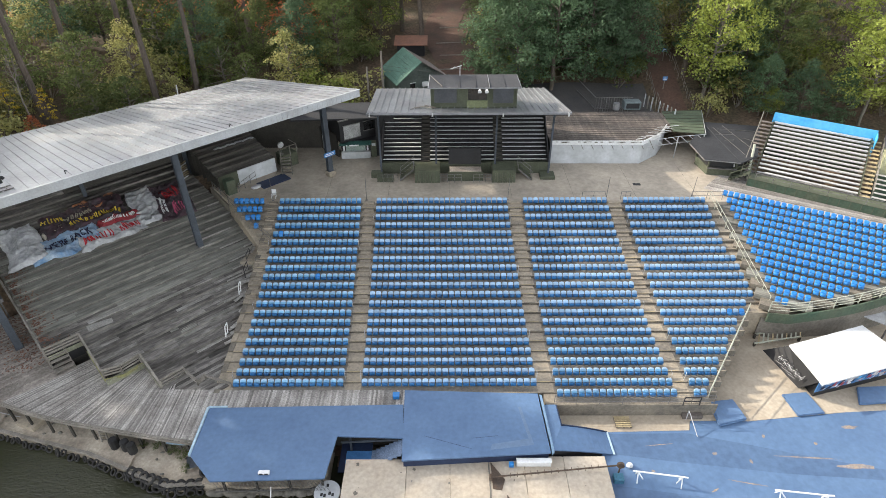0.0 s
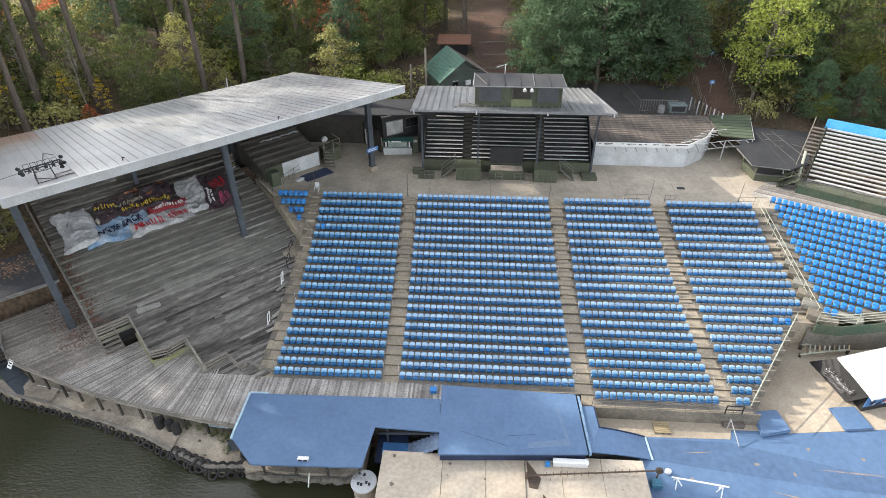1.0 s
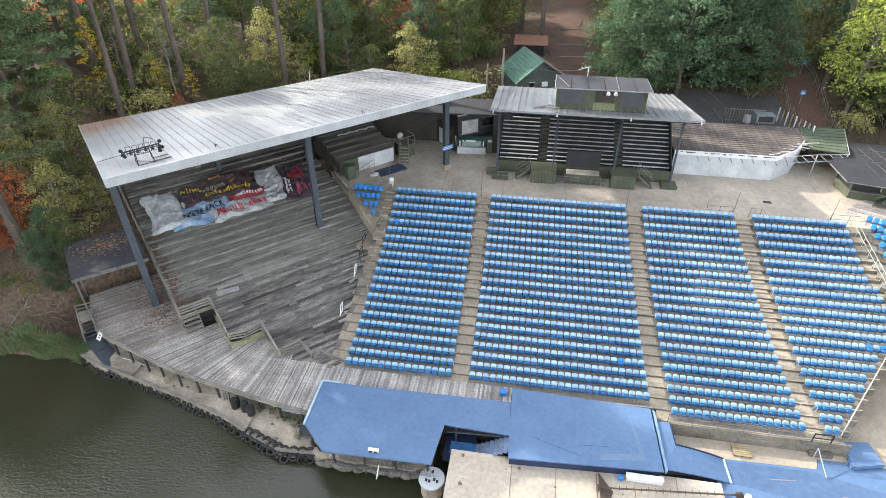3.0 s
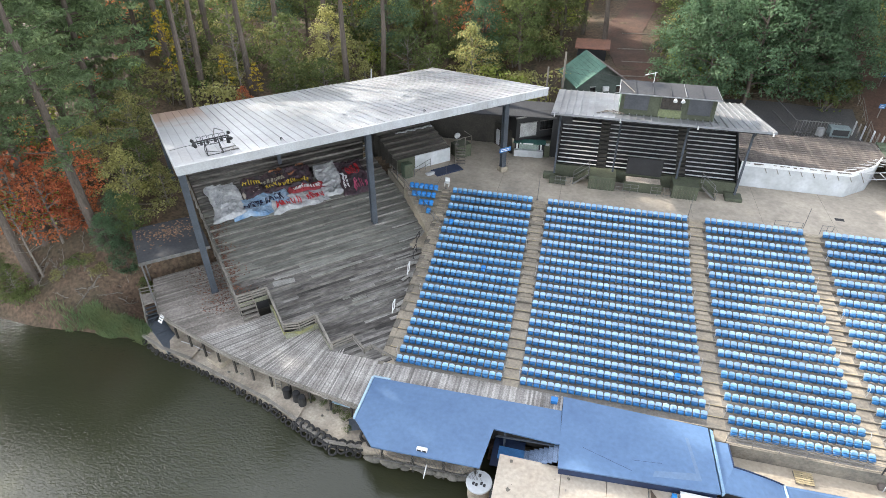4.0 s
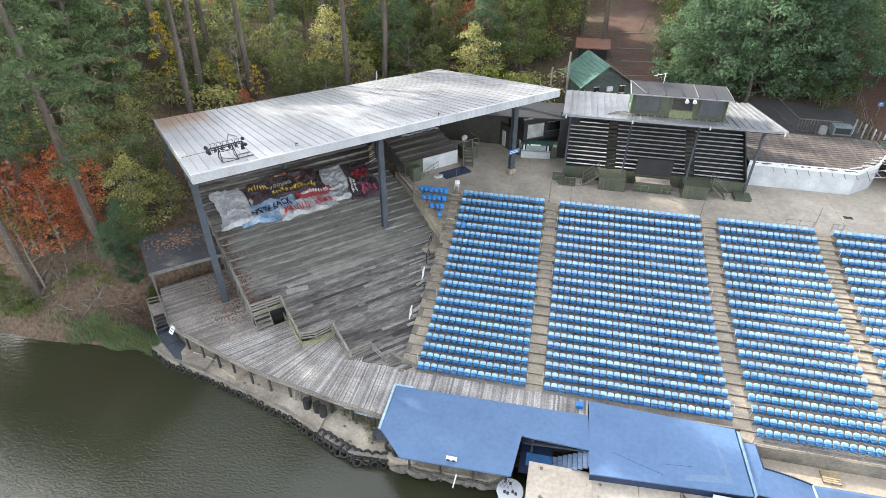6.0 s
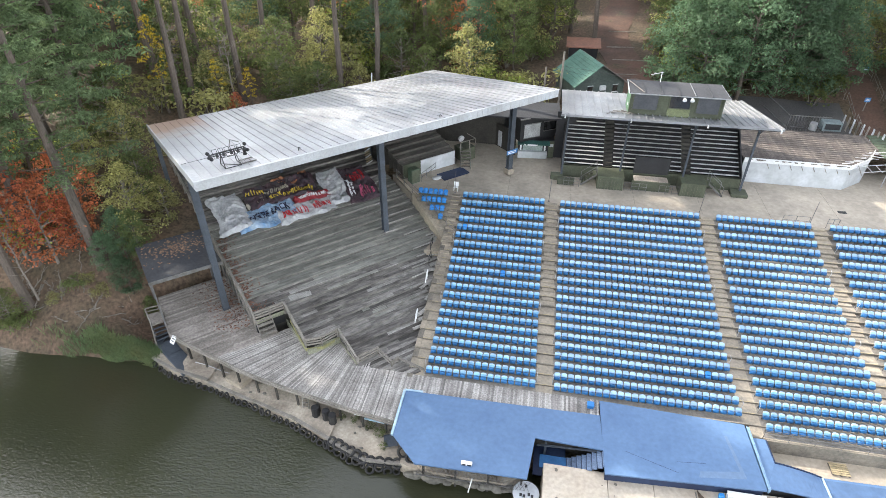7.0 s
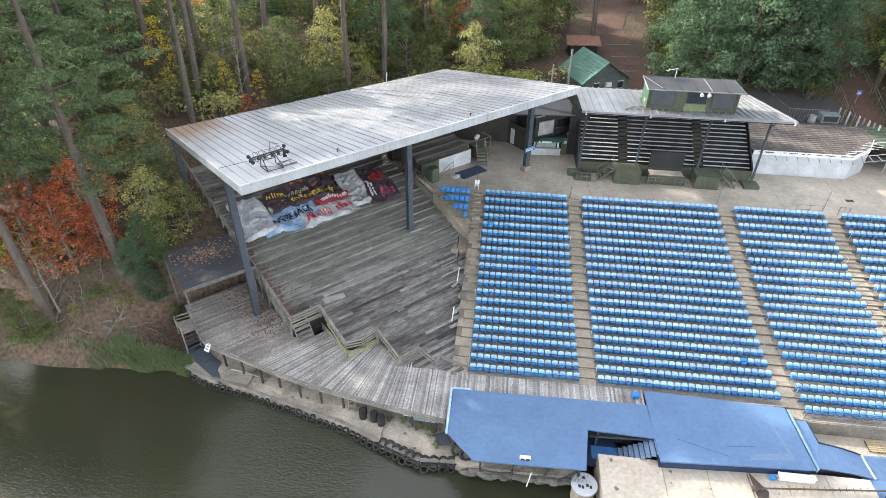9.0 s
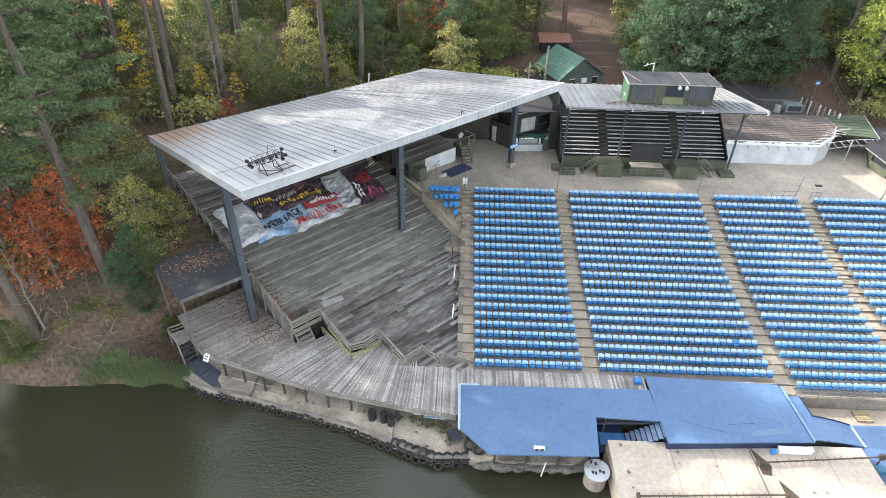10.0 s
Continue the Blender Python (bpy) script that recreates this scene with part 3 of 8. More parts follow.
# tall thin poles along the top of the seating
for x in (-17.0, -8.0, 5.55, 14.95, 23.1):
    p = thing("flag_pole", "slim bare steel pole at the top of an aisle", "pole", (x, 48.4, PLAZA_Z), "top poles")
    part("shaft", Geo().tube((0, 0, 0), (0.05, 0, 2.4), 0.03, 0.02), STEEL, p)
    part("foot", Geo().box((-0.1, -0.1, 0), (0.1, 0.1, 0.02)), STEEL, p)
for x0, x1 in ((12.6, 14.8), (16.3, 17.2), (23.0, 26.0)):
    f = thing("guard_rail", "low dark steel guard rail behind the top row", "rail", (0, 48.3, PLAZA_Z), "top guard rails")
    for x in (x0, (x0 + x1) / 2, x1):
        part("post", Geo().tube((x, 0, 0), (x, 0, 0.9), 0.022), STEEL, f)
    part("rail", Geo().tube((x0, 0, 0.9), (x1, 0, 0.9), 0.022), STEEL, f)
    part("rail", Geo().tube((x0, 0, 0.45), (x1, 0, 0.45), 0.018), STEEL, f)


def pipe_fence(label, p, q, n, high=1.05, rails=(1.0, 0.55), material=STEEL, name="fence", group="", r=0.028, wall=None):
    """Posts and rails from p to q."""
    f = thing(name, label, "fence", p, group)
    d = Vector(q) - Vector(p)
    for k in range(n + 1):
        a = d * (k / n)
        part("post", Geo().tube(a, a + Vector((0, 0, high)), r), material, f)
    for h in rails:
        part("rail", Geo().tube(Vector((0, 0, high * h)), d + Vector((0, 0, high * h)), r * 0.9), material, f)
    return f


pipe_fence("pale green-grey pipe fence beside the lowest seats", (18.4, 28.2, -0.1), (24.1, 35.85, 1.05), 7, 1.1, (1.0, 0.5), PALEPIPE, r=0.038)
pipe_fence("pale pipe fence between the main and the angled seats", (26.05, 36.6, 1.2), (24.75, 48.2, 4.45), 10, 1.0, (1.0, 0.55), PALEPIPE)
pipe_fence("dark steel railing above the front wall", (7.2, 27.48, -0.12), (18.5, 27.48, -0.12), 7, 0.9, (1.0, 0.66, 0.33), STEEL, r=0.02)

# ---- angled seats on the east side ----
wing = thing("seating_terrace", "fan-shaped stepped terrace with brighter blue seats", "terrace", AB, kind="structure")


def wing_left(v):
    return 0.25 + 0.52 * max(0.0, -v)


def wing_right(v):
    return 17.0 - 0.071 * v * v


for k in range(13):
    v, z = -k * 0.96, PLAZA_Z - 0.16 - k * RISE
    a, b = wing_left(v) - 0.9, min(wing_right(v - 0.5), wing_right(v + 0.5)) + 0.75
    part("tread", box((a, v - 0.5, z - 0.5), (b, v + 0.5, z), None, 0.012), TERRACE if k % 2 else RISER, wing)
    places = []
    u = wing_left(v) + 0.25
    while u < wing_right(v) - 0.2:
        places.append(u)
        u += PITCH * 1.04
    seat_row(AB @ Matrix.Translation((0, v, z)), places, SEAT_NEW, "row of bright blue plastic seats on the angled terrace", "angled seat rows")
# curved green wall, pipe rails and the bank at its outer edge
pts = [(wing_right(-v) + 0.85, -v, PLAZA_Z - 0.2 - v / 0.96 * RISE) for v in [i * 0.6 for i in range(-1, 21)]]
pts.append((wing_left(-12.3) - 0.6, -12.5, PLAZA_Z - 0.2 - 12.8 * RISE))
g, bank = Geo(), Geo()
rails = [Geo() for _ in range(4)]
feet = []
for k, (a, b, c) in enumerate(pts):
    (a0, b0, _), (a1, b1, _) = pts[max(0, k - 1)], pts[min(len(pts) - 1, k + 1)]
    d = Vector((b0 - b1, a1 - a0)).normalized() * -1
    feet.append((a + 2.3 * d.x, b + 2.3 * d.y))
for k, ((a, b, c), (d, e, f)) in enumerate(zip(pts, pts[1:])):
    for geo, lo, hi, back in ((g, -1.0, -0.08, 0.0),):
        z0, z1 = max(-1.6, c + lo), max(-1.6, f + lo)
        geo.add([(a + back, b, z0), (d + back, e, z1), (d + back, e, f + hi), (a + back, b, c + hi), (a + back + 0.12, b - 0.05, z0), (d + back + 0.12, e - 0.05, z1), (d + back + 0.12, e - 0.05, f + hi), (a + back + 0.12, b - 0.05, c + hi)],
                [(0, 1, 2, 3), (4, 7, 6, 5), (3, 2, 6, 7), (0, 4, 5, 1), (1, 5, 6, 2), (0, 3, 7, 4)])
    bank.add([(a - 0.3, b + 0.1, c - 0.8), (d - 0.3, e + 0.1, f - 0.8), (*feet[k + 1], STAGE_Z - 0.1), (*feet[k], STAGE_Z - 0.1), (a - 0.3, b + 0.1, -2.0), (d - 0.3, e + 0.1, -2.0), (*feet[k + 1], -2.0), (*feet[k], -2.0)],
             [(0, 1, 2, 3), (4, 7, 6, 5), (3, 2, 6, 7), (0, 4, 5, 1), (1, 5, 6, 2), (0, 3, 7, 4)])
    for q, geo in enumerate(rails):
        geo.tube((a, b, c + 0.25 + 0.27 * q), (d, e, f + 0.25 + 0.27 * q), 0.035 if q == 3 else 0.025)
part("outer_wall", g, GREENWALL, wing, "curved dark green fascia below the seats")
part("bank", bank, SEAT_FLOOR, wing, "grey-brown slope below the fascia")
for q in rails:
    part("hand_rail", q, PALEPIPE, wing)
for k, (a, b, c) in enumerate(pts[::2]):
    part("rail_post", Geo().beam((a, b, c), (a, b, c + 1.1), 0.07), PALEPIPE, wing)
part("corner_block", Geo().prism([(24.0, 35.9), (26.5, 35.7), (26.9, 36.7), (24.2, 37.2)], -1.6, 1.15, AB.inverted()), CONCRETE, wing, "pale concrete corner block")
# timber walk above the angled seats
walkway = thing("boardwalk", "grey weathered timber walk above the angled seats", "boardwalk", AB, kind="structure")
for k in range(34):
    v = 0.62 + k * 0.18
    part("plank", box((-1.5 + 0.05 * k, v, PLAZA_Z - 0.06), (17.5, v + 0.172, PLAZA_Z + 0.012 + rng.uniform(0, 0.008))), BOARDWALK, walkway)
part("joist", box((-1.5, 0.6, PLAZA_Z - 0.4), (17.4, 6.6, PLAZA_Z - 0.062)), DARKWOOD, walkway)

# ---- boardwalk along the water ----
EDGE = [(-39.1, 31.7), (-36.8, 29.0), (-34.38, 28.07), (-31.82, 27.25), (-29.35, 26.4), (-27.06, 25.85), (-24.91, 25.47), (-21.6, 24.88), (-17.2, 24.2)]
deck = thing("boardwalk", "weathered grey plank boardwalk curving along the water", "boardwalk", kind="structure")


def deck_back(x):
    if x < -29.88:
        return 99
    return along([(-29.88, 30.6), (-28.12, 32.3), (-25.3, 29.45), (-23.3, 30.97), (-21.1, 29.8), (-16.6, 29.8)], x)


# planks fan out: they run square to the water's edge
def deck_line(s):
    """A point along the edge and the way in from it."""
    total = [0]
    for a, b in zip(EDGE, EDGE[1:]):
        total.append(total[-1] + math.dist(a, b))
    s = min(max(s, 0), total[-1])
    for k in range(len(EDGE) - 1):
        if s <= total[k + 1]:
            t = (s - total[k]) / (total[k + 1] - total[k])
            x, y = (EDGE[k][0] + (EDGE[k + 1][0] - EDGE[k][0]) * t, EDGE[k][1] + (EDGE[k + 1][1] - EDGE[k][1]) * t)
            return x, y, total[-1]
    return EDGE[-1][0], EDGE[-1][1], total[-1]


DECK_LEN = deck_line(0)[2]
PLANKS, SEAM = 150, 8.8


def deck_z(x):
    return 0.02 + 0.36 * (1 - steps(x, -33, -18))


for k in range(PLANKS):
    quad = []
    for q in (k, k + 0.93):
        x, y, _ = deck_line(SEAM + (DECK_LEN - SEAM) * q / PLANKS)
        lean = radians(46 + 44 * steps(q, 0, PLANKS * 0.9))      # from slanting to square on
        inward = Vector((math.cos(lean), math.sin(lean)))
        length = 0.0
        while length < 9 and y + inward.y * length < deck_back(x + inward.x * length):
            length += 0.05
        quad += [(x, y), (x + inward.x * length, y + inward.y * length)]
    a, b, c, d = quad[0], quad[1], quad[3], quad[2]
    lift = rng.uniform(0, 0.014)
    part("plank", Geo().prism([a, d, c, b], lambda x, y: deck_z(x) - 0.06, lambda x, y: deck_z(x) + lift), BOARDWALK, deck)
# the western part is laid along the pavilion
v = -1.15
while v < 8.8:
    e = along([(-3.43, -0.88), (1.29, -3.3), (3.6, -4.4), (7.2, -4.2), (9, -4.1)], v) + 0.02
    cuts = [e, e + (1.6 - e) * rng.uniform(0.3, 0.7), 1.62 if v > -0.2 else 3.0]
    for u0, u1 in zip(cuts, cuts[1:]):
        lift = rng.uniform(0, 0.014)
        q = [tuple((PV @ Vector((u, w, 0)))[:2]) for u, w in ((u0 + 0.01, v), (u1 - 0.01, v), (u1 - 0.01, v + 0.185), (u0 + 0.01, v + 0.185))]
        part("plank", Geo().prism(q, lambda x, y: deck_z(x) - 0.06, lambda x, y: deck_z(x) + lift), WESTBOARD, deck)
    v += 0.2
x = -17.05
while x < -3.5:
    part("plank", box((x, 27.1 + rng.uniform(-0.02, 0.02), -0.05), (x + 0.142, 28.74, 0.012 + rng.uniform(0, 0.012))), BOARDWALK, deck)
    x += 0.15
part("edge_plank", box((-17.4, 24.45, -0.05), (-16.96, 28.7, 0.004)), BOARDWALK, deck)
part("underframe", Geo().prism([(-38.7, 31.6), (-36.4, 29.3), (-34.1, 28.4), (-25, 26.0), (-17.3, 25), (-17.2, 28.6), (-20, 28.6), (-24, 29), (-29, 30.4), (-36.3, 36.5), (-39.8, 33)], -0.35, -0.09), DARKWOOD, deck)
for k, s in enumerate([0.4 + i * 1.75 for i in range(14)]):
    x, y, _ = deck_line(s)
    x2, y2, _ = deck_line(s + 1.75)
    z, z2 = deck_z(x), deck_z(x2)
    part("edge_beam", Geo().beam((x, y, z - 0.13), (x2, y2, z2 - 0.13), 0.07, 0.24), RAILWOOD, deck)
    if s > 5:
        part("pile", Geo().beam((x, y + 0.14, -2.0), (x, y + 0.14, z - 0.06), 0.13), DARKWOOD, deck)
    part("kerb_rail", Geo().beam((x, y + 0.05, z + 0.09), (x2, y2 + 0.05, z2 + 0.09), 0.1, 0.1), RAILWOOD, deck)

# ---- concrete apron and seawall at the water ----
apron = thing("seawall", "pale concrete apron sloping to the water, edged with tyres", "seawall", kind="structure")
WALL = [(-38.1, 28.05), (-35.4, 27.1), (-32.5, 26.62), (-28.3, 25.45), (-25.0, 24.55), (-21.6, 23.2), (-18.6, 22.1), (-16.2, 22.25)]
for k, ((x0, y0), (x1, y1)) in enumerate(zip(WALL, WALL[1:])):
    rise = -1.55 + 0.12 * math.sin(k * 2.1)
    g = Geo().prism([(x0, y0), (x1, y1), (x1 + 0.1, y1 + 4.2), (x0 + 0.1, y0 + 3.6)], -3.2, lambda x, y: rise + 0.22 * max(0, min(1, (y - along(WALL, x)) / 3.0)))
    part("slab", g, APRON, apron)
    part("coping", Geo().beam((x0, y0, rise + 0.03), (x1, y1, rise + 0.03), 0.22, 0.14), RAILWOOD, apron)
part("rubble_foot", Geo().prism([(-16.3, 22.2), (-15.6, 22.0), (-13, 21.9), (-9.5, 21.9), (-8.2, 22.6), (-8.2, 25), (-16.3, 25)], -3.2, -1.35), APRON, apron)


def boulder(name, rx, ry, rz, seed, material, parent=None, at=None):
    """A worn, lumpy rock."""
    bm = bmesh.new()
    bmesh.ops.create_icosphere(bm, subdivisions=2, radius=1)
    for p in bm.verts:
        k = 1 + 0.22 * noise.noise(p.co * 1.3 + Vector((seed, 0, 0))) + 0.09 * noise.noise(p.co * 3.7 + Vector((0, seed, 0)))
        p.co = Vector((p.co.x * rx, p.co.y * ry, p.co.z * rz)) * k
    me = bpy.data.meshes.new(name)
    bm.to_mesh(me)
    bm.free()
    me.materials.append(material)
    ob = part(name, me, material, parent, smooth=True)
    ob.location = at
    return ob


for k in range(16):
    w = rng.uniform(0.3, 0.7)
    boulder("rock", w, rng.uniform(0.2, 0.34), rng.uniform(0.14, 0.24), k * 3.1, ROCK, apron, (-15.3 + k * 0.45 + rng.uniform(-0.15, 0.15), 21.78 + rng.uniform(-0.15, 0.1), -1.75 + rng.uniform(-0.14, 0.1)))
for k in range(22):
    x = rng.uniform(-34, -16.8)
    boulder("rubble", rng.uniform(0.06, 0.16), rng.uniform(0.06, 0.14), rng.uniform(0.04, 0.08), k * 1.7, ROCK, apron, (x, along(WALL, x) + rng.uniform(0.5, 2.6), -1.44))
part("loose_slab", Geo().prism([(-31.2, 26.9), (-29.7, 26.35), (-29.2, 27.3), (-30.7, 27.9)], -1.6, lambda x, y: -1.18 + 0.12 * (y - 27)), CONCRETE, apron, "pale broken concrete slab")

# ---- covered terrace (pavilion) ----
TERR_RISE, TERR_V0 = 0.213, -11.44


def terr_z(v):
    return max(0.05, 1.68 + 0.222 * v)


terr = thing("timber_terrace", "dark weathered timber terrace stepping up under the pavilion roof", "terrace", PV, kind="structure")


def terr_left(v):
    if v > -0.1:
        return 1.6
    if v > -4.2:
        return 4.05
    if v > -7.4:
        return 6.7
    return (-0.65 - 0.719 * v) / 0.695


def terr_right(v):
    """Up to the side of the main seats, or the rail of the plaza."""
    c, s = math.cos(radians(44)), math.sin(radians(44))
    return min((13.9 + s * v) / c + 0.75, 20.2 - 0.02 * v)


lower, upper, top_rows = 0, Geo(), Geo()
for k in range(34):
    v0 = TERR_V0 + k * 0.96
    z = terr_z(v0 + 0.48)
    l, r = terr_left(v0 + 0.5), terr_right(v0 + 0.48)
    if r - l < 0.4:
        continue
    if z > 0.06:
        part("riser", box((l, v0 + 0.01, z - TERR_RISE - 0.05), (r, v0 + 0.05, z - 0.045)), TERRACE_DARK, terr)
    for j in range(3):
        first = u = terr_left(v0 + j * 0.32 + 0.16) if v0 < -7.4 else l
        while u < r - 0.05:
            e = min(r, u + rng.uniform(1.6, 5.0 if v0 > -1 else 4.0))
            if r - e < 0.5:
                e = r
            top, v1 = z + rng.uniform(-0.004, 0.012), v0 + j * 0.32
            slant = terr_left(v1 + 0.312) - terr_left(v1) if v0 < -7.4 and u == first else 0.0      # the lowest boards are cut along the boardwalk
            g = Geo().prism([(u + 0.006 - slant / 2, v1), (e - 0.006, v1), (e - 0.006, v1 + 0.312), (u + 0.006 + slant / 2, v1 + 0.312)], z - 0.05, top)
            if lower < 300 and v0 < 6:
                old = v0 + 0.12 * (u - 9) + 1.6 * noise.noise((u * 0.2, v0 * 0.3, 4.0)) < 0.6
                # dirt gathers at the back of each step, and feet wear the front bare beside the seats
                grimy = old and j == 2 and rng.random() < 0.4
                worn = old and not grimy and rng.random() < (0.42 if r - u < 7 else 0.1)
                part("plank", g, DIRTBOARD if grimy else WORNBOARD if worn else NEWBOARD if rng.random() < (0.03 if old else 0.02) else TERRACE_DARK if old else TERRACE, terr)
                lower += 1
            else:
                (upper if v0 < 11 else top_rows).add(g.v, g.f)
            u = e
tagged(part("planking", upper, TERRACE, terr), kind="stuff")
# top rows take the dark boards, to match the darkness under the roof
tagged(part("planking", top_rows, TERRACE_DARK, terr), kind="stuff")
# black sheet behind the side boards stands for the shade under the terrace
part("side_wall", Geo().prism([(1.62, 0.0), (1.72, 0.0), (1.72, 20.8), (1.62, 20.8)], -0.6, lambda u, v: terr_z(v) - 0.1), BLACK, terr)
for drop in (0.22, 0.52, 0.85, 1.2):
    part("side_board", Geo().beam((1.58, 0.0, terr_z(0) - drop), (1.58, 11.5, terr_z(11.5) - drop), 0.04, 0.12), RAILWOOD, terr)
for k in range(9):
    part("side_post", Geo().beam((1.55, 1.4 * k + 0.1, 0.2), (1.55, 1.4 * k + 0.1, terr_z(1.4 * k)), 0.09), RAILWOOD, terr)
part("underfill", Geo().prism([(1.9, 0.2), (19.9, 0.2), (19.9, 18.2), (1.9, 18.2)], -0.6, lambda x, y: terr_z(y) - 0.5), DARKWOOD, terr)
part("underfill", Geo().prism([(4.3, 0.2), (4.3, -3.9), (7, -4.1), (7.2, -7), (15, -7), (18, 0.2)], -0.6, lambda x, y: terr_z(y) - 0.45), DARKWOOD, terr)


part("end_wall", Geo().prism([(20.12, -1.5), (20.5, -1.5), (20.5, 10.5), (20.12, 10.5)], -0.6, lambda u, v: min(PLAZA_Z + 0.03, 2.75 + 0.29 * v)), RISER, terr, "stained concrete wall closing the terrace")
part("patch_sheet", Geo().prism([(4.75, 0.35), (6.5, 0.15), (6.6, 0.75), (4.8, 1.1)], lambda u, v: terr_z(0.4) + 0.08, lambda u, v: terr_z(0.4) + 0.11), NEWBOARD, terr, "pale plywood patch")
for k in range(16):      # broken pale boards along the seats' side
    v = rng.uniform(-6.5, 2.0)
    u = terr_right(v) - rng.uniform(0.3, 1.6)
    a = rng.uniform(-0.6, 0.9)
    d = Vector((math.cos(a), math.sin(a), 0)) * rng.uniform(0.3, 0.8)
    c = Vector((u, v, terr_z(v) + 0.16))
    part("broken_board", Geo().beam(c - d, c + d + Vector((0, 0, 0.05)), rng.uniform(0.14, 0.4), 0.03), NEWBOARD, terr)
for k in range(10):      # lighter mended boards across the steps
    v = TERR_V0 + rng.choice((7, 8, 8, 9)) * 0.96 + rng.choice((0, 0.32, 0.64))
    u, z = rng.uniform(8.0, 14.5), terr_z(math.floor((v - TERR_V0 + 0.01) / 0.96) * 0.96 + TERR_V0 + 0.48)
    part("mended_board", box((u, v + 0.02, z + 0.013), (u + rng.uniform(0.5, 1.7), v + rng.uniform(0.1, 0.3), z + 0.02 + 0.0011 * k)), TERRACE, terr)
for k in range(9, 22):      # pale step edges towards the seats' side
    v = TERR_V0 + k * 0.96
    z = terr_z(v + 0.48)
    r = terr_right(v + 0.48)
    for j in range(2 if v < 3 else 1):
        a = r - rng.uniform(1.2, 4.6)
        part("worn_edge", box((a, v - 0.045 - 0.01 * j, z - 0.05), (min(r, a + rng.uniform(1.0, 3.4)), v + 0.05 + 0.01 * j, z + 0.03 + 0.004 * j)), NEWBOARD, terr)
part("landing", Geo().prism([(17.4, 0.2), (19.6, 1.4), (19.7, -0.6), (18.6, -0.9)], 0.5, terr_z(1.4) + 0.12), CONCRETE, terr, "pale concrete landing beside the seats")
litter = Geo()
for k in range(1000):
    if rng.random() < 0.55:
        v = rng.uniform(0.5, 9.5)
        u, z = 1.75 + abs(rng.gauss(0, 0.55)) * (1.3 if math.sin(v * 2.3) > 0 else 0.4), terr_z(math.floor((v - TERR_V0) / 0.96) * 0.96 + TERR_V0 + 0.48) + 0.022
    else:
        u, v = 1.5 - abs(rng.gauss(0, 1.3)), rng.uniform(1.0, 8.8)
        p = PV @ Vector((u, v, 0))
        z = deck_z(p.x) + 0.025
        if u < -4.0:
            continue
    a, s = rng.uniform(0, 6.3), rng.uniform(0.04, 0.10)
    litter.add([(u + s * math.cos(a + q), v + s * math.sin(a + q), z + 0.006 * rng.random()) for q in (0, 1.4, 3.0, 4.8)], [(0, 1, 2, 3)])
tagged(new("fallen_leaves", litter.mesh("fallen_leaves", mat("red_brown_leaves", (0.20, 0.10, 0.065), 0.9, (0.13, 0.075, 0.055), 1.0, 5.0, 0.2, island=0.4))), "red-brown fallen leaves on the terrace edge and boardwalk", "leaves", kind="stuff").matrix_world = PV


def plank_rail(label, u0, v0, u1, v1, z, drop=0.0, high=1.0, boards=4, skirt=0.0):
    """A boarded timber railing, with posts reaching down past the terrace's edge."""
    f = thing("timber_railing", label, "railing", PV @ Matrix.Translation((u0, v0, z)), "terrace railings")
    d = Vector((u1 - u0, v1 - v0, drop))
    n = max(1, round(d.length / 1.4))
    for k in range(n + 1):
        p = d * (k / n)
        part("post", Geo().beam(p + Vector((0, 0, -0.45)), p + Vector((0, 0, high)), 0.09), RAILWOOD, f)
    for k in range(boards):
        h = Vector((0, 0, high * (k + 0.75) / boards))
        part("board", Geo().beam(h, d + h, 0.04, 0.13), RAILWOOD, f)
    part("cap", Geo().beam(Vector((0, 0, high + 0.02)), d + Vector((0, 0, high + 0.02)), 0.14, 0.05), RAILWOOD, f)
    return f


# mossy edge boards where the terrace meets the boardwalk
MOSS = mat("mossy_wood", (0.27, 0.26, 0.11), 0.9, (0.16, 0.15, 0.09), 1.2, 8.0, 0.3, 0.01)
for a, b in (((4.0, -1.2), (4.0, -4.2)), ((4.0, -4.22), (5.2, -4.62)), ((5.2, -4.62), (6.65, -4.42))):
    part("edge_board", Geo().beam((*a, terr_z(a[1]) - 0.16), (*b, terr_z(b[1]) - 0.16), 0.05, 0.24), MOSS, terr)
C = "boarded grey timber railing at a corner of the terrace"
plank_rail("long grey timber railing along the open side of the terrace", 1.55, -0.1, 1.15, 20.6, terr_z(-0.1), 5.15, 0.85, 2)
plank_rail(C, 1.6, -0.12, 4.0, -0.12, terr_z(0), 0, 0.75, 3)
plank_rail(C, 4.05, -0.15, 4.05, -4.1, terr_z(-0.1), terr_z(-4.1) - terr_z(-0.1), 0.75, 3)
plank_rail(C, 4.05, -4.15, 5.2, -4.55, terr_z(-4.1), 0, 0.75, 3)
plank_rail(C, 5.2, -4.55, 6.6, -4.35, terr_z(-4.1), 0, 0.75, 3)
plank_rail(C, 6.7, -4.4, 6.75, -7.3, terr_z(-4.2), terr_z(-7.2) - terr_z(-4.2), 0.75, 2)
Z = "low zigzag timber railing on the lowest terrace boards"
plank_rail(Z, 6.85, -7.3, 8.6, -7.2, 0.08, 0, 0.75, 3)
plank_rail(Z, 8.6, -7.2, 8.8, -8.9, 0.08, 0, 0.6, 2)
plank_rail(Z, 8.8, -8.9, 9.5, -8.7, 0.06, 0, 0.5, 3)
plank_rail(Z, 9.5, -8.7, 10.5, -10.8, 0.06, 0, 0.4, 1)
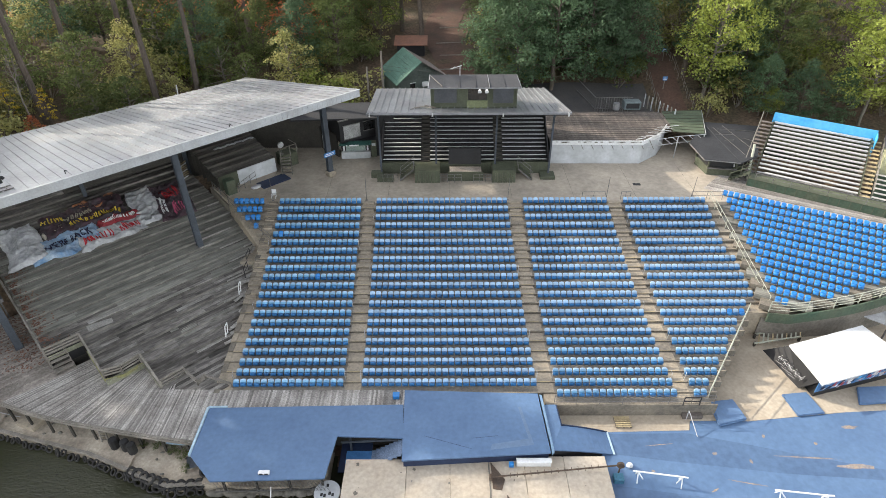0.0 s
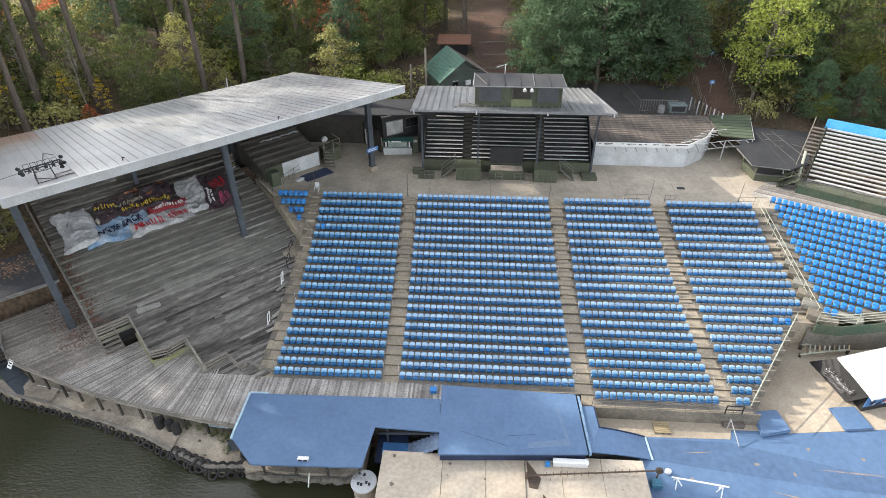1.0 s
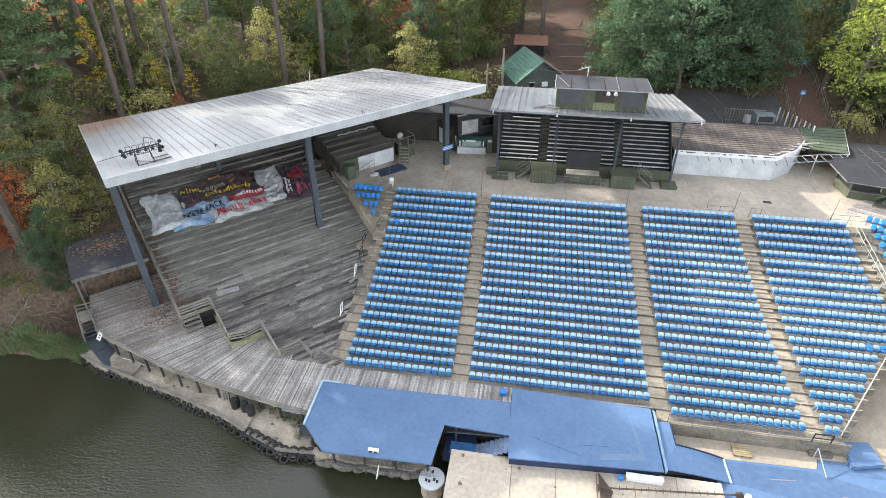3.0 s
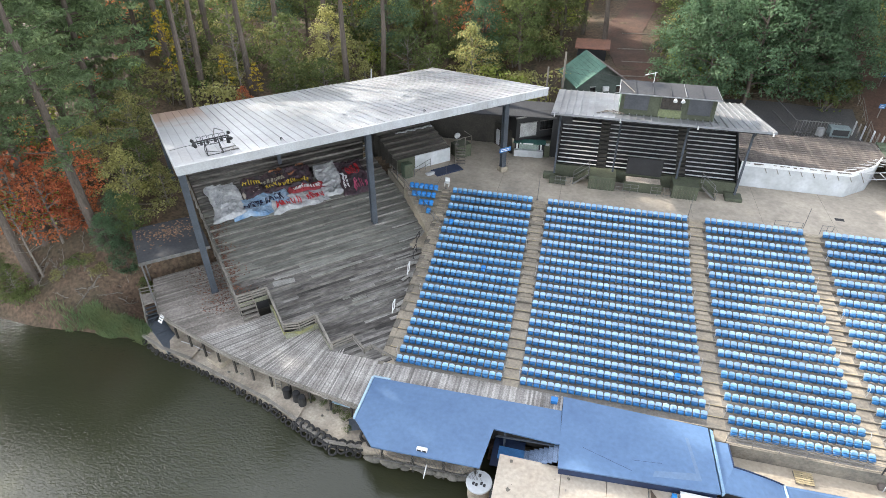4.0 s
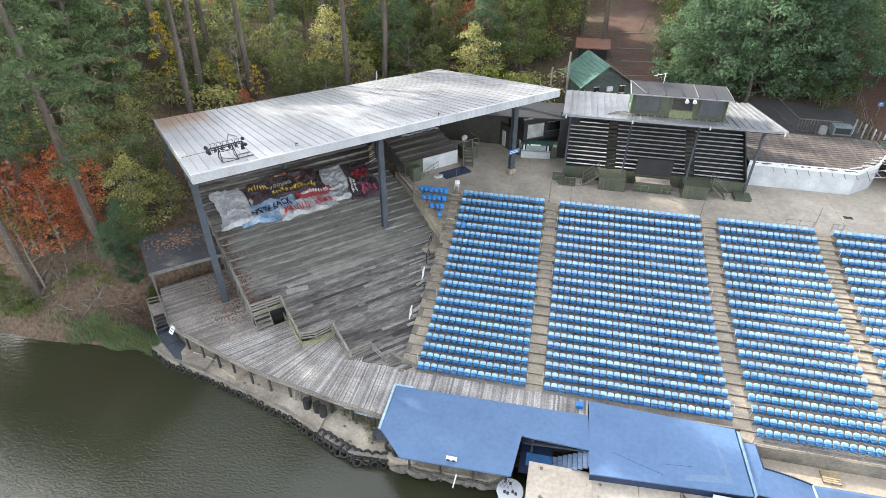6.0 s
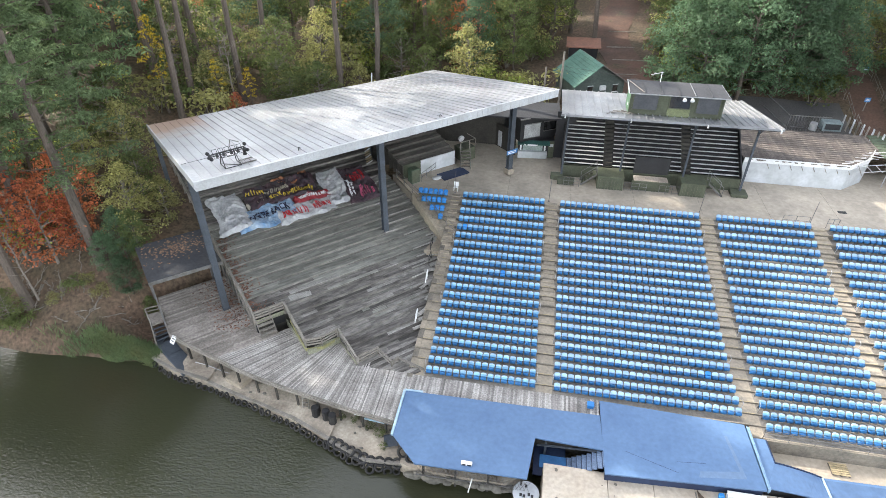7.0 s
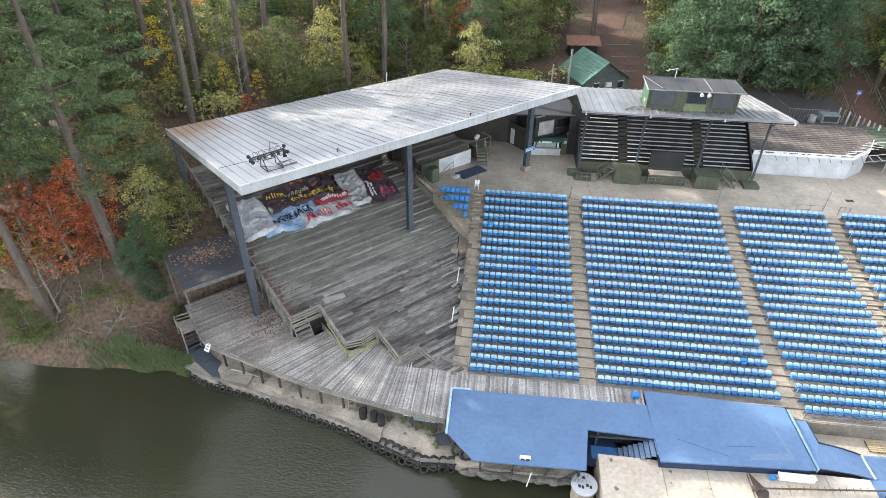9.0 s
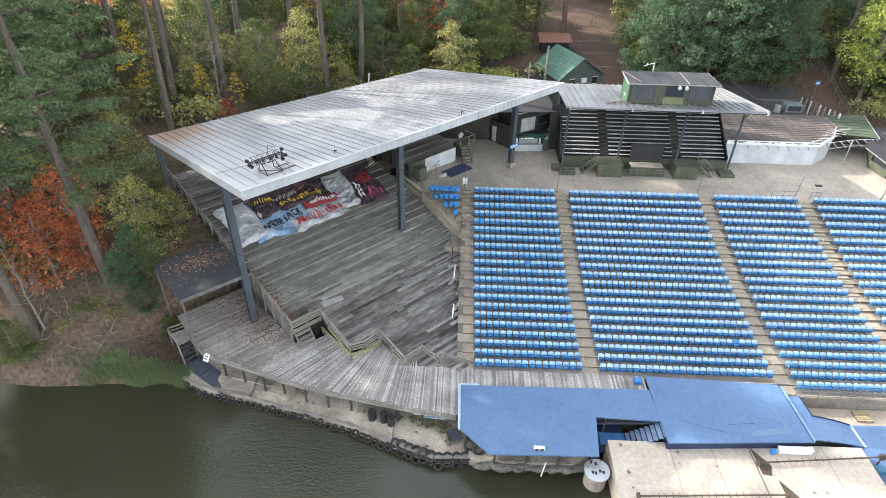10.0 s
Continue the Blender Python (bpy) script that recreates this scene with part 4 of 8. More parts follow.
for a, b, c, d, top in ((1.6, -0.16, 4.05, -0.1, 1.55), (4.0, -4.1, 4.06, -0.1, 0.6), (4.05, -4.5, 6.7, -4.3, 0.62), (6.68, -7.3, 6.74, -4.3, 0.3)):
    g = Geo().box((a, b, -0.1), (c, d, top), PV) if top != 1.55 else Geo().box((a, b, 1.25), (c, d, 1.62), PV)
    tagged(new("wall_south", g.mesh("wall_south", mat("mossy_board", (0.24, 0.24, 0.17), 0.85, (0.15, 0.15, 0.11), 1.0, 9.0, 0.3))), "mossy timber skirt board under the terrace edge", "wall", kind="structure")
steps_thing = thing("timber_steps", "short grey timber steps up to the terrace", "steps", PV @ Matrix.Translation((1.65, -1.0, 0.36)))
for k in range(4):
    part("tread", box((0, 0.24 * k, 0.3 * k + 0.2), (1.25, 0.24 * k + 0.27, 0.3 * k + 0.26)), RAILWOOD, steps_thing)
for s in (0, 1.25):
    part("stringer", Geo().beam((s, 0, 0), (s, 0.95, 1.25), 0.05, 0.2), RAILWOOD, steps_thing)
# solid black box standing for the shade inside the doorway
tagged(new("doorway_void", box((2.95, 0.0, 0.36), (3.95, 0.4, 1.5), PV).mesh("doorway_void", BLACK)), "black box for the dark of an opening beneath the terrace", "opening", kind="structure")
ldr = thing("white_ladder", "short white-painted ladder leaning at the seats' edge", "ladder", (-17.75, 34.0, 0.75), "side ladders")
for d in (0.0, -0.5):
    part("side", Geo().beam((0, d, 0), (0.1, d + 0.1, 1.0), 0.06), WHITE, ldr)
part("rung", Geo().beam((0.1, 0.1, 1.0), (0.1, -0.4, 1.0), 0.06), WHITE, ldr)
part("rung", Geo().beam((0.0, 0.0, 0.1), (0.0, -0.5, 0.1), 0.06), WHITE, ldr)
copy_thing(ldr, Matrix.Translation((-17.75, 38.2, 1.6)))
for u, v, z in ((18.3, 0.3, 1.75), (17.3, -1.0, 1.45)):
    fr = thing("barrier", "small dark steel barrier beside the seats' side wall", "barrier", PV @ pose(u, v, z, 0, 0, 46), "dark barriers")
    part("frame", Geo().beam((-0.5, 0, 0), (-0.5, 0, 1.0), 0.05).beam((0.5, 0, 0), (0.5, 0, 1.0), 0.05).beam((-0.5, 0, 1.0), (0.5, 0, 1.0), 0.05).beam((-0.5, 0, 0.55), (0.5, 0, 0.55), 0.04), BLACK, fr)

pav = thing("pavilion", "large open pavilion with a galvanised shed roof on slate-blue posts", "pavilion", PV)


def roof_z(u, v):
    return 14.25 - 0.134 * v


def roof_end(v):
    return 31.6 - 0.165 * v


def roof_back(u):
    return 18.1 - 0.05 * u


n = 48
for k in range(n):
    u0, u1 = 31.6 * k / n, 31.6 * (k + 1) / n
    g = Geo()
    for a, b, top in ((0, 0.90, 0.0), (0.90, 1.0, 0.055)):
        p0, p1 = u0 + (u1 - u0) * a, u0 + (u1 - u0) * b
        q0, q1 = p0 * roof_end(18.1) / 31.6, p1 * roof_end(18.1) / 31.6
        g.prism([(p0, 0), (p1, 0), (q1, roof_back(q1)), (q0, roof_back(q0))], lambda u, v: roof_z(u, v) - 0.06, lambda u, v: roof_z(u, v) + top)
    part("roof_sheet", g, ROOF if k > 6 else RUST, pav)
part("front_fascia", box((-0.05, -0.06, 13.62), (31.75, 0.0, 14.3)), FASCIA, pav, "pale ribbed metal fascia")
for k in range(63):
    part("fascia_rib", box((0.2 + k * 0.5, -0.085, 13.66), (0.24 + k * 0.5, -0.06, 14.26)), FASCIA, pav)
part("fascia_drip", box((-0.08, -0.12, 14.26), (31.78, 0.05, 14.32)), FASCIA, pav)
part("side_fascia", Geo().prism([(-0.08, -0.05), (0.0, -0.05), (0.0, 18.15), (-0.08, 18.15)], lambda u, v: roof_z(u, v) - 0.55, lambda u, v: roof_z(u, v) + 0.07), FASCIA, pav)
part("side_fascia", Geo().prism([(31.66, 0.0), (31.74, 0.0), (28.92, 16.7), (28.84, 16.7)], lambda u, v: roof_z(u, v) - 0.55, lambda u, v: roof_z(u, v) + 0.07), FASCIA, pav)
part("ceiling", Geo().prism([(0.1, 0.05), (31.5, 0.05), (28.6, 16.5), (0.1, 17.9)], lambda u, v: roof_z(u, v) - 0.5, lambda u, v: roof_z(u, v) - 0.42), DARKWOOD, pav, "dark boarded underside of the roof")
for v in (4.25, 10.5, 15.9):
    part("girder", box((0.2, v - 0.14, roof_z(0, v) - 1.0), (roof_end(v) - 0.3, v + 0.14, roof_z(0, v) - 0.5)), POST, pav)
for u, foot in ((0.4, 0.42), (15.72, terr_z(4.3) - 0.05), (30.3, PLAZA_Z + 0.55)):
    p = part("post", Geo().box((u - 0.25, 4.02, foot), (u + 0.25, 4.06, 13.1)).box((u - 0.25, 4.44, foot), (u + 0.25, 4.48, 13.1)).box((u - 0.04, 4.06, foot), (u + 0.04, 4.44, 13.1)), POST, pav, "slate-blue steel H-section post")
    part("base_plate", box((u - 0.3, 3.95, foot - 0.03), (u + 0.3, 4.55, foot + 0.03)), POST, p)
part("footing", box((29.9, 3.85, PLAZA_Z), (30.7, 4.65, PLAZA_Z + 0.55), None, 0.04), CONCRETE, pav, "pale concrete footing block")
for u, v in ((0.25, 17.7), (10.4, 15.9), (20.3, 15.9), (28.2, 15.9)):
    part("post", Geo().beam((u, v, terr_z(v) - 1.5), (u, v, roof_z(0, v) - 0.5), 0.34), POST, pav)
# its top is raised to the ceiling to keep low sun off the terrace
part("rear_wall", Geo().prism([(9.0, 17.35), (28.6, 16.35), (28.6, 16.5), (9.0, 17.5)], 3.0, lambda u, v: roof_z(u, v) - 0.5), DARKWOOD, pav, "dark boarded rear wall")
for k in range(9):
    part("wall_board", Geo().beam((9.0, 17.32, 5.45 + k * 0.55), (28.6, 16.32, 5.45 + k * 0.55), 0.05, 0.5), DARKWOOD, pav)
# added pale slats stand for a leak of sunlight on the steps
slats = thing("broken_slats", "pale timber slats added for the sunlight on the upper terrace steps", "timber", PV @ Matrix.Translation((19.0, 13.4, terr_z(13.4) + 0.1)))
for k in range(8):
    part("slat", Geo().beam((-0.35 + 0.12 * k, 0.28 * k, 0.1 + 0.1 * k), (0.45 + 0.1 * k, 0.28 * k + 0.2, 0.22 + 0.1 * k), 0.16, 0.03), YELLOWWOOD if k % 3 else WHITE, slats)
part("batten", Geo().beam((0, 0, 0.04), (0.9, 2.2, 0.85), 0.06), RAILWOOD, slats)
dw = thing("shop_wall", "dark timber wall with pale door panels beside the concourse", "wall", PV @ Matrix.Translation((33.3, 7.2, PLAZA_Z)))
part("wall", box((0.1, 0, 0), (0.25, 7.5, 2.6)), DARKWOOD, dw)
for v in (2.2, 4.5):
    part("door_panel", box((0.02, v, 0.15), (0.1, v + 0.55, 1.9)), WHITEWALL, dw, "pale door panel")
heap = thing("dust_sheet", "grey crumpled sheet lying on the concourse", "sheet", PV @ Matrix.Translation((23.5, 7.3, PLAZA_Z)))
boulder("sheet", 0.6, 0.35, 0.16, 3.0, CANVAS, heap, (0, 0, 0.06))
# upper bench terrace at the plaza end
ub = thing("timber_bleacher", "weathered timber bleacher over a white panelled base", "bleacher", PV @ Matrix.Translation((20.6, 9.0, PLAZA_Z)))
part("base_panel", box((2.0, 0, 0), (6.2, 0.12, 1.5)), WHITEWALL, ub, "scuffed white front panel")
part("base_panel", box((0, 0, 0), (2.0, 0.12, 1.5)), GREEN, ub)
for k in range(9):
    for j in range(2):
        part("plank", box((-0.1, 0.1 + k * 0.9 + j * 0.45, 1.5 + k * 0.24 - 0.06), (6.3, 0.1 + k * 0.9 + j * 0.45 + 0.43, 1.5 + k * 0.24)), UPPERBOARD, ub)
    part("riser", box((-0.1, 0.1 + k * 0.9, 0.0), (6.3, 0.14 + k * 0.9, 1.5 + k * 0.24 - 0.06)), DARKWOOD, ub)
rag = thing("torn_fabric", "row of pale torn fabric scraps along a bleacher step", "fabric", PV @ Matrix.Translation((22.4, 13.0, PLAZA_Z + 2.5)))
for k in range(13):
    boulder("scrap", 0.2 + 0.06 * (k % 3), 0.13, 0.07, k * 2.7, CANVAS, rag, (0.1 + 0.34 * k, 0.12 * math.sin(k * 1.9), 0.04))
st = thing("timber_steps", "small timber stair beside the white panel", "steps", PV @ pose(26.7, 7.7, PLAZA_Z, 0, 0, -32))
for k in range(6):
    part("tread", box((0, 0.27 * k, 0.22 * k + 0.14), (1.0, 0.27 * k + 0.27, 0.22 * k + 0.19)), RAILWOOD, st)
for q in (0, 1.0):
    part("stringer", Geo().beam((q, 0, 0.05), (q, 1.6, 1.3), 0.05, 0.2), DARKWOOD, st)
    part("hand_rail", Geo().beam((q, 0, 1.0), (q, 1.7, 2.2), 0.05).beam((q, 0, 0), (q, 0, 1.0), 0.06).beam((q, 1.7, 1), (q, 1.7, 2.2), 0.06), RAILWOOD, st)
sbx = thing("stair_platform", "dark boarded platform at the head of the small stair", "platform", PV @ Matrix.Translation((27.7, 8.9, PLAZA_Z)))
part("body", box((0, 0, 0), (1.7, 1.5, 1.4), None, 0.02), GREEN, sbx)
part("hand_rail", Geo().beam((0, 0, 2.3), (1.7, 0, 2.3), 0.06).beam((1.7, 0, 2.3), (1.7, 1.5, 2.3), 0.06).beam((1.7, 0, 1.4), (1.7, 0, 2.3), 0.07).beam((0.9, 0, 1.4), (0.9, 0, 2.3), 0.07), RAILWOOD, sbx)
fan = thing("pedestal_fan", "round off-white pedestal fan on the stair platform", "fan", PV @ Matrix.Translation((27.95, 9.5, PLAZA_Z + 1.4)))
part("pole", Geo().tube((0, 0, 0), (0, 0, 0.9), 0.03), STEEL, fan)
part("foot", Geo().tube((0, 0, 0), (0, 0, 0.05), 0.22, 0.2, 12), STEEL, fan)
part("cage", Geo().tube((0, -0.1, 1.0), (0, 0.1, 1.05), 0.34, 0.3, 16), CANVAS, fan)
cab = thing("green_cabinet", "dark green steel cabinet at the plaza's edge", "cabinet", PV @ Matrix.Translation((20.7, 7.6, PLAZA_Z)))
part("body", box((0, 0, 0), (0.9, 0.8, 1.5), None, 0.02), GREENWALL, cab)
part("door", box((0.05, -0.03, 0.1), (0.85, 0.0, 1.4)), GREEN, cab)
pipe_fence("low pipe rail before the white panel", tuple(PV @ Vector((21.8, 7.6, PLAZA_Z))), tuple(PV @ Vector((24.3, 8.8, PLAZA_Z))), 3, 0.9, (1.0, 0.5), STEEL)
mattress = thing("folded_mat", "dark navy mat lying on the plaza under the roof", "mat", PV @ Matrix.Translation((25.0, 6.4, PLAZA_Z)))
part("mat", box((-1.2, 0, 0), (1.9, 1.5, 0.12), None, 0.03), BLUEDARK, mattress)
pipe_fence("low steel rail fence between plaza and pavilion", tuple(PV @ Vector((20.3, -0.6, 3.0))), tuple(PV @ Vector((20.1, 9.6, PLAZA_Z))), 7, 1.0, (1.0, 0.5), STEEL)

# light rig on the roof
ant = thing("roof_light_rig", "black steel light rig standing on the metal roof", "light rig", PV @ Matrix.Translation((2.95, 1.95, roof_z(0, 1.95) + 0.02)) @ Matrix.Scale(0.76, 4))
for a in (-0.7, 0.5):
    for b in (-1.2, 0.5):
        part("leg", Geo().tube((a * 1.2, b, 0.05 - 0.134 * b), (a, 0.35, 1.15), 0.04), BLACK, ant)
    part("foot_bar", Geo().tube((a * 1.2, -1.2, 0.2), (a * 1.2, 0.5, 0.0), 0.04), BLACK, ant)
part("cross_bar", Geo().tube((-0.85, -1.2, 0.22), (0.6, -1.2, 0.22), 0.035).tube((-0.7, 0.1, 0.7), (0.5, 0.1, 0.7), 0.03).tube((-0.84, 0.5, 0), (0.6, -1.2, 0.22), 0.03), BLACK, ant)
part("truss_bar", Geo().tube((-1.5, 0.35, 1.1), (1.5, 0.35, 1.2), 0.07).tube((-1.4, 0.5, 0.85), (1.4, 0.5, 0.95), 0.05), BLACK, ant)
part("skid", Geo().beam((0.4, -0.9, 0.17), (2.1, -0.8, 0.15), 0.09).beam((0.6, 0.1, 0.05), (2.0, 0.2, 0.05), 0.09).beam((0.8, -0.95, 0.2), (0.9, 0.2, 0.08), 0.06).beam((1.6, -0.9, 0.2), (1.6, 0.2, 0.08), 0.06), STEEL, ant)
part("riser_arm", Geo().tube((0.1, 0.35, 1.2), (0.5, 0.9, 1.9), 0.045).tube((0.5, 0.9, 1.9), (1.2, 0.8, 1.55), 0.04), STEEL, ant)
for x, r in ((-1.65, 0.24), (-1.0, 0.15), (-0.4, 0.15), (0.3, 0.15), (0.9, 0.15), (1.5, 0.2), (1.45, 0.2)):
    part("lamp_can", Geo().tube((x, 0.35, 1.12 if x != 1.45 else 0.75), (x - 0.05, 0.1, 0.9 if x != 1.45 else 0.55), r * 0.6, r, 10), BLACK, ant)
part("cable", Geo().tube((-1.6, 0.2, 1.0), (-3.8, 3.1, -0.35), 0.016, n=5), BLACK, ant)
for k in range(5):      # wire yokes above and below the bar
    x = -1.15 + 0.55 * k
    for y, lift in ((0.62, 0.28), (-0.1, -0.28)):
        part("yoke", Geo().tube((x - 0.2, 0.35, 1.13), (x - 0.2, y, 1.13 + lift), 0.022, n=5).tube((x - 0.2, y, 1.13 + lift), (x + 0.2, y, 1.15 + lift), 0.022, n=5).tube((x + 0.2, y, 1.15 + lift), (x + 0.2, 0.35, 1.15), 0.022, n=5), BLACK, ant)
for x, y, z in ((-1.75, 0.5, 1.25), (-1.6, 0.0, 0.85), (1.65, 0.6, 1.35), (1.7, 0.1, 0.95)):
    part("lamp_disc", Geo().tube((x, y, z), (x - 0.08, y - 0.1, z - 0.04), 0.19, 0.15, 12), BLACK, ant)
for u, v in ((7.6, 1.2), (19.4, 0.6)):
    h = thing("roof_hook", "small dark bent pipe on the roof edge", "vent pipe", PV @ Matrix.Translation((u, v, roof_z(u, v))), "roof pipes")
    part("pipe", Geo().tube((0, 0, 0), (0, 0, 0.25), 0.035).tube((0, 0, 0.25), (0.13, -0.1, 0.19), 0.035), BLACK, h)
mast = thing("roof_vent_pipe", "white upright pipe at the back of the roof", "vent pipe", PV @ Matrix.Translation((21.6, 16.8, roof_z(0, 16.8) - 0.1)))
part("pipe", Geo().tube((0, 0, 0), (0.1, 0, 1.1), 0.06), FASCIA, mast)

# banners heaped on the upper terrace
def crease(u, v, seed):
    """A sharp ridge where the cloth is folded."""
    return max(0.0, 1 - 5.0 * abs(noise.noise((u, v, seed)))) ** 1.3


def folds(u, v, seed, hump):
    """Creased cloth: broad swells broken by sharp folds."""
    su, sv = u + 0.4 * noise.noise((u * 0.9, v * 0.9, seed + 2)), v + 0.4 * noise.noise((v * 0.9, u * 0.9, seed + 3))
    return hump * (0.45 + 0.75 * noise.noise((su * 0.6, sv * 0.6, seed)) + 0.42 * crease(su * 0.7, sv * 0.9, seed + 5) + 0.26 * crease(su * 1.5, sv * 1.3, seed + 8) + 0.12 * crease(su * 2.6, sv * 2.4, seed + 9))


def lie(u, v, seed, hump, rim=9.0, slant=0.0):
    """Where a point of the cloth lies on the stepped boards; slant shears the cloth along its length."""
    w = 0.38 * noise.noise((u * 0.6 + seed, v * 0.6, 1)) + 0.14 * noise.noise((u * 2.3 + seed, v * 2.3, 5))
    q = 0.30 * noise.noise((u * 0.8, v * 0.5 + seed, 3)) + 0.12 * noise.noise((u * 2.6, v * 2.6 + seed, 7))
    h = max(0.03, folds(u, v, seed, hump) * min(1, 0.2 + rim * 0.25))
    x, y = u + w + slant * v, v + q
    return x, y, terr_z(y) + 0.1 + h


def cloth(name, label, u0, u1, v0, v1, material, seed, hump=0.35, group="heaped banners", slant=0.0):
    nx, ny = int((u1 - u0) * 13) + 2, int((v1 - v0) * 13) + 2
    vs = []
    for side in (0.0, -0.03):
        for j in range(ny):
            for i in range(nx):
                x, y, z = lie(u0 + (u1 - u0) * i / (nx - 1), v0 + (v1 - v0) * j / (ny - 1), seed, hump, min(i, nx - 1 - i, j, ny - 1 - j), slant)
                vs.append((x, y, z + side))
    k = nx * ny
    fs = []
    for j in range(ny - 1):
        for i in range(nx - 1):
            a = j * nx + i
            fs += [(a, a + 1, a + nx + 1, a + nx), (k + a, k + a + nx, k + a + nx + 1, k + a + 1)]
    rim = [i for i in range(nx)] + [j * nx + nx - 1 for j in range(1, ny)] + [(ny - 1) * nx + i for i in range(nx - 2, -1, -1)] + [j * nx for j in range(ny - 2, 0, -1)]
    fs += [(b, a, a + k, b + k) for a, b in zip(rim, rim[1:] + rim[:1])]
    top = thing(name, label, "banner", PV, group)
    part("cloth", Geo().add(vs, fs), material, top, smooth=True)
    return top, (lambda u, v: Vector(lie(u, v, seed, hump, 9.0, slant)))


def lettering(text, parent, u, v, size, material, surface, tilt=0.0, wide=1.0):
    """Letters laid over cloth, following its folds."""
    c = bpy.data.curves.new("lettering", "FONT")
    c.body, c.size, c.extrude, c.offset, c.resolution_u = text, size, 0.004, 0.02, 2
    tmp = bpy.data.objects.new("lettering", c)
    scene.collection.objects.link(tmp)
    me = bpy.data.meshes.new_from_object(tmp.evaluated_get(bpy.context.evaluated_depsgraph_get()))
    bpy.data.objects.remove(tmp)
    bm = bmesh.new()
    bm.from_mesh(me)
    bmesh.ops.triangulate(bm, faces=bm.faces[:])
    for cuts in (3, 1):
        bmesh.ops.subdivide_edges(bm, edges=[e for e in bm.edges if e.calc_length() > 0.15], cuts=cuts, use_grid_fill=False)
        bmesh.ops.triangulate(bm, faces=bm.faces[:])
    for p in bm.verts:
        x, y, z = p.co.x * wide, p.co.y, p.co.z
        p.co = surface(u + x * math.cos(tilt) - y * math.sin(tilt), v + x * math.sin(tilt) + y * math.cos(tilt)) + Vector((0, 0, z + 0.05))
    bm.to_mesh(me)
    bm.free()
    me.materials.append(material)
    ob = new("lettering", me)
    ob.parent = parent
    return ob


def bars(t, f, u0, u1, v0, tall, n, material, slope=0.0, gap=None):
    """Rough painted bars in place of letters."""
    g = Geo()
    for k in range(n):
        a = u0 + (u1 - u0) * k / n
        if gap and gap[0] < k / n < gap[1]:
            continue
        w = (u1 - u0) / n
        for j in range(2):
            p = (a + w * (0.15 + 0.4 * j) + rng.uniform(-0.02, 0.02), v0 + slope * (a - u0) + tall * rng.uniform(0, 0.12))
            q = (p[0] + w * rng.uniform(-0.1, 0.25), p[1] + tall * rng.uniform(0.75, 1.0))
            for i in range(6):
                g.beam(f(p[0] + (q[0] - p[0]) * i / 6, p[1] + (q[1] - p[1]) * i / 6) + Vector((0, 0, 0.03)), f(p[0] + (q[0] - p[0]) * (i + 1) / 6, p[1] + (q[1] - p[1]) * (i + 1) / 6) + Vector((0, 0, 0.03)), 0.09, 0.03)
        if k % 2 == 0:
            y = v0 + slope * (a - u0) + tall * rng.choice((0.1, 0.5, 0.9))
            g.beam(f(a + w * 0.1, y) + Vector((0, 0, 0.03)), f(a + w * 0.7, y) + Vector((0, 0, 0.03)), 0.09, 0.03)
    part("lettering_bar", g, material, t)


cloth("tarpaulin", "crumpled pale grey tarpaulin heaped on the terrace", 2.4, 5.3, 9.4, 14.4, CANVAS, 2.0, 0.42)
cloth("tarpaulin", "crumpled pale grey tarpaulin heaped on the terrace", 11.9, 14.1, 9.1, 14.2, CANVAS, 7.0, 0.42, slant=0.09)
t, f = cloth("banner", "black show banner with ragged yellow lettering, lying in folds", 5.9, 12.7, 11.5, 14.5, TARPBLACK, 3.0, 0.45)
bars(t, f, 7.9, 12.3, 12.0, 0.62, 13, INKYELLOW, -0.02)
bars(t, f, 6.1, 7.7, 13.2, 0.6, 4, INKYELLOW, 0.0)
bars(t, f, 7.6, 10.0, 13.0, 0.45, 8, mat("grey_lettering", (0.30, 0.28, 0.22), 0.7), 0.0)
cloth("tarpaulin", "small crumpled tan sheet among the banners", 5.6, 7.4, 11.9, 13.0, mat("tan_sheet", (0.40, 0.36, 0.30), 0.8, (0.22, 0.20, 0.17), 1.4, 5.0, 0.25, 0.03), 21.0, 0.6)
cloth("banner", "orange and brown printed banner lying in folds", 8.8, 12.6, 13.5, 14.9, TARPRED, 4.0, 0.45)
t, f = cloth("banner", "blue cloth banner with dark hand-painted lettering", 3.8, 9.7, 9.0, 11.7, TARPBLUE, 11.0, 0.3)
lettering("WE'RE BACK", t, 5.0, 9.9, 1.2, INKBLUE, f, 0.09, 0.6)
t, f = cloth("banner", "pale cloth banner with red painted lettering", 7.4, 13.2, 8.7, 10.7, CANVAS, 13.0, 0.3)
bars(t, f, 7.9, 12.9, 9.2, 0.8, 12, INKRED, 0.02, (0.45, 0.52))
t, f = cloth("banner", "dark red printed strip banner lying in folds", 9.6, 13.3, 10.7, 11.7, mat("red_banner_cloth", (0.33, 0.03, 0.04), 0.7, (0.16, 0.03, 0.035), 1.3, 5.0, 0.3, 0.03), 15.0, 0.38)
bars(t, f, 10.0, 13.0, 10.95, 0.4, 10, INKWHITE, 0.0)
t, f = cloth("banner", "black and maroon banner lying in folds beside the post", 14.2, 17.2, 8.6, 13.6, TARPBLACK, 17.0, 0.45, slant=0.06)
bars(t, f, 14.5, 15.0, 9.4, 2.6, 2, INKWHITE, 0.0)
bars(t, f, 15.4, 16.9, 9.0, 1.2, 4, mat("pink_lettering", (0.45, 0.08, 0.16), 0.7), 0.1)
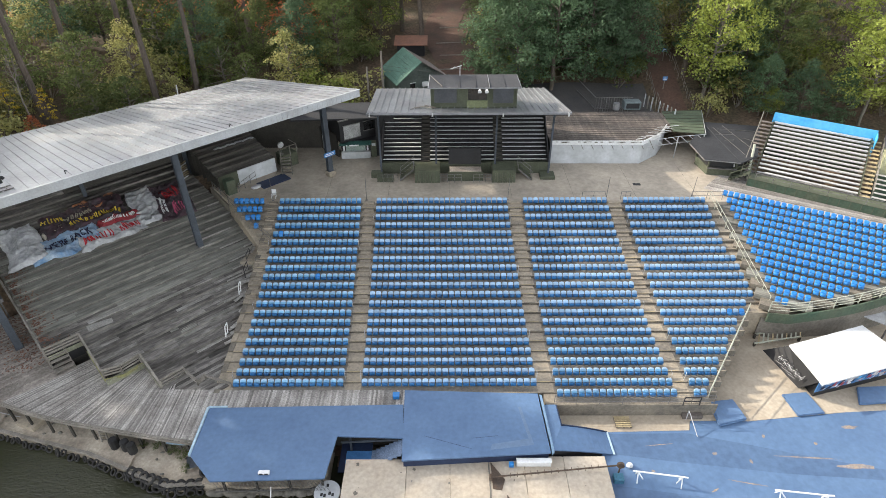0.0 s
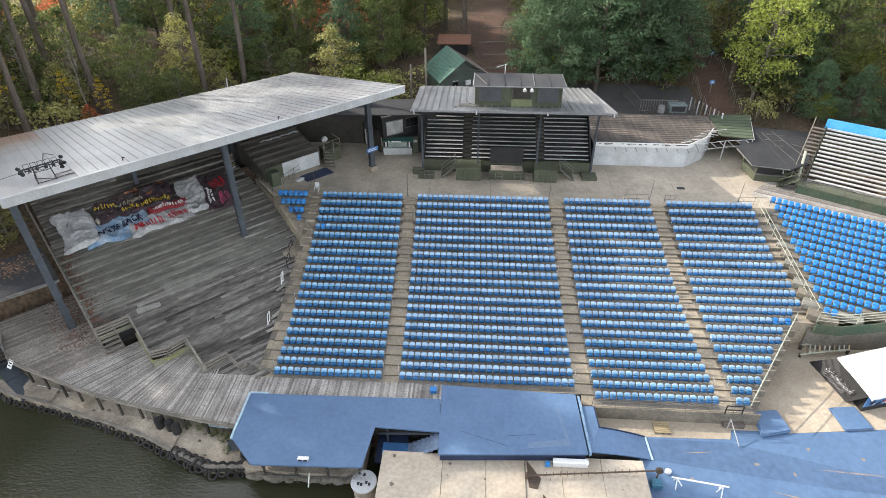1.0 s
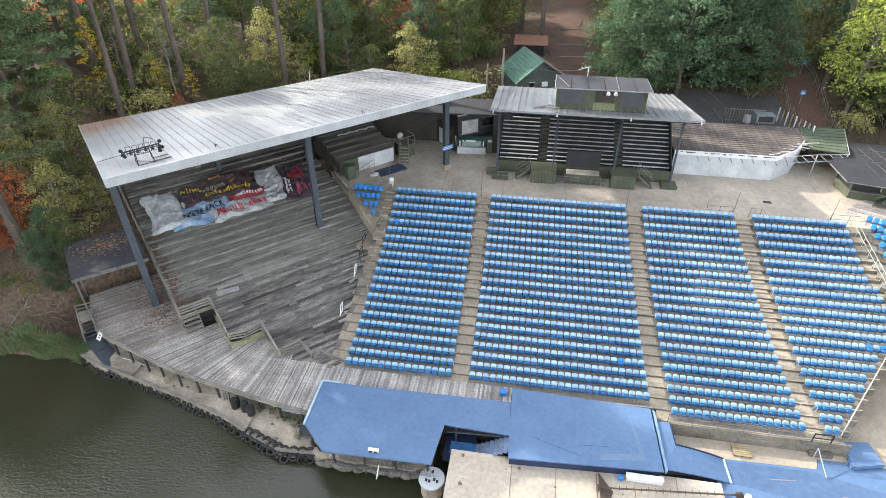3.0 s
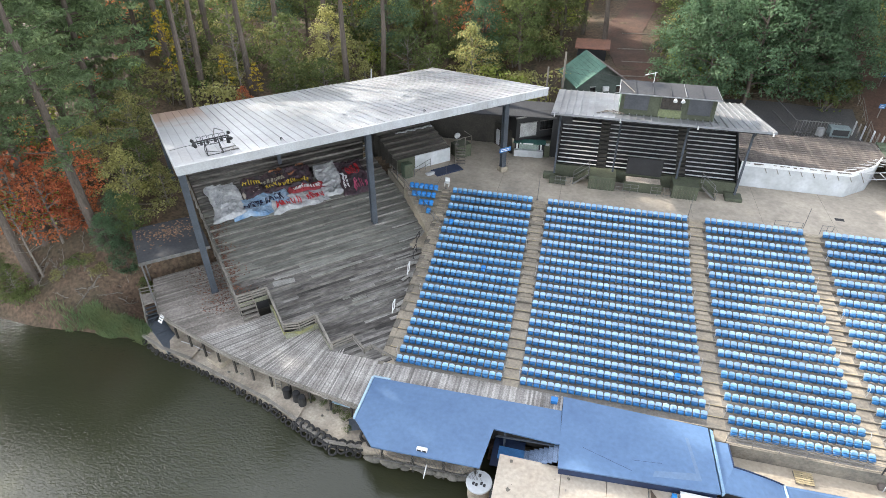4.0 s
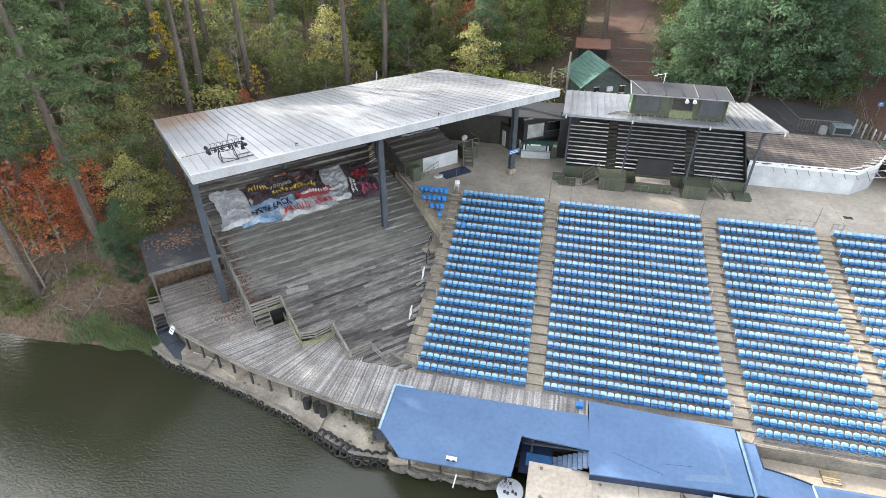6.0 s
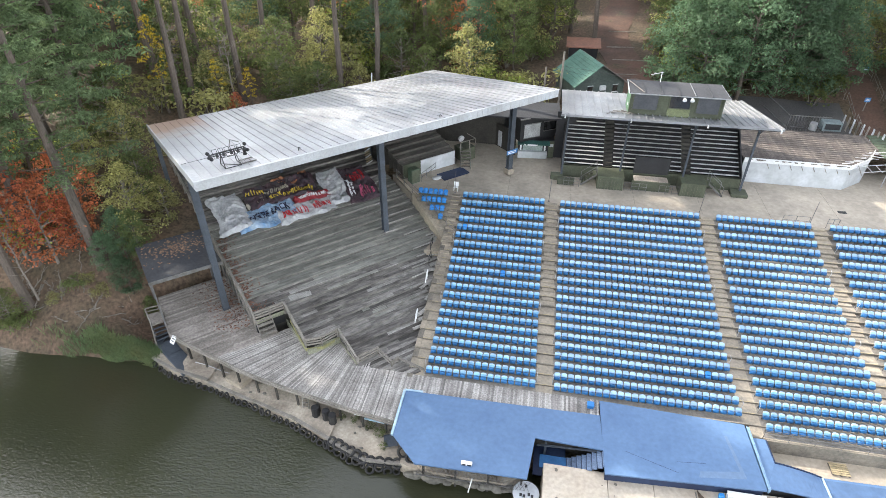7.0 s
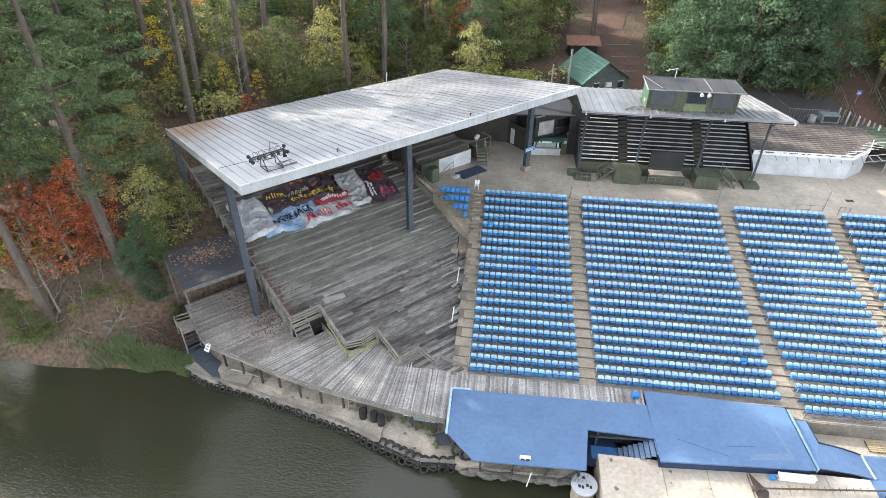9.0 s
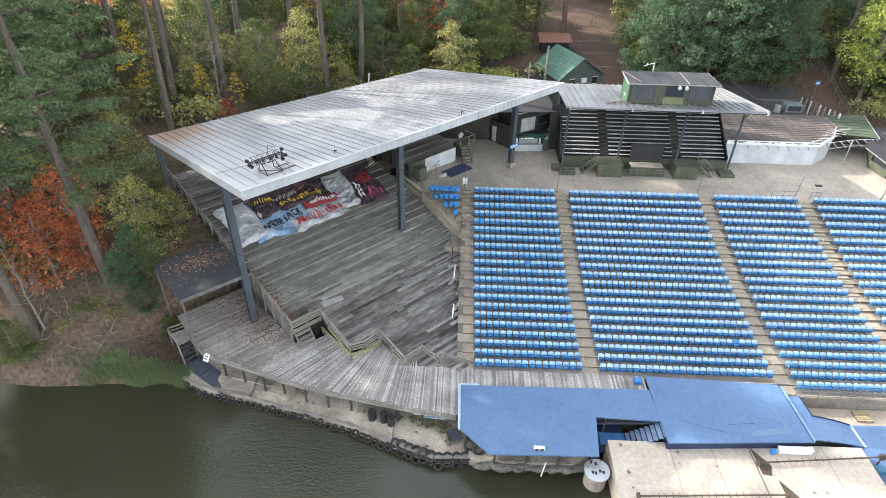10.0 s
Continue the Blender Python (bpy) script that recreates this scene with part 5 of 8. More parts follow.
bars(t, f, 15.5, 16.8, 11.0, 1.5, 4, INKRED, 0.1)

# lean-to with a flat black roof beside the pavilion
lean = thing("lean_to", "flat slate-roofed lean-to littered with fallen leaves", "shed", PV)
part("roof", Geo().prism([(-4.45, 4.4), (1.0, 4.2), (0.9, 9.9), (-4.4, 10.1)], 4.88, 5.05), SLATE, lean)
part("roof_edge", Geo().beam((-4.47, 4.33, 4.93), (1.0, 4.13, 4.93), 0.08, 0.26), STEEL, lean)
for u, v in ((-4.3, 4.6), (-4.3, 9.8), (0.7, 9.6)):
    part("post", Geo().beam((u, v, -0.3), (u, v, 4.9), 0.12), STEEL, lean)
leaves = Geo()
for k in range(380):
    u, v = rng.gauss(-1.7, 1.8), rng.gauss(8.2, 0.8)
    if -4.3 < u < 0.8 and 5 < v < 10:
        a, s = rng.uniform(0, 6.3), rng.uniform(0.04, 0.11)
        leaves.add([(u + s * math.cos(a + q), v + s * math.sin(a + q), 5.055 + 0.01 * rng.random()) for q in (0, 1.4, 3.0, 4.8)], [(0, 1, 2, 3)])
tagged(new("fallen_leaves", leaves.mesh("fallen_leaves", mat("dead_leaves", (0.25, 0.15, 0.085), 0.9, (0.15, 0.09, 0.055), 1.0, 5.0, 0.2, island=0.4))), "tan fallen leaves on the flat black roof", "leaves", kind="stuff").matrix_world = PV

# steps and dark ramp to the water
s = thing("ramp_steps", "dark timber steps with grey rails down to the landing", "steps")
S0, S1, S2, S3 = Vector((-38.95, 30.0, 0.05)), Vector((-38.15, 30.75, 0.05)), Vector((-38.3, 29.15, -1.0)), Vector((-37.6, 29.95, -1.0))
T0, T1 = Vector((-40.1, 31.15, 0.05)), Vector((-39.15, 31.85, 0.05))
part("top_landing", Geo().prism([tuple(T0[:2]), tuple(S0[:2]), tuple(S1[:2]), tuple(T1[:2])], -0.05, 0.05), WESTBOARD, s)
part("riser_board", Geo().prism([tuple(S0[:2]), tuple(S2[:2]), tuple(S3[:2]), tuple(S1[:2])], -1.5, -1.2), BLACK, s)
for k in range(1, 5):
    a, b = S0.lerp(S2, k / 4.6), S1.lerp(S3, k / 4.6)
    run = (S2 - S0).normalized() * 0.1
    part("tread", Geo().prism([(a.x - run.x, a.y - run.y), (a.x + run.x, a.y + run.y), (b.x + run.x, b.y + run.y), (b.x - run.x, b.y - run.y)], a.z - 0.06, a.z), POST, s)
UP = Vector((0, 0, 0.62))
part("hand_rail", Geo().beam(T0 + UP, S0 + UP, 0.08).beam(S0 + UP, S2 + UP, 0.08), RAILWOOD, s)
part("hand_rail", Geo().beam(T1 + UP, S1 + UP, 0.07), RAILWOOD, s)
part("end_rail", Geo().beam(T0 + UP, T1 + UP, 0.08).beam(T0 + UP * 0.45, T1 + UP * 0.45, 0.07), RAILWOOD, s)
for p in (T0, T1, S0, S2):
    part("rail_post", Geo().beam(p - UP * 2, p + UP, 0.08), RAILWOOD, s)
for a, b in ((S0, S2), (S1, S3)):
    part("stringer", Geo().beam(a - Vector((0, 0, 0.1)), b - Vector((0, 0, 0.1)), 0.06, 0.2), RAILWOOD, s)
ramp = thing("landing_ramp", "dark slate mat-covered landing sloping to the water", "ramp")
LAND = [((-38.66, 29.36), (-37.8, 30.3), (-36.2, 29.2), (-36.9, 28.2)), ((-36.86, 28.17), (-36.16, 29.17), (-34.25, 28.1), (-34.75, 26.8))]
for k, quad in enumerate(LAND):
    part("deck", Geo().prism(list(quad), -1.75, lambda x, y: -1.16 - 0.07 * (x + 38.6) - 0.01 * k), POST, ramp)
ws = thing("notice_board", "small white notice with dark bars on the boardwalk's edge rail", "sign", pose(-36.1, 28.58, 0.3, -40, 0, -22) @ Matrix.Scale(0.8, 4))
part("panel", box((-0.3, -0.02, -0.4), (0.3, 0.02, 0.4)), WHITE, ws)
part("lettering_bar", box((-0.18, -0.03, 0.05), (0.2, -0.021, 0.15)).box((-0.2, -0.03, -0.2), (0.16, -0.021, -0.1)), BLACK, ws)

# ---- blue platform ----
plat = thing("blue_platform", "flat blue-painted timber platform by the water", "platform")
TOP = 0.35
POLYS = [[(-16.9, 26.85), (-3.42, 27.12), (-3.3, 24.35), (-7.66, 24.5), (-8.0, 21.38), (-15.05, 21.18), (-16.88, 23.0)],
         [(-3.4, 28.42), (6.08, 28.08), (6.3, 23.2), (-3.28, 22.62)]]
part("deck", Geo().prism(POLYS[0], TOP - 0.12, TOP), BLUE, plat)
part("deck", Geo().prism(POLYS[1], TOP - 0.12, TOP + 0.004), BLUE, plat)
FADED = mat("faded_blue_paint", (0.125, 0.185, 0.28), 0.55, (0.10, 0.165, 0.262), 0.4, 4.0, 0.12, 0.003)
part("faded_patch", Geo().prism([(2.4, 23.4), (5.05, 23.75), (5.15, 24.3), (2.55, 23.85)], TOP + 0.004, TOP + 0.009), FADED, plat, "faded lavender-blue paint patch")
part("faded_patch", Geo().prism([(4.55, 26.9), (4.75, 26.9), (5.3, 23.8), (5.08, 23.75)], TOP + 0.004, TOP + 0.010), FADED, plat, "faded lavender-blue paint patch")
part("scratch", Geo().beam((-1.9, 24.5, TOP + 0.006), (1.2, 23.5, TOP + 0.006), 0.02, 0.006).beam((1.2, 24.3, TOP + 0.006), (3.0, 24.5, TOP + 0.006), 0.02, 0.006), BLUEDARK, plat)
part("edge_board", Geo().beam((-17.02, 26.9, TOP - 0.05), (-16.98, 23.05, TOP - 0.05), 0.16, 0.2).beam((-17, 26.92, TOP - 0.05), (-15.7, 26.95, TOP - 0.05), 0.12, 0.2), PALEBLUE, plat, "pale blue edge board")
part("skirt", Geo().prism([(-3.2, 28.3), (6.0, 28.0), (6.2, 23.3), (-3.2, 22.75)], -1.6, TOP - 0.13), BLUEDARK, plat, "dark blue skirt")
part("skirt", Geo().prism([(-16.5, 26.4), (-8.1, 26.7), (-8.3, 22.9), (-14.9, 22.8), (-16.5, 23.6)], -1.9, TOP - 0.13), DARKWOOD, plat)
part("skirt", Geo().prism([(-8.1, 26.8), (-3.2, 26.8), (-3.2, 25.4), (-8.1, 25.4)], -1.9, TOP - 0.13), DARKWOOD, plat)
wires = Geo()
for k in range(30):      # slanting wires of the mesh under the front edge
    x = -15.0 + k * 0.235
    wires.beam((x, 21.25, TOP - 0.13), (x + 0.42, 21.32, -0.95), 0.018).beam((x + 0.42, 21.25, TOP - 0.13), (x, 21.32, -0.95), 0.018)
part("wire_mesh", wires, STEEL, plat)
part("mesh_rail", Geo().beam((-15.0, 21.3, -0.95), (-7.9, 21.5, -0.95), 0.07), STEEL, plat)
for k in range(4):
    part("support_post", Geo().beam((-14.6 + 2.1 * k, 21.75, -2.2), (-14.6 + 2.1 * k, 21.75, TOP - 0.13), 0.13), DARKWOOD, plat)
part("loose_pipe", Geo().tube((-11.35, 21.15, -0.2), (-11.55, 21.0, -1.5), 0.04), WHITE, plat)
st = thing("stage_stairs", "blue-grey painted stairs down beside the platform", "stairs")
for k in range(8):
    part("tread", box((-3.35 - 0.3 * k, 23.2, 0.15 - 0.19 * k), (-3.05 - 0.3 * k, 24.45, 0.2 - 0.19 * k)), mat("stair_paint", (0.16, 0.22, 0.32), 0.6) if k == 0 else bpy.data.materials["stair_paint"], st)
    part("riser", box((-3.36 - 0.3 * k, 23.22, -0.02 - 0.19 * k), (-3.33 - 0.3 * k, 24.43, 0.15 - 0.19 * k)), BLUEDARK, st)
part("landing", box((-7.6, 23.0, -1.5), (-5.5, 25.3, -1.42)), BLUEDARK, st)
part("landing_mat", box((-7.2, 23.6, -1.42), (-5.3, 24.6, -1.39)), SIGNBLUE, st, "bright blue mat")
part("inner_panel", box((-6.4, 25.25, -0.7), (-4.2, 25.35, -0.25)), WHITEWALL, st, "pale panel in the dark below the platform")
part("inner_post", Geo().beam((-6.9, 24.7, -1.5), (-6.9, 24.7, 0.2), 0.14).beam((-7.5, 24.55, -0.4), (-3.4, 24.5, -0.05), 0.1), POST, st)
lampbox = thing("flood_light", "small white twin floodlight box on the blue deck", "floodlight", (-11.8, 21.72, TOP))
part("case", box((-0.35, -0.13, 0), (0.35, 0.13, 0.2), None, 0.03), WHITE, lampbox)
for s in (-0.17, 0.17):
    part("lens", box((s - 0.12, -0.15, 0.04), (s + 0.12, -0.128, 0.17)), BLACK, lampbox)
bb = thing("blue_crate", "small bright blue plastic crate on the boardwalk", "crate", (-4.0, 28.05, 0.02))
part("crate", Geo().box((-0.22, -0.2, 0), (0.22, 0.2, 0.3), None, 0, 0.02), SEAT_NEW, bb)
part("lid", box((-0.24, -0.22, 0.3), (0.24, 0.22, 0.33), None, 0.01), SEAT_NEW, bb)

# ramp from the platform to the stage floor
r = thing("blue_ramp", "blue-painted ramp curving down to the stage floor", "ramp")
part("landing", Geo().prism([(6.3, 27.2), (7.23, 27.22), (7.34, 25.4), (6.45, 23.5), (6.42, 23.2)], 0.06, 0.2), BLUE, r)
part("weathered_strip", Geo().prism([(6.2, 28.0), (6.36, 27.9), (6.56, 23.3), (6.4, 23.2)], 0.1, 0.357), mat("worn_blue_strip", (0.20, 0.31, 0.42), 0.6, (0.11, 0.19, 0.30), 0.9, 6.0, 0.2), r, "pale weathered edge strip")
RB0, RF0, RB1, RF1 = Vector((7.32, 25.42)), Vector((6.45, 23.5)), Vector((10.75, 25.9)), Vector((10.8, 24.15))
sv, bv = [], []
for k in range(11):
    t = k / 10
    z = 0.2 - 1.38 * (0.25 * t * t + 0.75 * t) * (1 if t > 0.02 else 0)
    p, q = RB0.lerp(RB1, t), RF0.lerp(RF1, t)
    sv += [(p.x, p.y, z), (q.x, q.y, z), (p.x, p.y, z - 0.1), (q.x, q.y, z - 0.1)]
    bv += [(q.x, q.y + 0.12, z - 0.1), (q.x, q.y + 0.12, STAGE_Z - 0.3), (q.x, q.y + 0.18, z - 0.1), (q.x, q.y + 0.18, STAGE_Z - 0.3)]
sf, bf = [(0, 2, 3, 1), (40, 41, 43, 42)], [(0, 2, 3, 1), (40, 41, 43, 42)]
for k in range(0, 40, 4):
    sf += [(k, k + 1, k + 5, k + 4), (k + 1, k + 3, k + 7, k + 5), (k, k + 4, k + 6, k + 2), (k + 2, k + 6, k + 7, k + 3)]
    bf += [(k, k + 4, k + 5, k + 1), (k + 2, k + 3, k + 7, k + 6), (k, k + 2, k + 6, k + 4)]
part("surface", Geo().add(sv, sf), BLUE, r, smooth=False)
# black board set back below the edge, for the dark gap under the ramp
part("side_board", Geo().add(bv, bf), BLACK, r)
edge = Geo()
for k in range(0, 40, 4):
    edge.beam(Vector(sv[k]) + Vector((0, 0.05, 0.0)), Vector(sv[k + 4]) + Vector((0, 0.05, 0.0)), 0.06, 0.12)
edge.beam((7.27, 27.2, 0.18), (7.38, 25.42, 0.18), 0.06, 0.12)
part("back_edge", edge, BLUEDARK, r)
part("end_strip", Geo().beam((10.75, 25.9, STAGE_Z + 0.06), (10.85, 24.1, STAGE_Z + 0.06), 0.12, 0.05), PALEBLUE, r)

# pale dock and the blue stage floor
DOCK_Z = -0.47
dock = thing("dock", "pale tan concrete dock in front of the blue platform", "dock", kind="structure")
for k, (x0, x1) in enumerate(((-7.0, -3.0), (-3.0, -0.2), (-0.2, 2.3), (2.3, 4.6), (4.6, 7.2), (7.2, 9.95))):
    part("slab", box((x0 + 0.012, 8.0, -3.0), (x1 - 0.012, 23.3 if x0 < -4 else 23.5, DOCK_Z + 0.004 * (k % 3)), None, 0.015), DOCK, dock)
part("seam_board", box((2.26, 8.0, DOCK_Z + 0.01), (2.34, 22.9, DOCK_Z + 0.03)), RAILWOOD, dock)
lk = thing("locker", "long white locker under the platform's edge", "locker", (4.1, 22.72, DOCK_Z + 0.01))
part("body", box((0, 0, 0), (2.2, 0.32, 0.42), None, 0.02), WHITE, lk)
part("lid", box((-0.03, -0.04, 0.42), (2.23, 0.34, 0.47), None, 0.01), WHITE, lk)
tub = thing("plastic_tub", "small blue plastic tub beside the white locker", "tub", (3.75, 22.75, DOCK_Z + 0.01))
part("tub", box((-0.15, -0.1, 0), (0.15, 0.15, 0.35), None, 0.03), SEAT_NEW, tub)


def blob(x, y, rx, ry, z, seed, turn=0.0, n=18):
    """A ragged flat patch."""
    poly = []
    for k in range(n):
        a = 2 * math.pi * k / n
        w = 1 + 0.55 * noise.noise((math.cos(a) * 1.7, math.sin(a) * 1.7, seed))
        px, py = rx * w * math.cos(a), ry * w * math.sin(a)
        poly.append((x + px * math.cos(turn) - py * math.sin(turn), y + px * math.sin(turn) + py * math.cos(turn)))
    return Geo().prism(poly, z, z + 0.004)


for k in range(26):
    x, y = rng.uniform(-6.6, 9.6), rng.uniform(17, 23)
    r = rng.uniform(0.03, 0.16)
    part("stain", blob(x, y, r, r * rng.uniform(0.4, 1.0), DOCK_Z + 0.009, k * 1.9, rng.uniform(0, 3), 9), RISER if k % 3 else RAILWOOD, dock)
floor2 = thing("stage_floor", "wide blue-painted stage floor with scuffs", "stage", kind="structure")
part("deck", Geo().prism([(9.96, 8), (9.96, 24.0), (10.8, 25.95), (16.6, 26.1), (16.9, 26.9), (18.8, 26.9), (21.0, 26.85), (28.0, 27.6), (40, 29.2), (60, 30), (60, 8)], -3.0, STAGE_Z), BLUE, floor2)
part("repainted_band", Geo().prism([(10.99, 25.81), (16.2, 25.86), (19.42, 25.11), (23.8, 24.0), (28.3, 22.97), (40, 20.9), (40, 20.0), (27.9, 22.2), (21.6, 22.7), (15.5, 23.5), (10.95, 24.15)], STAGE_Z, STAGE_Z + 0.005), BLUEDEEP, floor2, "deeper blue band across the stage floor")
part("repainted_band", Geo().prism([(10.1, 21.9), (16.0, 21.0), (30, 18.6), (30, 10), (10.1, 10)], STAGE_Z, STAGE_Z + 0.006), BLUEDEEP, floor2)
for k, (x, y, rx, ry, a) in enumerate(((26.7, 23.2, 1.35, 0.16, -0.02), (27.9, 26.35, 0.5, 0.13, 0.0), (23.4, 23.9, 2.3, 0.05, -0.06), (19.0, 22.0, 1.1, 0.04, -0.2), (14.0, 24.9, 0.9, 0.03, 0.1), (17.6, 24.2, 0.18, 0.1, 0.3),
                                     (21.5, 25.6, 0.16, 0.1, 1.0), (24.8, 25.0, 0.12, 0.12, 0), (19.8, 23.6, 0.1, 0.14, 0), (13.1, 22.9, 0.12, 0.08, 0), (16.6, 21.5, 0.3, 0.05, 0.4))):
    part("worn_patch", blob(x, y, rx, ry, STAGE_Z + 0.007, k * 2.3, a), SCUFF, floor2)
yard = thing("pavement", "pale concrete yard below the seats", "pavement", kind="structure")
part("slab", Geo().prism([(18.8, 26.92), (21, 26.87), (28, 27.62), (60, 29.5), (60, 48), (30, 48), (24, 37), (18.8, 29)], -3.0, STAGE_Z + 0.004), YARD, yard)
part("slab", Geo().prism([(6.5, 27.7), (18.8, 27.7), (18.8, 26.95), (16.88, 26.92), (16.58, 26.12), (10.8, 25.97), (7, 25.5)], -3.0, STAGE_Z - 0.02), YARD, yard)
gate = thing("dark_gate", "small dark iron gate in the railing over the pit", "gate", (16.3, 27.4, -0.12))
part("frame", Geo().beam((0, 0, 0), (0, 0, 0.8), 0.06).beam((1.15, 0, 0), (1.15, 0, 0.8), 0.06).beam((0, 0, 0.8), (1.15, 0, 0.8), 0.06).beam((0, 0, 0.4), (1.15, 0, 0.4), 0.05), BLACK, gate)
part("step", box((0.1, -0.35, -1.07), (1.5, 0.0, -0.75)), BROWNROOF, gate)
hr = thing("white_handrail", "sloping white handrail at the end of the pit", "handrail", (16.6, 26.95, -0.15))
part("rail", Geo().tube((0, 0, 0), (0.3, -1.45, -0.95), 0.03).tube((0, 0, 0), (0, 0, -1.0), 0.03), FASCIA, hr)


def jump_ramp(poly, z, label):
    t = thing("foam_block", label, "padded box", None, "blue padded boxes")
    bm = bmesh.new()
    vs = [bm.verts.new((x, y, h)) for h in (STAGE_Z + 0.006, z) for x, y in poly]
    bm.faces.new(vs[:4][::-1])
    bm.faces.new(vs[4:])
    for k in range(4):
        bm.faces.new((vs[k], vs[(k + 1) % 4], vs[4 + (k + 1) % 4], vs[4 + k]))
    bmesh.ops.bevel(bm, geom=bm.edges[:], offset=0.07, segments=2, affect="EDGES")
    bmesh.ops.recalc_face_normals(bm, faces=bm.faces[:])
    me = bpy.data.meshes.new("body")
    bm.to_mesh(me)
    bm.free()
    me.materials.append(BLUE)
    part("body", me, BLUE, t)
    return t


jump_ramp([(18.7, 26.33), (20.9, 26.9), (20.6, 28.7), (18.8, 28.48)], -0.93, "large blue padded box below the fence")
jump_ramp([(24.68, 27.2), (26.78, 27.46), (26.4, 29.45), (24.43, 29.22)], -1.03, "blue padded box on the concrete yard")
jump_ramp([(29.6, 28.2), (33.5, 28.5), (33.2, 30.0), (30.4, 29.9)], -1.0, "blue padded box beside the white-topped trailer")
pal = thing("wooden_pallet", "brown wooden pallet lying in the pit", "pallet", (11.5, 26.75, STAGE_Z - 0.02))
for k in range(6):
    part("board", Geo().beam((0, 0.16 * k - 0.4, 0.14), (1.1, 0.16 * k - 0.4, 0.14), 0.12, 0.025), YELLOWWOOD, pal)
for x in (0.05, 0.55, 1.05):
    part("bearer", Geo().beam((x, -0.45, 0.065), (x, 0.45, 0.065), 0.1, 0.12), BROWNROOF, pal)


def hurdle(p, q):
    f = thing("white_hurdle", "low white-painted hurdle rail on the blue floor", "hurdle", (*p, STAGE_Z + 0.01), "white hurdles")
    d = Vector((q[0] - p[0], q[1] - p[1], 0))
    up = Vector((0, 0, 0.75))
    part("top_rail", Geo().beam(up, d + up, 0.08, 0.07), WHITE, f)
    side = Vector((-d.y, d.x, 0)).normalized()
    for a in (0.1, 0.9):
        for s in (-0.35, 0.35):
            part("leg", Geo().beam(d * a + up, d * a + side * s, 0.06), WHITE, f)
        part("brace", Geo().beam(d * a + up * 0.95, d * (a + (0.1 if a < 0.5 else -0.1)) + side * -0.2 + up * 0.4, 0.06), WHITE, f)


hurdle((11.5, 22.4), (14.87, 21.9))
hurdle((19.95, 21.05), (23.4, 20.63))
tl = thing("storage_box", "small teal-blue box at the dock's edge", "box", (10.3, 21.95, STAGE_Z + 0.006))
part("body", box((0, 0, 0), (0.65, 0.55, 0.4), None, 0.03), mat("teal_plastic", (0.05, 0.17, 0.26), 0.5), tl)
buoy = thing("white_buoy", "small white float lying on the stage floor", "float", (11.6, 23.2, STAGE_Z + 0.006))
boulder("float", 0.22, 0.2, 0.2, 4.0, WHITE, buoy, (0, 0, 0.18))

# white-topped trailer with printed sides
tr = thing("show_trailer", "white-topped display trailer with a black end panel and printed side", "trailer")
QUAD = [(26.58, 28.65), (26.17, 32.66), (33.1, 34.88), (34.45, 30.95)]
part("top", Geo().prism(QUAD, 0.45, 0.6), WHITE, tr, "smooth white top")
part("body", Geo().prism([(26.7, 29.1), (26.4, 32.4), (32.8, 34.5), (34.1, 31.1)], STAGE_Z, 0.44), BLACK, tr)
part("end_panel", Geo().add([(26.07, 29.9, STAGE_Z), (25.2, 33.9, STAGE_Z), (26.2, 32.7, 0.5), (26.5, 28.95, 0.5), (26.17, 29.9, STAGE_Z), (25.3, 33.9, STAGE_Z), (26.3, 32.7, 0.5), (26.6, 28.95, 0.5)],
                           [(0, 1, 2, 3), (4, 7, 6, 5), (0, 4, 5, 1), (1, 5, 6, 2), (2, 6, 7, 3), (3, 7, 4, 0)]), BLACK, tr, "sloping black end panel with white script")
E0, E1, E2 = Vector((25.93, 29.95, -1.15)), Vector((-0.72, 3.3, 0.0)), Vector((0.42, -0.85, 1.6))


def on_panel(a, b):
    return E0 + E1 * a + E2 * b + Vector((-0.06, 0, 0.03))


script = Geo()
for k in range(20):
    a, b = 0.12 + 0.037 * k, 0.42 + 0.05 * math.sin(k * 1.3)
    script.beam(on_panel(a, b), on_panel(a + 0.015, b + 0.24 + 0.1 * math.sin(k * 2.1)), 0.075, 0.012)
    if k % 3:
        script.beam(on_panel(a, b + 0.1), on_panel(a + 0.035, b + 0.14), 0.06, 0.012)
for k in range(17):
    a = 0.2 + 0.036 * k
    script.beam(on_panel(a, 0.2), on_panel(a + 0.005, 0.32 + 0.02 * math.sin(k * 3)), 0.04, 0.012)
part("script_bar", script, INKWHITE, tr)
prints = {}
for k in range(110):
    x0 = 26.85 + rng.uniform(0, 7.0)
    y0 = 28.97 + (31.1 - 28.97) * (x0 - 26.6) / 7.6
    w, h, z = rng.uniform(0.12, 0.4), rng.uniform(0.12, 0.5), rng.uniform(-0.62, 0.0)
    d = 0.012 + 0.0005 * k
    lean = rng.uniform(0.05, 0.3)
    ink = rng.choice((SIGNBLUE, PANELRED, INKWHITE, BRIGHTBLUE, SIGNBLUE, INKBLUE, CANVAS))
    prints.setdefault(ink, Geo()).add([(x0, y0 - d, z), (x0 + w, y0 + 0.28 * w - d, z), (x0 + w + lean, y0 + 0.28 * (w + lean) - d, z + h), (x0 + lean, y0 + 0.28 * lean - d, z + h)], [(0, 1, 2, 3)])
for ink, g in prints.items():
    part("print_patch", g, ink, tr)
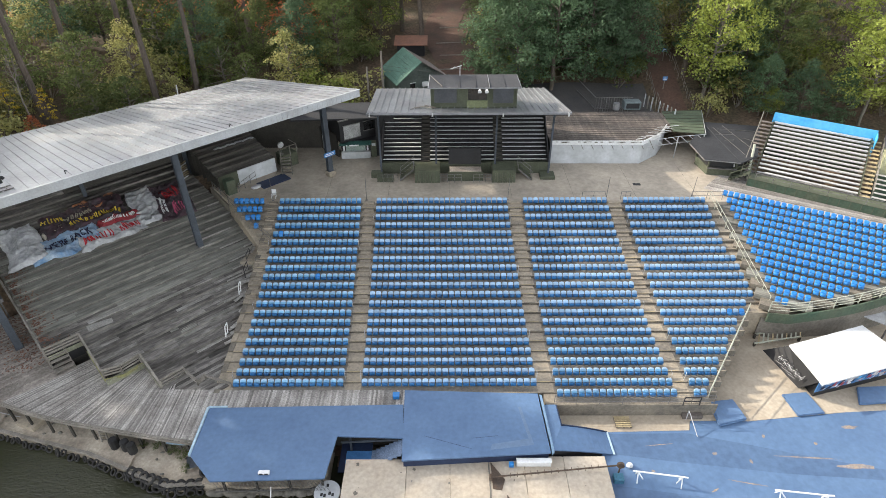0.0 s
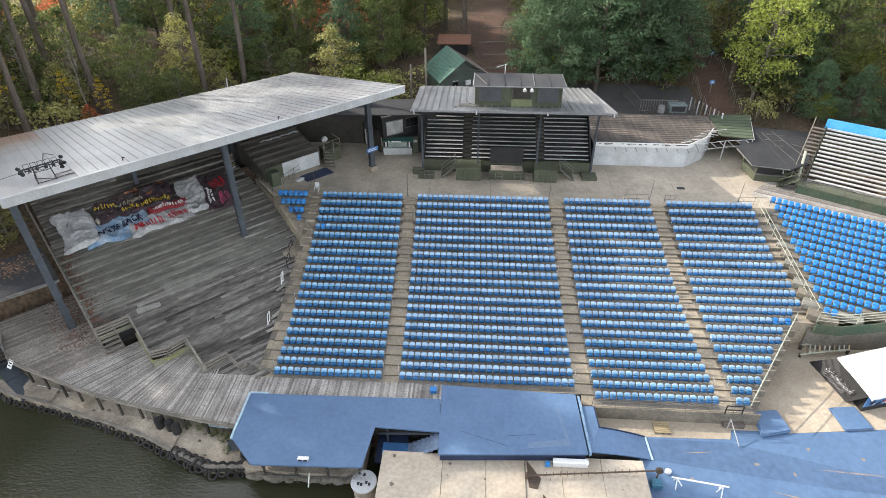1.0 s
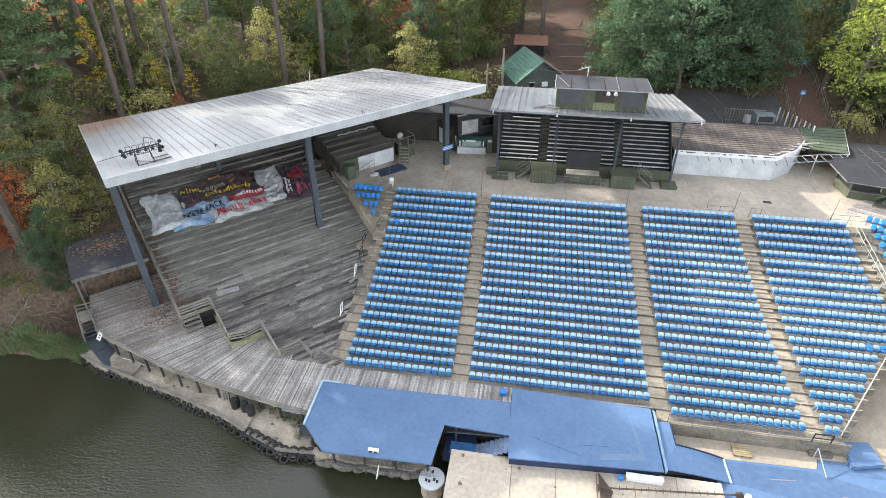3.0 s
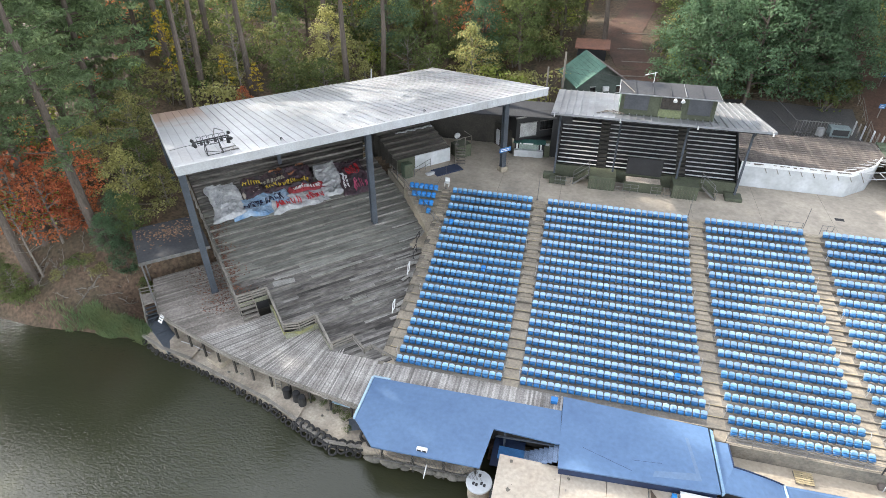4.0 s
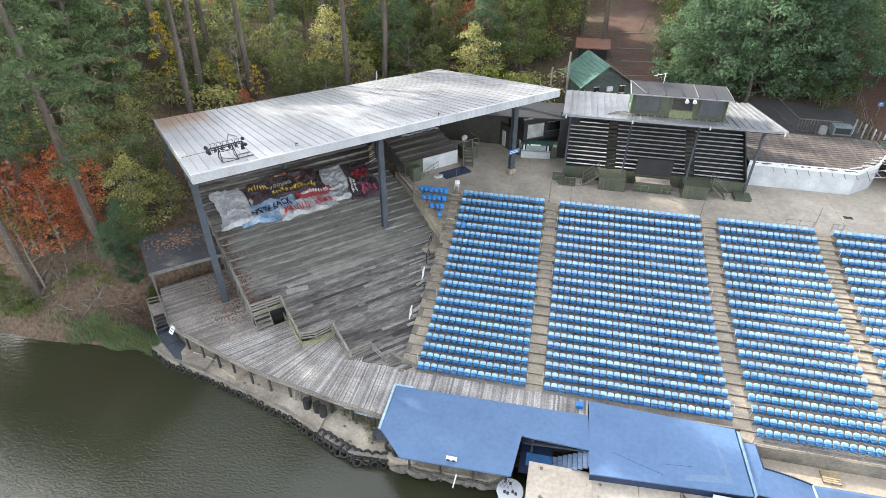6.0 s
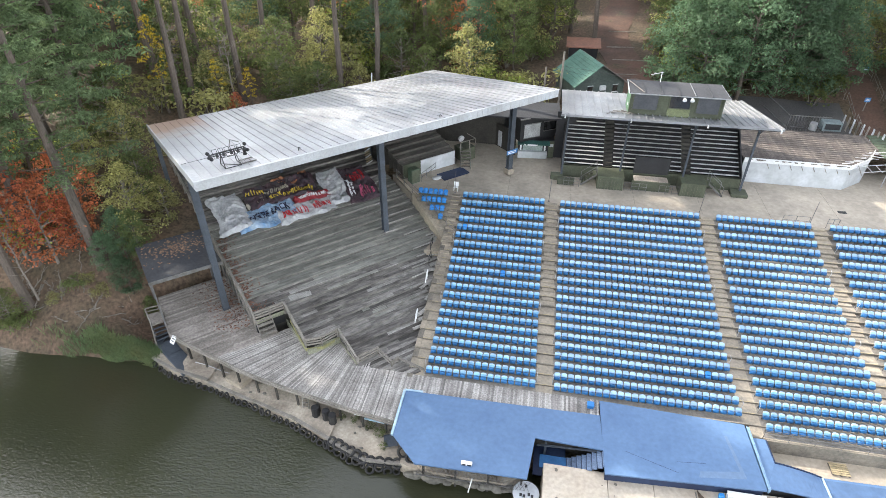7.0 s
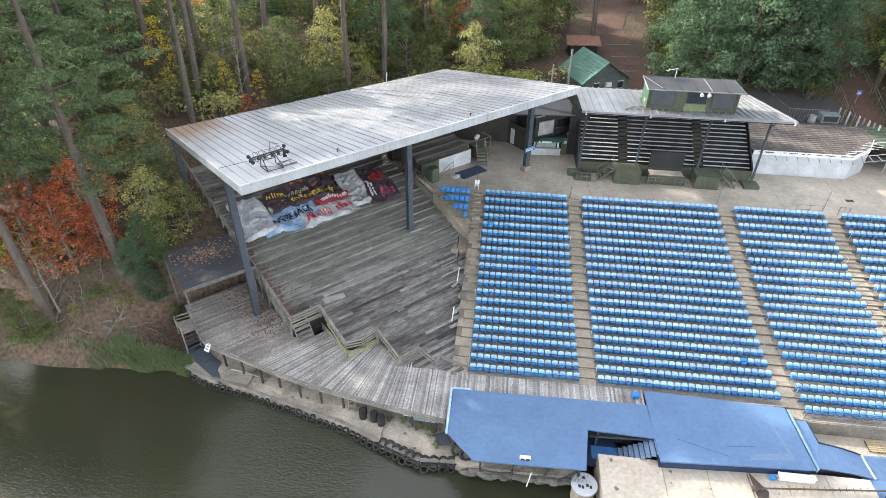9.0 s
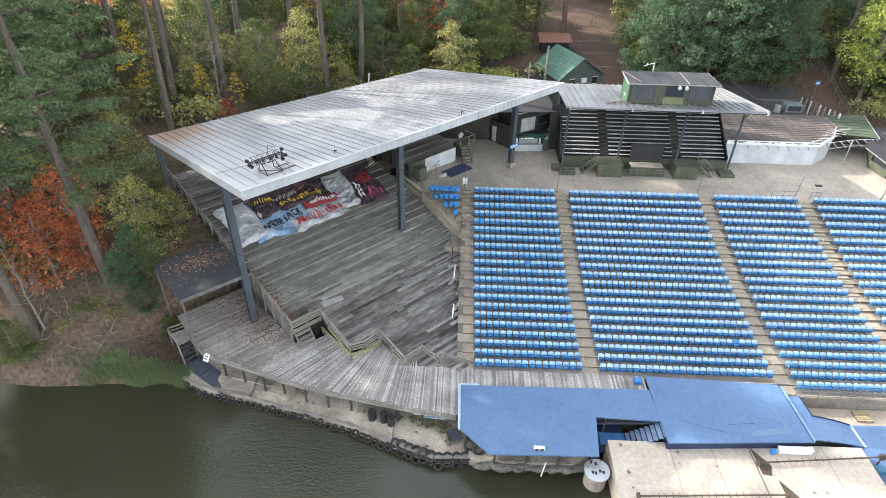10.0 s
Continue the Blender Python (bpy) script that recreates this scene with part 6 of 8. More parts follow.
part("print_side", Geo().prism([(26.62, 29.0), (34.2, 31.12), (34.2, 31.18), (26.62, 29.06)], -0.65, 0.42), SIGNBLUE, tr, "side printed in red, white and blue")
bp = thing("awning_panel", "beige sheet panel standing behind the trailer", "panel")
part("panel", Geo().prism([(33.6, 36.6), (35.6, 34.9), (38.5, 37.5), (36.5, 39.0)], lambda x, y: 0.3, lambda x, y: 0.4), CANVAS, bp)
for x, y in ((34.0, 36.6), (36.5, 38.8), (35.6, 35.2), (38.2, 37.5)):
    part("post", Geo().beam((x, y, STAGE_Z), (x, y, 0.32), 0.1), STEEL, bp)
fold = thing("timber_ladder", "pale timber ladder frame lying beside the trailer", "ladder", (24.6, 34.3, STAGE_Z))
for q in (0.0, 1.1):
    part("side_rail", Geo().beam((0.5 * q, q, 0.35), (4.0 + 0.4 * q, 0.6 + q, 0.55), 0.12, 0.1), PALEPIPE, fold)
for k in range(10):
    part("rung", Geo().beam((0.3 + 0.4 * k, -0.05 + 0.06 * k, 0.38 + 0.02 * k), (0.95 + 0.4 * k, 1.2 + 0.06 * k, 0.38 + 0.02 * k), 0.1, 0.06), PALEPIPE if k % 3 else YELLOWWOOD, fold)
for x, y in ((0.1, 0.1), (4.2, 1.5), (4.0, 0.65), (0.5, 1.0)):
    part("block", Geo().beam((x, y, 0.0), (x, y, 0.4), 0.16), DARKWOOD, fold)

# steel mast sections lying over the dock
def truss(p, q, label):
    f = thing("steel_mast", label, "mast", p, "lying masts")
    d = Vector(q) - Vector(p)
    part("chord", Geo().tube((0, 0, 0), d, 0.055), DARKSTEEL, f)
    n = int(d.length / 0.42)
    up = Vector((0, 0.0, 0.26))
    for k in range(3, n - 2):
        part("rung", Geo().tube(d * (k / n) - Vector((0, 0.16, 0)), d * (k / n) + Vector((0, 0.16, 0.05)), 0.018, n=5), DARKSTEEL, f)
    part("end_plate", Geo().tube(d * 0.0, d * 0.015, 0.22), DARKSTEEL, f)
    return f


DARKSTEEL = mat("rusty_dark_steel", (0.07, 0.055, 0.045), 0.7, (0.12, 0.08, 0.055), 1.5, 12.0, 0.3, metal=0.3)
truss((2.3, 21.8, -0.2), (10.6, 22.65, -0.22), "rust-brown lattice mast lying across the dock")
truss((-5.98, 19.13, -0.3), (3.2, 19.58, -0.2), "rust-brown lattice mast lying across the dock")
for x, y in ((2.32, 22.0), (3.2, 19.7)):
    f = thing("mast_stand", "dark steel stand holding the lying mast", "stand", (x, y, DOCK_Z + 0.01))
    part("upright", Geo().beam((0, -0.2, 0), (0.05, -0.2, 0.5), 0.1), DARKSTEEL, f)
    part("base_sheet", Geo().prism([(0.1, 1.05), (0.95, -0.2), (0.7, -0.95), (0.15, -0.85)], 0.0, 0.035), DARKSTEEL, f, "dark steel plate lying on the dock")
pl = thing("pulley", "dark pulley wheel at the mast's end", "pulley", (10.75, 22.68, STAGE_Z))
part("wheel", Geo().tube((0, -0.08, 0.95), (0.03, 0.08, 0.95), 0.24, n=14), DARKSTEEL, pl)
part("stand", Geo().beam((0, 0, 0), (0, 0, 0.95), 0.08), DARKSTEEL, pl)

# round tank at the dock's corner
tank = thing("round_tank", "round concrete tank with a white lid at the water", "tank", (-7.95, 21.25, 0))
part("drum", Geo().tube((0, 0, -3.0), (0, 0, -1.0), 0.72, 0.72, 24), APRON, tank)
part("lid", Geo().tube((0, 0, -1.0), (0, 0, -0.9), 0.84, 0.82, 28), WHITEWALL, tank)
for k, (x, y) in enumerate(((-0.4, -0.3), (-0.2, -0.35), (0.1, -0.2), (0.3, -0.3), (-0.1, 0.35))):
    part("lettering_bar", box((x, y, -0.9), (x + 0.16, y + 0.22, -0.895)), BLACK, tank)

# tyres along the seawall
def tyre_mesh():
    g, n, m = Geo(), 18, 8
    vs = []
    for i in range(n):
        a = 2 * math.pi * i / n
        for j in range(m):
            b = 2 * math.pi * j / m
            rr = 0.27 + 0.1 * math.cos(b) * (1 if math.cos(b) > 0 else 0.75)
            vs.append((rr * math.cos(a), rr * math.sin(a), 0.11 * math.sin(b)))
    fs = [(i * m + j, ((i + 1) % n) * m + j, ((i + 1) % n) * m + (j + 1) % m, i * m + (j + 1) % m) for i in range(n) for j in range(m)]
    me = g.add(vs, fs).mesh("tyre", RUBBER)
    me.polygons.foreach_set("use_smooth", [True] * len(me.polygons))
    return me


TYRE = tyre_mesh()
def tyre(x, y, z, tilt, turn, s=1.0):
    ob = tagged(new("tyre", TYRE), "old black rubber tyre fixed along the seawall", "tyre", "seawall tyres")
    ob.matrix_world = pose(x, y, z, tilt, 0, turn) @ Matrix.Scale(s, 4)
    return ob


for (x0, y0), (x1, y1) in zip(WALL, WALL[1:]):
    d = math.dist((x0, y0), (x1, y1))
    turn = math.degrees(math.atan2(y1 - y0, x1 - x0))
    k = int(d / 0.5)
    for i in range(k):
        t = (i + 0.5) / k
        tyre(x0 + (x1 - x0) * t, y0 + (y1 - y0) * t - 0.22 + rng.uniform(-0.08, 0.06), -2.02 + rng.uniform(-0.14, 0.14), 55 + rng.uniform(-25, 25), turn + rng.uniform(-30, 30), rng.uniform(0.62, 0.85) if x0 < -27 else rng.uniform(0.72, 0.98))
        if -22 < x0 < -15.5:
            tyre(x0 + (x1 - x0) * t, y0 + (y1 - y0) * t + 0.05, -1.6, 40 + rng.uniform(-18, 18), turn + rng.uniform(-40, 40), rng.uniform(0.95, 1.15))
for x, y in ((-16.2, 22.9), (-15.6, 22.6)):
    tyre(x, y, -1.15, 50, rng.uniform(-20, 20), 1.25)
for x, y in ((-23.15, 24.95), (-22.3, 24.8), (-21.75, 24.55)):
    drum = thing("barrel", "black plastic barrel standing under the boardwalk's edge", "barrel", (x, y, -1.4), "barrels")
    part("drum", Geo().tube((0, 0, 0), (0, 0, 0.82), 0.29), RUBBER, drum)
    part("lid", Geo().tube((0, 0, 0.82), (0, 0, 0.86), 0.25), BLACK, drum)
hose = thing("hose", "pale hose lying along the apron", "hose")
hg = Geo()
hp = [(-34.3 + 0.56 * k, 28.05 - 0.1 * k + 0.05 * math.sin(k * 0.9), -1.3) for k in range(9)]
for p, q in zip(hp, hp[1:]):
    hg.tube(p, q, 0.035, n=6)
part("hose", hg, CANVAS, hose)
for k, (x, m, label) in enumerate(((-20.3, PALEBLUE, "pale blue board thrown under the boardwalk"), (-19.4, WHITE, "white board thrown under the boardwalk"), (-18.6, PALEBLUE, "pale blue board thrown under the boardwalk"))):
    bd = thing("loose_board", label, "board", (x, 25.2 - 0.22 * k, -0.75 - 0.05 * k), "loose boards")
    part("board", Geo().beam((-0.9, 0.12, 0), (0.9, -0.12, 0.12), 0.16, 0.04), m, bd)
    part("leg", Geo().beam((0, 0.1, -0.85), (0, 0.1, 0), 0.08), RAILWOOD, bd)
mt = thing("slate_mat", "dark slate mat on the apron beside the platform", "mat", pose(-17.3, 23.7, -1.25, 0, 0, 20))
part("mat", box((-0.45, -0.5, 0), (0.45, 0.5, 0.05), None, 0.01), POST, mt)
lad = thing("wooden_ladder", "grey wooden ladder from the boardwalk to the apron", "ladder", (-24.3, 25.6, -1.5))
for s in (0, 0.45):
    part("rail", Geo().beam((s, -0.25, 0), (s, 0.0, 1.6), 0.07), RAILWOOD, lad)
for k in range(4):
    part("rung", Geo().beam((0, -0.2 + 0.05 * k, 0.3 + 0.36 * k), (0.45, -0.2 + 0.05 * k, 0.3 + 0.36 * k), 0.06), RAILWOOD, lad)

# ---- covered grandstand with its booth ----
gs = thing("grandstand", "dark covered grandstand with grey bench rows under a galvanised roof", "grandstand")
part("floor_deck", box((-6.9, 53.9, PLAZA_Z), (10.1, 59.9, PLAZA_Z + 1.1)), GREEN, gs)
for k in range(18):
    part("front_board", box((-6.9 + k * 0.945, 53.86, PLAZA_Z), (-6.9 + k * 0.945 + 0.92, 53.9, PLAZA_Z + 1.25)), GREEN, gs)
for k in range(13):
    y, z = 54.3 + k * 0.41, PLAZA_Z + 1.35 + k * 0.275
    for x0, x1 in ((-6.8, -2.95), (-2.0, 4.6), (5.5, 10.0)):
        part("bench", box((x0, y, z), (x1, y + 0.2, z + 0.05), None, 0.01), BENCHDARK, gs)
        part("foot_board", box((x0, y + 0.28, z - 0.22), (x1, y + 0.4, z - 0.17)), DARKWOOD, gs)
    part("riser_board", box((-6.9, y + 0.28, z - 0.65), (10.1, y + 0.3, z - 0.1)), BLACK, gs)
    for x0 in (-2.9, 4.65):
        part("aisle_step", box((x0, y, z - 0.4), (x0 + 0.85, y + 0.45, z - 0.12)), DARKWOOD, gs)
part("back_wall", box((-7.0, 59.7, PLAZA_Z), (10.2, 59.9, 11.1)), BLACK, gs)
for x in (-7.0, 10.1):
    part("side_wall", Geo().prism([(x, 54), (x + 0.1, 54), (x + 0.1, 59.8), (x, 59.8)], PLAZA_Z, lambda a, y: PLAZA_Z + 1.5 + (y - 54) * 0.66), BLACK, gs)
for x in (-6.95, -1.35, 4.6, 10.1):
    part("post", Geo().beam((x, 53.3, PLAZA_Z), (x, 53.3, 11.8), 0.17), POST, gs)
    part("bracket", Geo().beam((x, 53.3, 10.6), (x, 52.0, 11.85), 0.08), POST, gs)
part("footing", box((9.2, 52.4, PLAZA_Z), (10.7, 53.7, PLAZA_Z + 0.35), None, 0.03), GREEN, gs)


def gs_roof(x, y):
    return 12.2 - 0.1 * (y - 51.05)


for k in range(30):
    a, b = -7.7 + 18.9 * k / 30, -7.7 + 18.9 * (k + 1) / 30
    g = Geo()
    for lo, hi, top in ((0, 0.86, 0), (0.86, 1, 0.09)):
        p0, p1 = a + (b - a) * lo, a + (b - a) * hi
        q = lambda x: x if x < 5 else x - (x - 5) * 0.2
        g.prism([(p0, 51.05), (p1, 51.05), (q(p1), 60.2), (q(p0), 60.2)], lambda x, y: gs_roof(x, y) - 0.05, lambda x, y: gs_roof(x, y) + top)
    part("roof_sheet", g, ROOFGREY, gs)
part("gutter", box((-7.75, 50.95, 12.03), (11.25, 51.05, 12.22)), ROOFGREY, gs)
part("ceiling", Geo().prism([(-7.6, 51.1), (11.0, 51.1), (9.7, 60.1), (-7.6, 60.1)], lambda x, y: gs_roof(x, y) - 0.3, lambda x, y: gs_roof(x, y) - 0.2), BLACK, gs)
part("roof_end_trim", Geo().beam((11.2, 51.05, 12.2), (10.0, 60.2, 11.3), 0.1, 0.14), ROOFGREY, gs)
bo = thing("announcer_booth", "olive announcer's booth with dark windows on the grandstand roof", "booth", (0.2, 0, 12.0))
part("body", box((-1.9, 52.7, -0.25), (6.0, 55.3, 2.0)), GREEN, bo)
for x0, x1, lo in ((-1.65, 0.45, 0.55), (1.5, 3.25, 0.85), (3.85, 5.75, 0.5)):
    w = part("window", box((x0, 52.66, lo), (x1, 52.70, 1.9)), GLASS if x0 == 1.5 else SCREEN, bo, "dark screened window")
    part("window_frame", box((x0 - 0.07, 52.62, lo - 0.07), (x0, 52.7, 1.97)).box((x1, 52.62, lo - 0.07), (x1 + 0.07, 52.7, 1.97)), GREEN, w)
    part("window_sill", box((x0, 52.6, lo - 0.07), (x1, 52.7, lo)), GREEN, w)
part("front_panel", box((1.4, 52.62, 0.0), (3.35, 52.66, 0.78)), mat("moss_panel", (0.17, 0.19, 0.10), 0.7), bo)
part("side_panel", box((-1.97, 52.8, 0.0), (-1.9, 55.2, 1.95)), mat("bright_green_paint", (0.07, 0.15, 0.085), 0.6), bo, "brighter green side wall")
part("side_hatch", box((-2.0, 53.6, 0.5), (-1.97, 53.8, 0.75)), WHITE, bo)
part("shelf", box((-2.5, 52.0, -0.1), (6.7, 52.62, 0.05)), GREEN, bo)
part("corner_board", Geo().beam((-1.93, 52.66, 0), (-1.93, 52.66, 2.0), 0.13).beam((6.03, 52.66, 0), (6.03, 52.66, 2.0), 0.13), GREEN, bo)
part("roof", Geo().prism([(-2.2, 52.25), (6.4, 52.25), (6.3, 55.75), (-2.1, 55.75)], lambda x, y: 2.02 + 0.02 * (y - 52), lambda x, y: 2.14 + 0.02 * (y - 52)), SLATE, bo)
for x in (-0.8, 0.7, 2.2, 4.9):
    part("roof_seam", box((x, 52.3, 2.14), (x + 0.04, 55.7, 2.235)), SLATE, bo)
part("roof_edge", Geo().beam((-2.22, 52.22, 2.09), (6.43, 52.22, 2.09), 0.05, 0.09), ROOFGREY, bo)
part("roof_edge", Geo().beam((-2.2, 52.22, 2.1), (-2.1, 55.75, 2.17), 0.06, 0.12), FASCIA, bo)
part("roof_edge", Geo().beam((6.4, 52.22, 2.1), (6.3, 55.75, 2.17), 0.05, 0.09), ROOFGREY, bo)
part("roof_seam", box((3.45, 52.3, 2.14), (3.49, 55.7, 2.25)), ROOFGREY, bo)
part("loose_batten", Geo().beam((-2.1, 55.4, 2.3), (-0.9, 52.4, 2.22), 0.05), RAILWOOD, bo)
for x in (2.75, 3.4):
    fl = thing("flood_light", "round white floodlight under the booth's eaves", "floodlight", (x, 52.2, 13.95), "booth floodlights")
    part("bowl", Geo().tube((0, 0, 0), (0, -0.22, -0.12), 0.09, 0.19, 14), WHITE, fl)
    part("arm", Geo().tube((0, 0, 0), (0, 0.15, 0.1), 0.04), STEEL, fl)
an = thing("tv_antenna", "white antenna on a short pole behind the booth", "antenna", (1.0, 55.5, 14.15))
part("pole", Geo().tube((0, 0, 0), (0, 0, 1.0), 0.03), WHITE, an)
part("element", Geo().tube((-0.9, 0.3, 0.6), (0.15, 0, 1.0), 0.025).tube((-0.7, 0.1, 0.62), (-0.55, 0.4, 0.8), 0.02), WHITE, an)
for x in (-7.4, -1.6, 4.9, 10.9):
    gl = thing("eave_lamp", "small white lamp clamped to the grandstand eave", "lamp", (x, 50.95, 12.1), "eave lamps")
    part("arm", Geo().tube((0, 0.05, 0.1), (0, -0.3, 0.12), 0.03), FASCIA, gl)
    part("head", Geo().tube((0, -0.3, 0.15), (0, -0.33, -0.1), 0.05, 0.08, 8), FASCIA, gl)
for k in range(5):
    sc = thing("scrap_board", "weathered scrap board lying on the grandstand roof", "board", (-3.2 + 0.32 * k, 52.4 + 0.25 * (k % 3), gs_roof(0, 52.4 + 0.25 * (k % 3)) + 0.08 + 0.03 * k), "roof scraps")
    part("board", Geo().beam((-0.5, -0.3 + 0.15 * k, 0), (0.6, 0.35 - 0.2 * k, 0.0), 0.12, 0.03), RAILWOOD if k % 2 else BROWNROOF, sc)

# platforms, board and stairs before the grandstand
for x0, x1 in ((-3.5, -1.0), (4.3, 6.6)):
    pl = thing("stage_box", "olive boarded platform before the grandstand", "platform", (0, 0, PLAZA_Z), "front platforms")
    part("top", box((x0, 51.8, 1.3), (x1, 53.8, 1.38)), GREEN, pl)
    n = 9
    for k in range(n):
        part("board", box((x0 + (x1 - x0) * k / n + 0.01, 51.83, 0), (x0 + (x1 - x0) * (k + 1) / n - 0.01, 51.88, 1.3)), GREEN, pl)
    part("side", box((x0, 51.88, 0), (x0 + 0.06, 53.8, 1.3)), GREEN, pl)
    part("side", box((x1 - 0.06, 51.88, 0), (x1, 53.8, 1.3)), GREEN, pl)
mid = thing("stage_box", "lower olive boarded platform with a pale step", "platform", (0, 0, PLAZA_Z), "front platforms")
part("front", box((-0.2, 52.2, 0), (3.4, 52.3, 1.0)), GREEN, mid)
part("step", box((0.0, 52.3, 0.9), (3.2, 53.4, 1.02)), mat("tan_step", (0.42, 0.36, 0.30), 0.8), mid, "pale tan step board")
scr = thing("black_board", "large plain black board before the benches", "board", (0, 53.35, PLAZA_Z + 1.3))
part("panel", box((-0.1, 0, 0), (3.2, 0.08, 1.75)), BLACK, scr)
for x, s in ((-5.0, 1), (6.9, -1)):
    f = thing("timber_steps", "small dark timber stair up to the grandstand", "steps", (x, 52.3, PLAZA_Z), "grandstand stairs")
    for k in range(5):
        a = s * 0.27 * k
        part("tread", box((min(a, a + s * 0.27), 0, 0.24 * k + 0.2), (max(a, a + s * 0.27), 1.0, 0.24 * k + 0.25)), GREEN, f) if s > 0 else part("tread", box((1.35 + a - 0.27, 0, 0.24 * k + 0.2), (1.35 + a, 1.0, 0.24 * k + 0.25)), GREEN, f)
    x0, x1 = (0, 1.4) if s > 0 else (1.4, 0)
    for y in (0, 1.0):
        part("hand_rail", Geo().beam((x0, y, 1.0), (x1, y, 2.2), 0.05).beam((x0, y, 0), (x0, y, 1.0), 0.05).beam((x1, y, 1.2), (x1, y, 2.2), 0.05).beam((x0, y, 0.05), (x1, y, 1.25), 0.05, 0.16), STEEL, f)
for x0, x1 in ((-6.7, -5.2), (-0.9, 1.2), (2.4, 4.2)):
    pipe_fence("dark low fence before the grandstand", (x0, 51.9, PLAZA_Z), (x1, 51.9, PLAZA_Z), 3, 0.9, (1, 0.6, 0.2), STEEL, group="grandstand fences", r=0.02)
for x, y, w in ((-7.3, 52.0, 1.6), (-8.0, 52.9, 1.2)):
    pb = thing("planter_box", "low olive planter box by the grandstand corner", "planter", (x, y, PLAZA_Z))
    part("body", box((0, 0, 0), (w, 0.7, 0.55), None, 0.02), GREEN, pb)

# kiosk between pavilion and grandstand
ki = thing("ticket_kiosk", "black two-storey kiosk with a green counter and grey windows", "kiosk", pose(-13.0, 56.7, PLAZA_Z, 0, 0, 4))
UP = pose(1.5, 0.2, 0, 0, 0, 29)      # the upper storey stands askew on the lower
part("upper", box((0, 0, 1.95), (4.5, 3.6, 4.4), UP), BLACK, ki)
part("lower", box((1.4, 0.9, 0), (5.2, 4.5, 1.95)), BLACK, ki)
part("roof", box((-3.5, 0.6, 4.4), (5.6, 5.2, 4.54)), SHINGLE, ki)
part("roof_edge", box((-0.12, -0.12, 4.38), (4.7, 0.0, 4.5), UP), STEEL, ki)
for x0, x1, z0, m in ((0.45, 2.35, 2.3, mat("grey_blind", (0.36, 0.36, 0.355), 0.7)), (2.8, 4.25, 2.8, GLASS)):
    w = part("window", box((x0, -0.04, z0), (x1, 0.01, 3.75), UP), m, ki, "grey window panel")
    part("window_frame", box((x0 - 0.07, -0.06, z0 - 0.07), (x1 + 0.07, 0.0, z0), UP).box((x0 - 0.07, -0.06, 3.75), (x1 + 0.07, 0.0, 3.82), UP), STEEL, w)
part("side_wall", box((5.2, 1.0, 0), (7.2, 1.15, 5.2)), BLACK, ki)
part("awning", Geo().prism([(1.3, 0.1), (4.7, 0.1), (4.7, 0.95), (1.3, 0.95)], 1.7, lambda x, y: 1.78 + 0.15 * (y - 0.1)), mat("teal_awning", (0.03, 0.10, 0.085), 0.7), ki)
part("lettering_bar", Geo().box((2.0, 0.07, 1.66), (2.15, 0.09, 1.8)).box((2.35, 0.07, 1.66), (3.4, 0.09, 1.8)), INKWHITE, ki)
part("counter", box((1.4, 0.5, 0), (4.5, 0.9, 0.75)), WHITEWALL, ki)
part("shutter", box((1.9, 0.84, 0.78), (4.0, 0.89, 1.65)), mat("mint_shutter", (0.30, 0.36, 0.33), 0.6), ki)
for x in (1.6, 4.15):
    part("jamb_post", box((x, 0.8, 0.75), (x + 0.16, 0.9, 1.5)), WHITE, ki)
part("door", box((4.6, 0.82, 0), (5.18, 0.89, 1.9)), GREEN, ki)
part("door_notice", box((4.7, 0.8, 1.3), (5.1, 0.815, 1.6)), WHITEWALL, ki)
sg = thing("direction_sign", "small blue sign with white bars on the pavilion post", "sign", PV @ Matrix.Translation((30.3, 3.9, PLAZA_Z + 2.3)))
part("panel", box((-0.75, -0.05, 0), (0.6, 0.0, 0.45)), SIGNBLUE, sg)
for k in range(2):
    part("lettering_bar", box((-0.6, -0.06, 0.1 + 0.16 * k), (0.4, -0.05, 0.17 + 0.16 * k)), INKWHITE, sg)
tagged(new("wall_north", Geo().box((-24.5, 60.2, 3.5), (-13.2, 60.4, 10.2)).mesh("wall_north", DARKWOOD)), "dark boarded wall closing the back of the pavilion", "wall", kind="structure")
chair = thing("plastic_chair", "white plastic chair standing on the plaza", "chair", (-17.0, 48.9, PLAZA_Z))
part("seat", box((-0.23, -0.22, 0.4), (0.23, 0.22, 0.44), None, 0.01), WHITE, chair)
part("backrest", box((-0.23, 0.18, 0.44), (0.23, 0.23, 0.85), None, 0.01), WHITE, chair)
for a in (-0.2, 0.17):
    for b in (-0.2, 0.17):
        part("leg", box((a, b, 0), (a + 0.03, b + 0.03, 0.4)), WHITE, chair)

# ---- concession building: white wall, board roof, shade ----
co = thing("concession_building", "long low building with stained white wall and brown board roof", "building")
WALLLINE = [(10.6, 56.1), (20.2, 56.0), (22.6, 58.0), (24.0, 60.4)]
for (x0, y0), (x1, y1) in zip(WALLLINE, WALLLINE[1:]):
    d = Vector((y0 - y1, x1 - x0)).normalized() * 0.15
    part("wall", Geo().prism([(x0, y0), (x1, y1), (x1 + d.x, y1 + d.y), (x0 + d.x, y0 + d.y)], PLAZA_Z, 6.95), WHITEWALL, co)
    part("wall_band", Geo().beam((x0 - d.x * 0.2, y0 - d.y * 0.2, 6.9), (x1 - d.x * 0.2, y1 - d.y * 0.2, 6.9), 0.08, 0.45), WHITE, co)
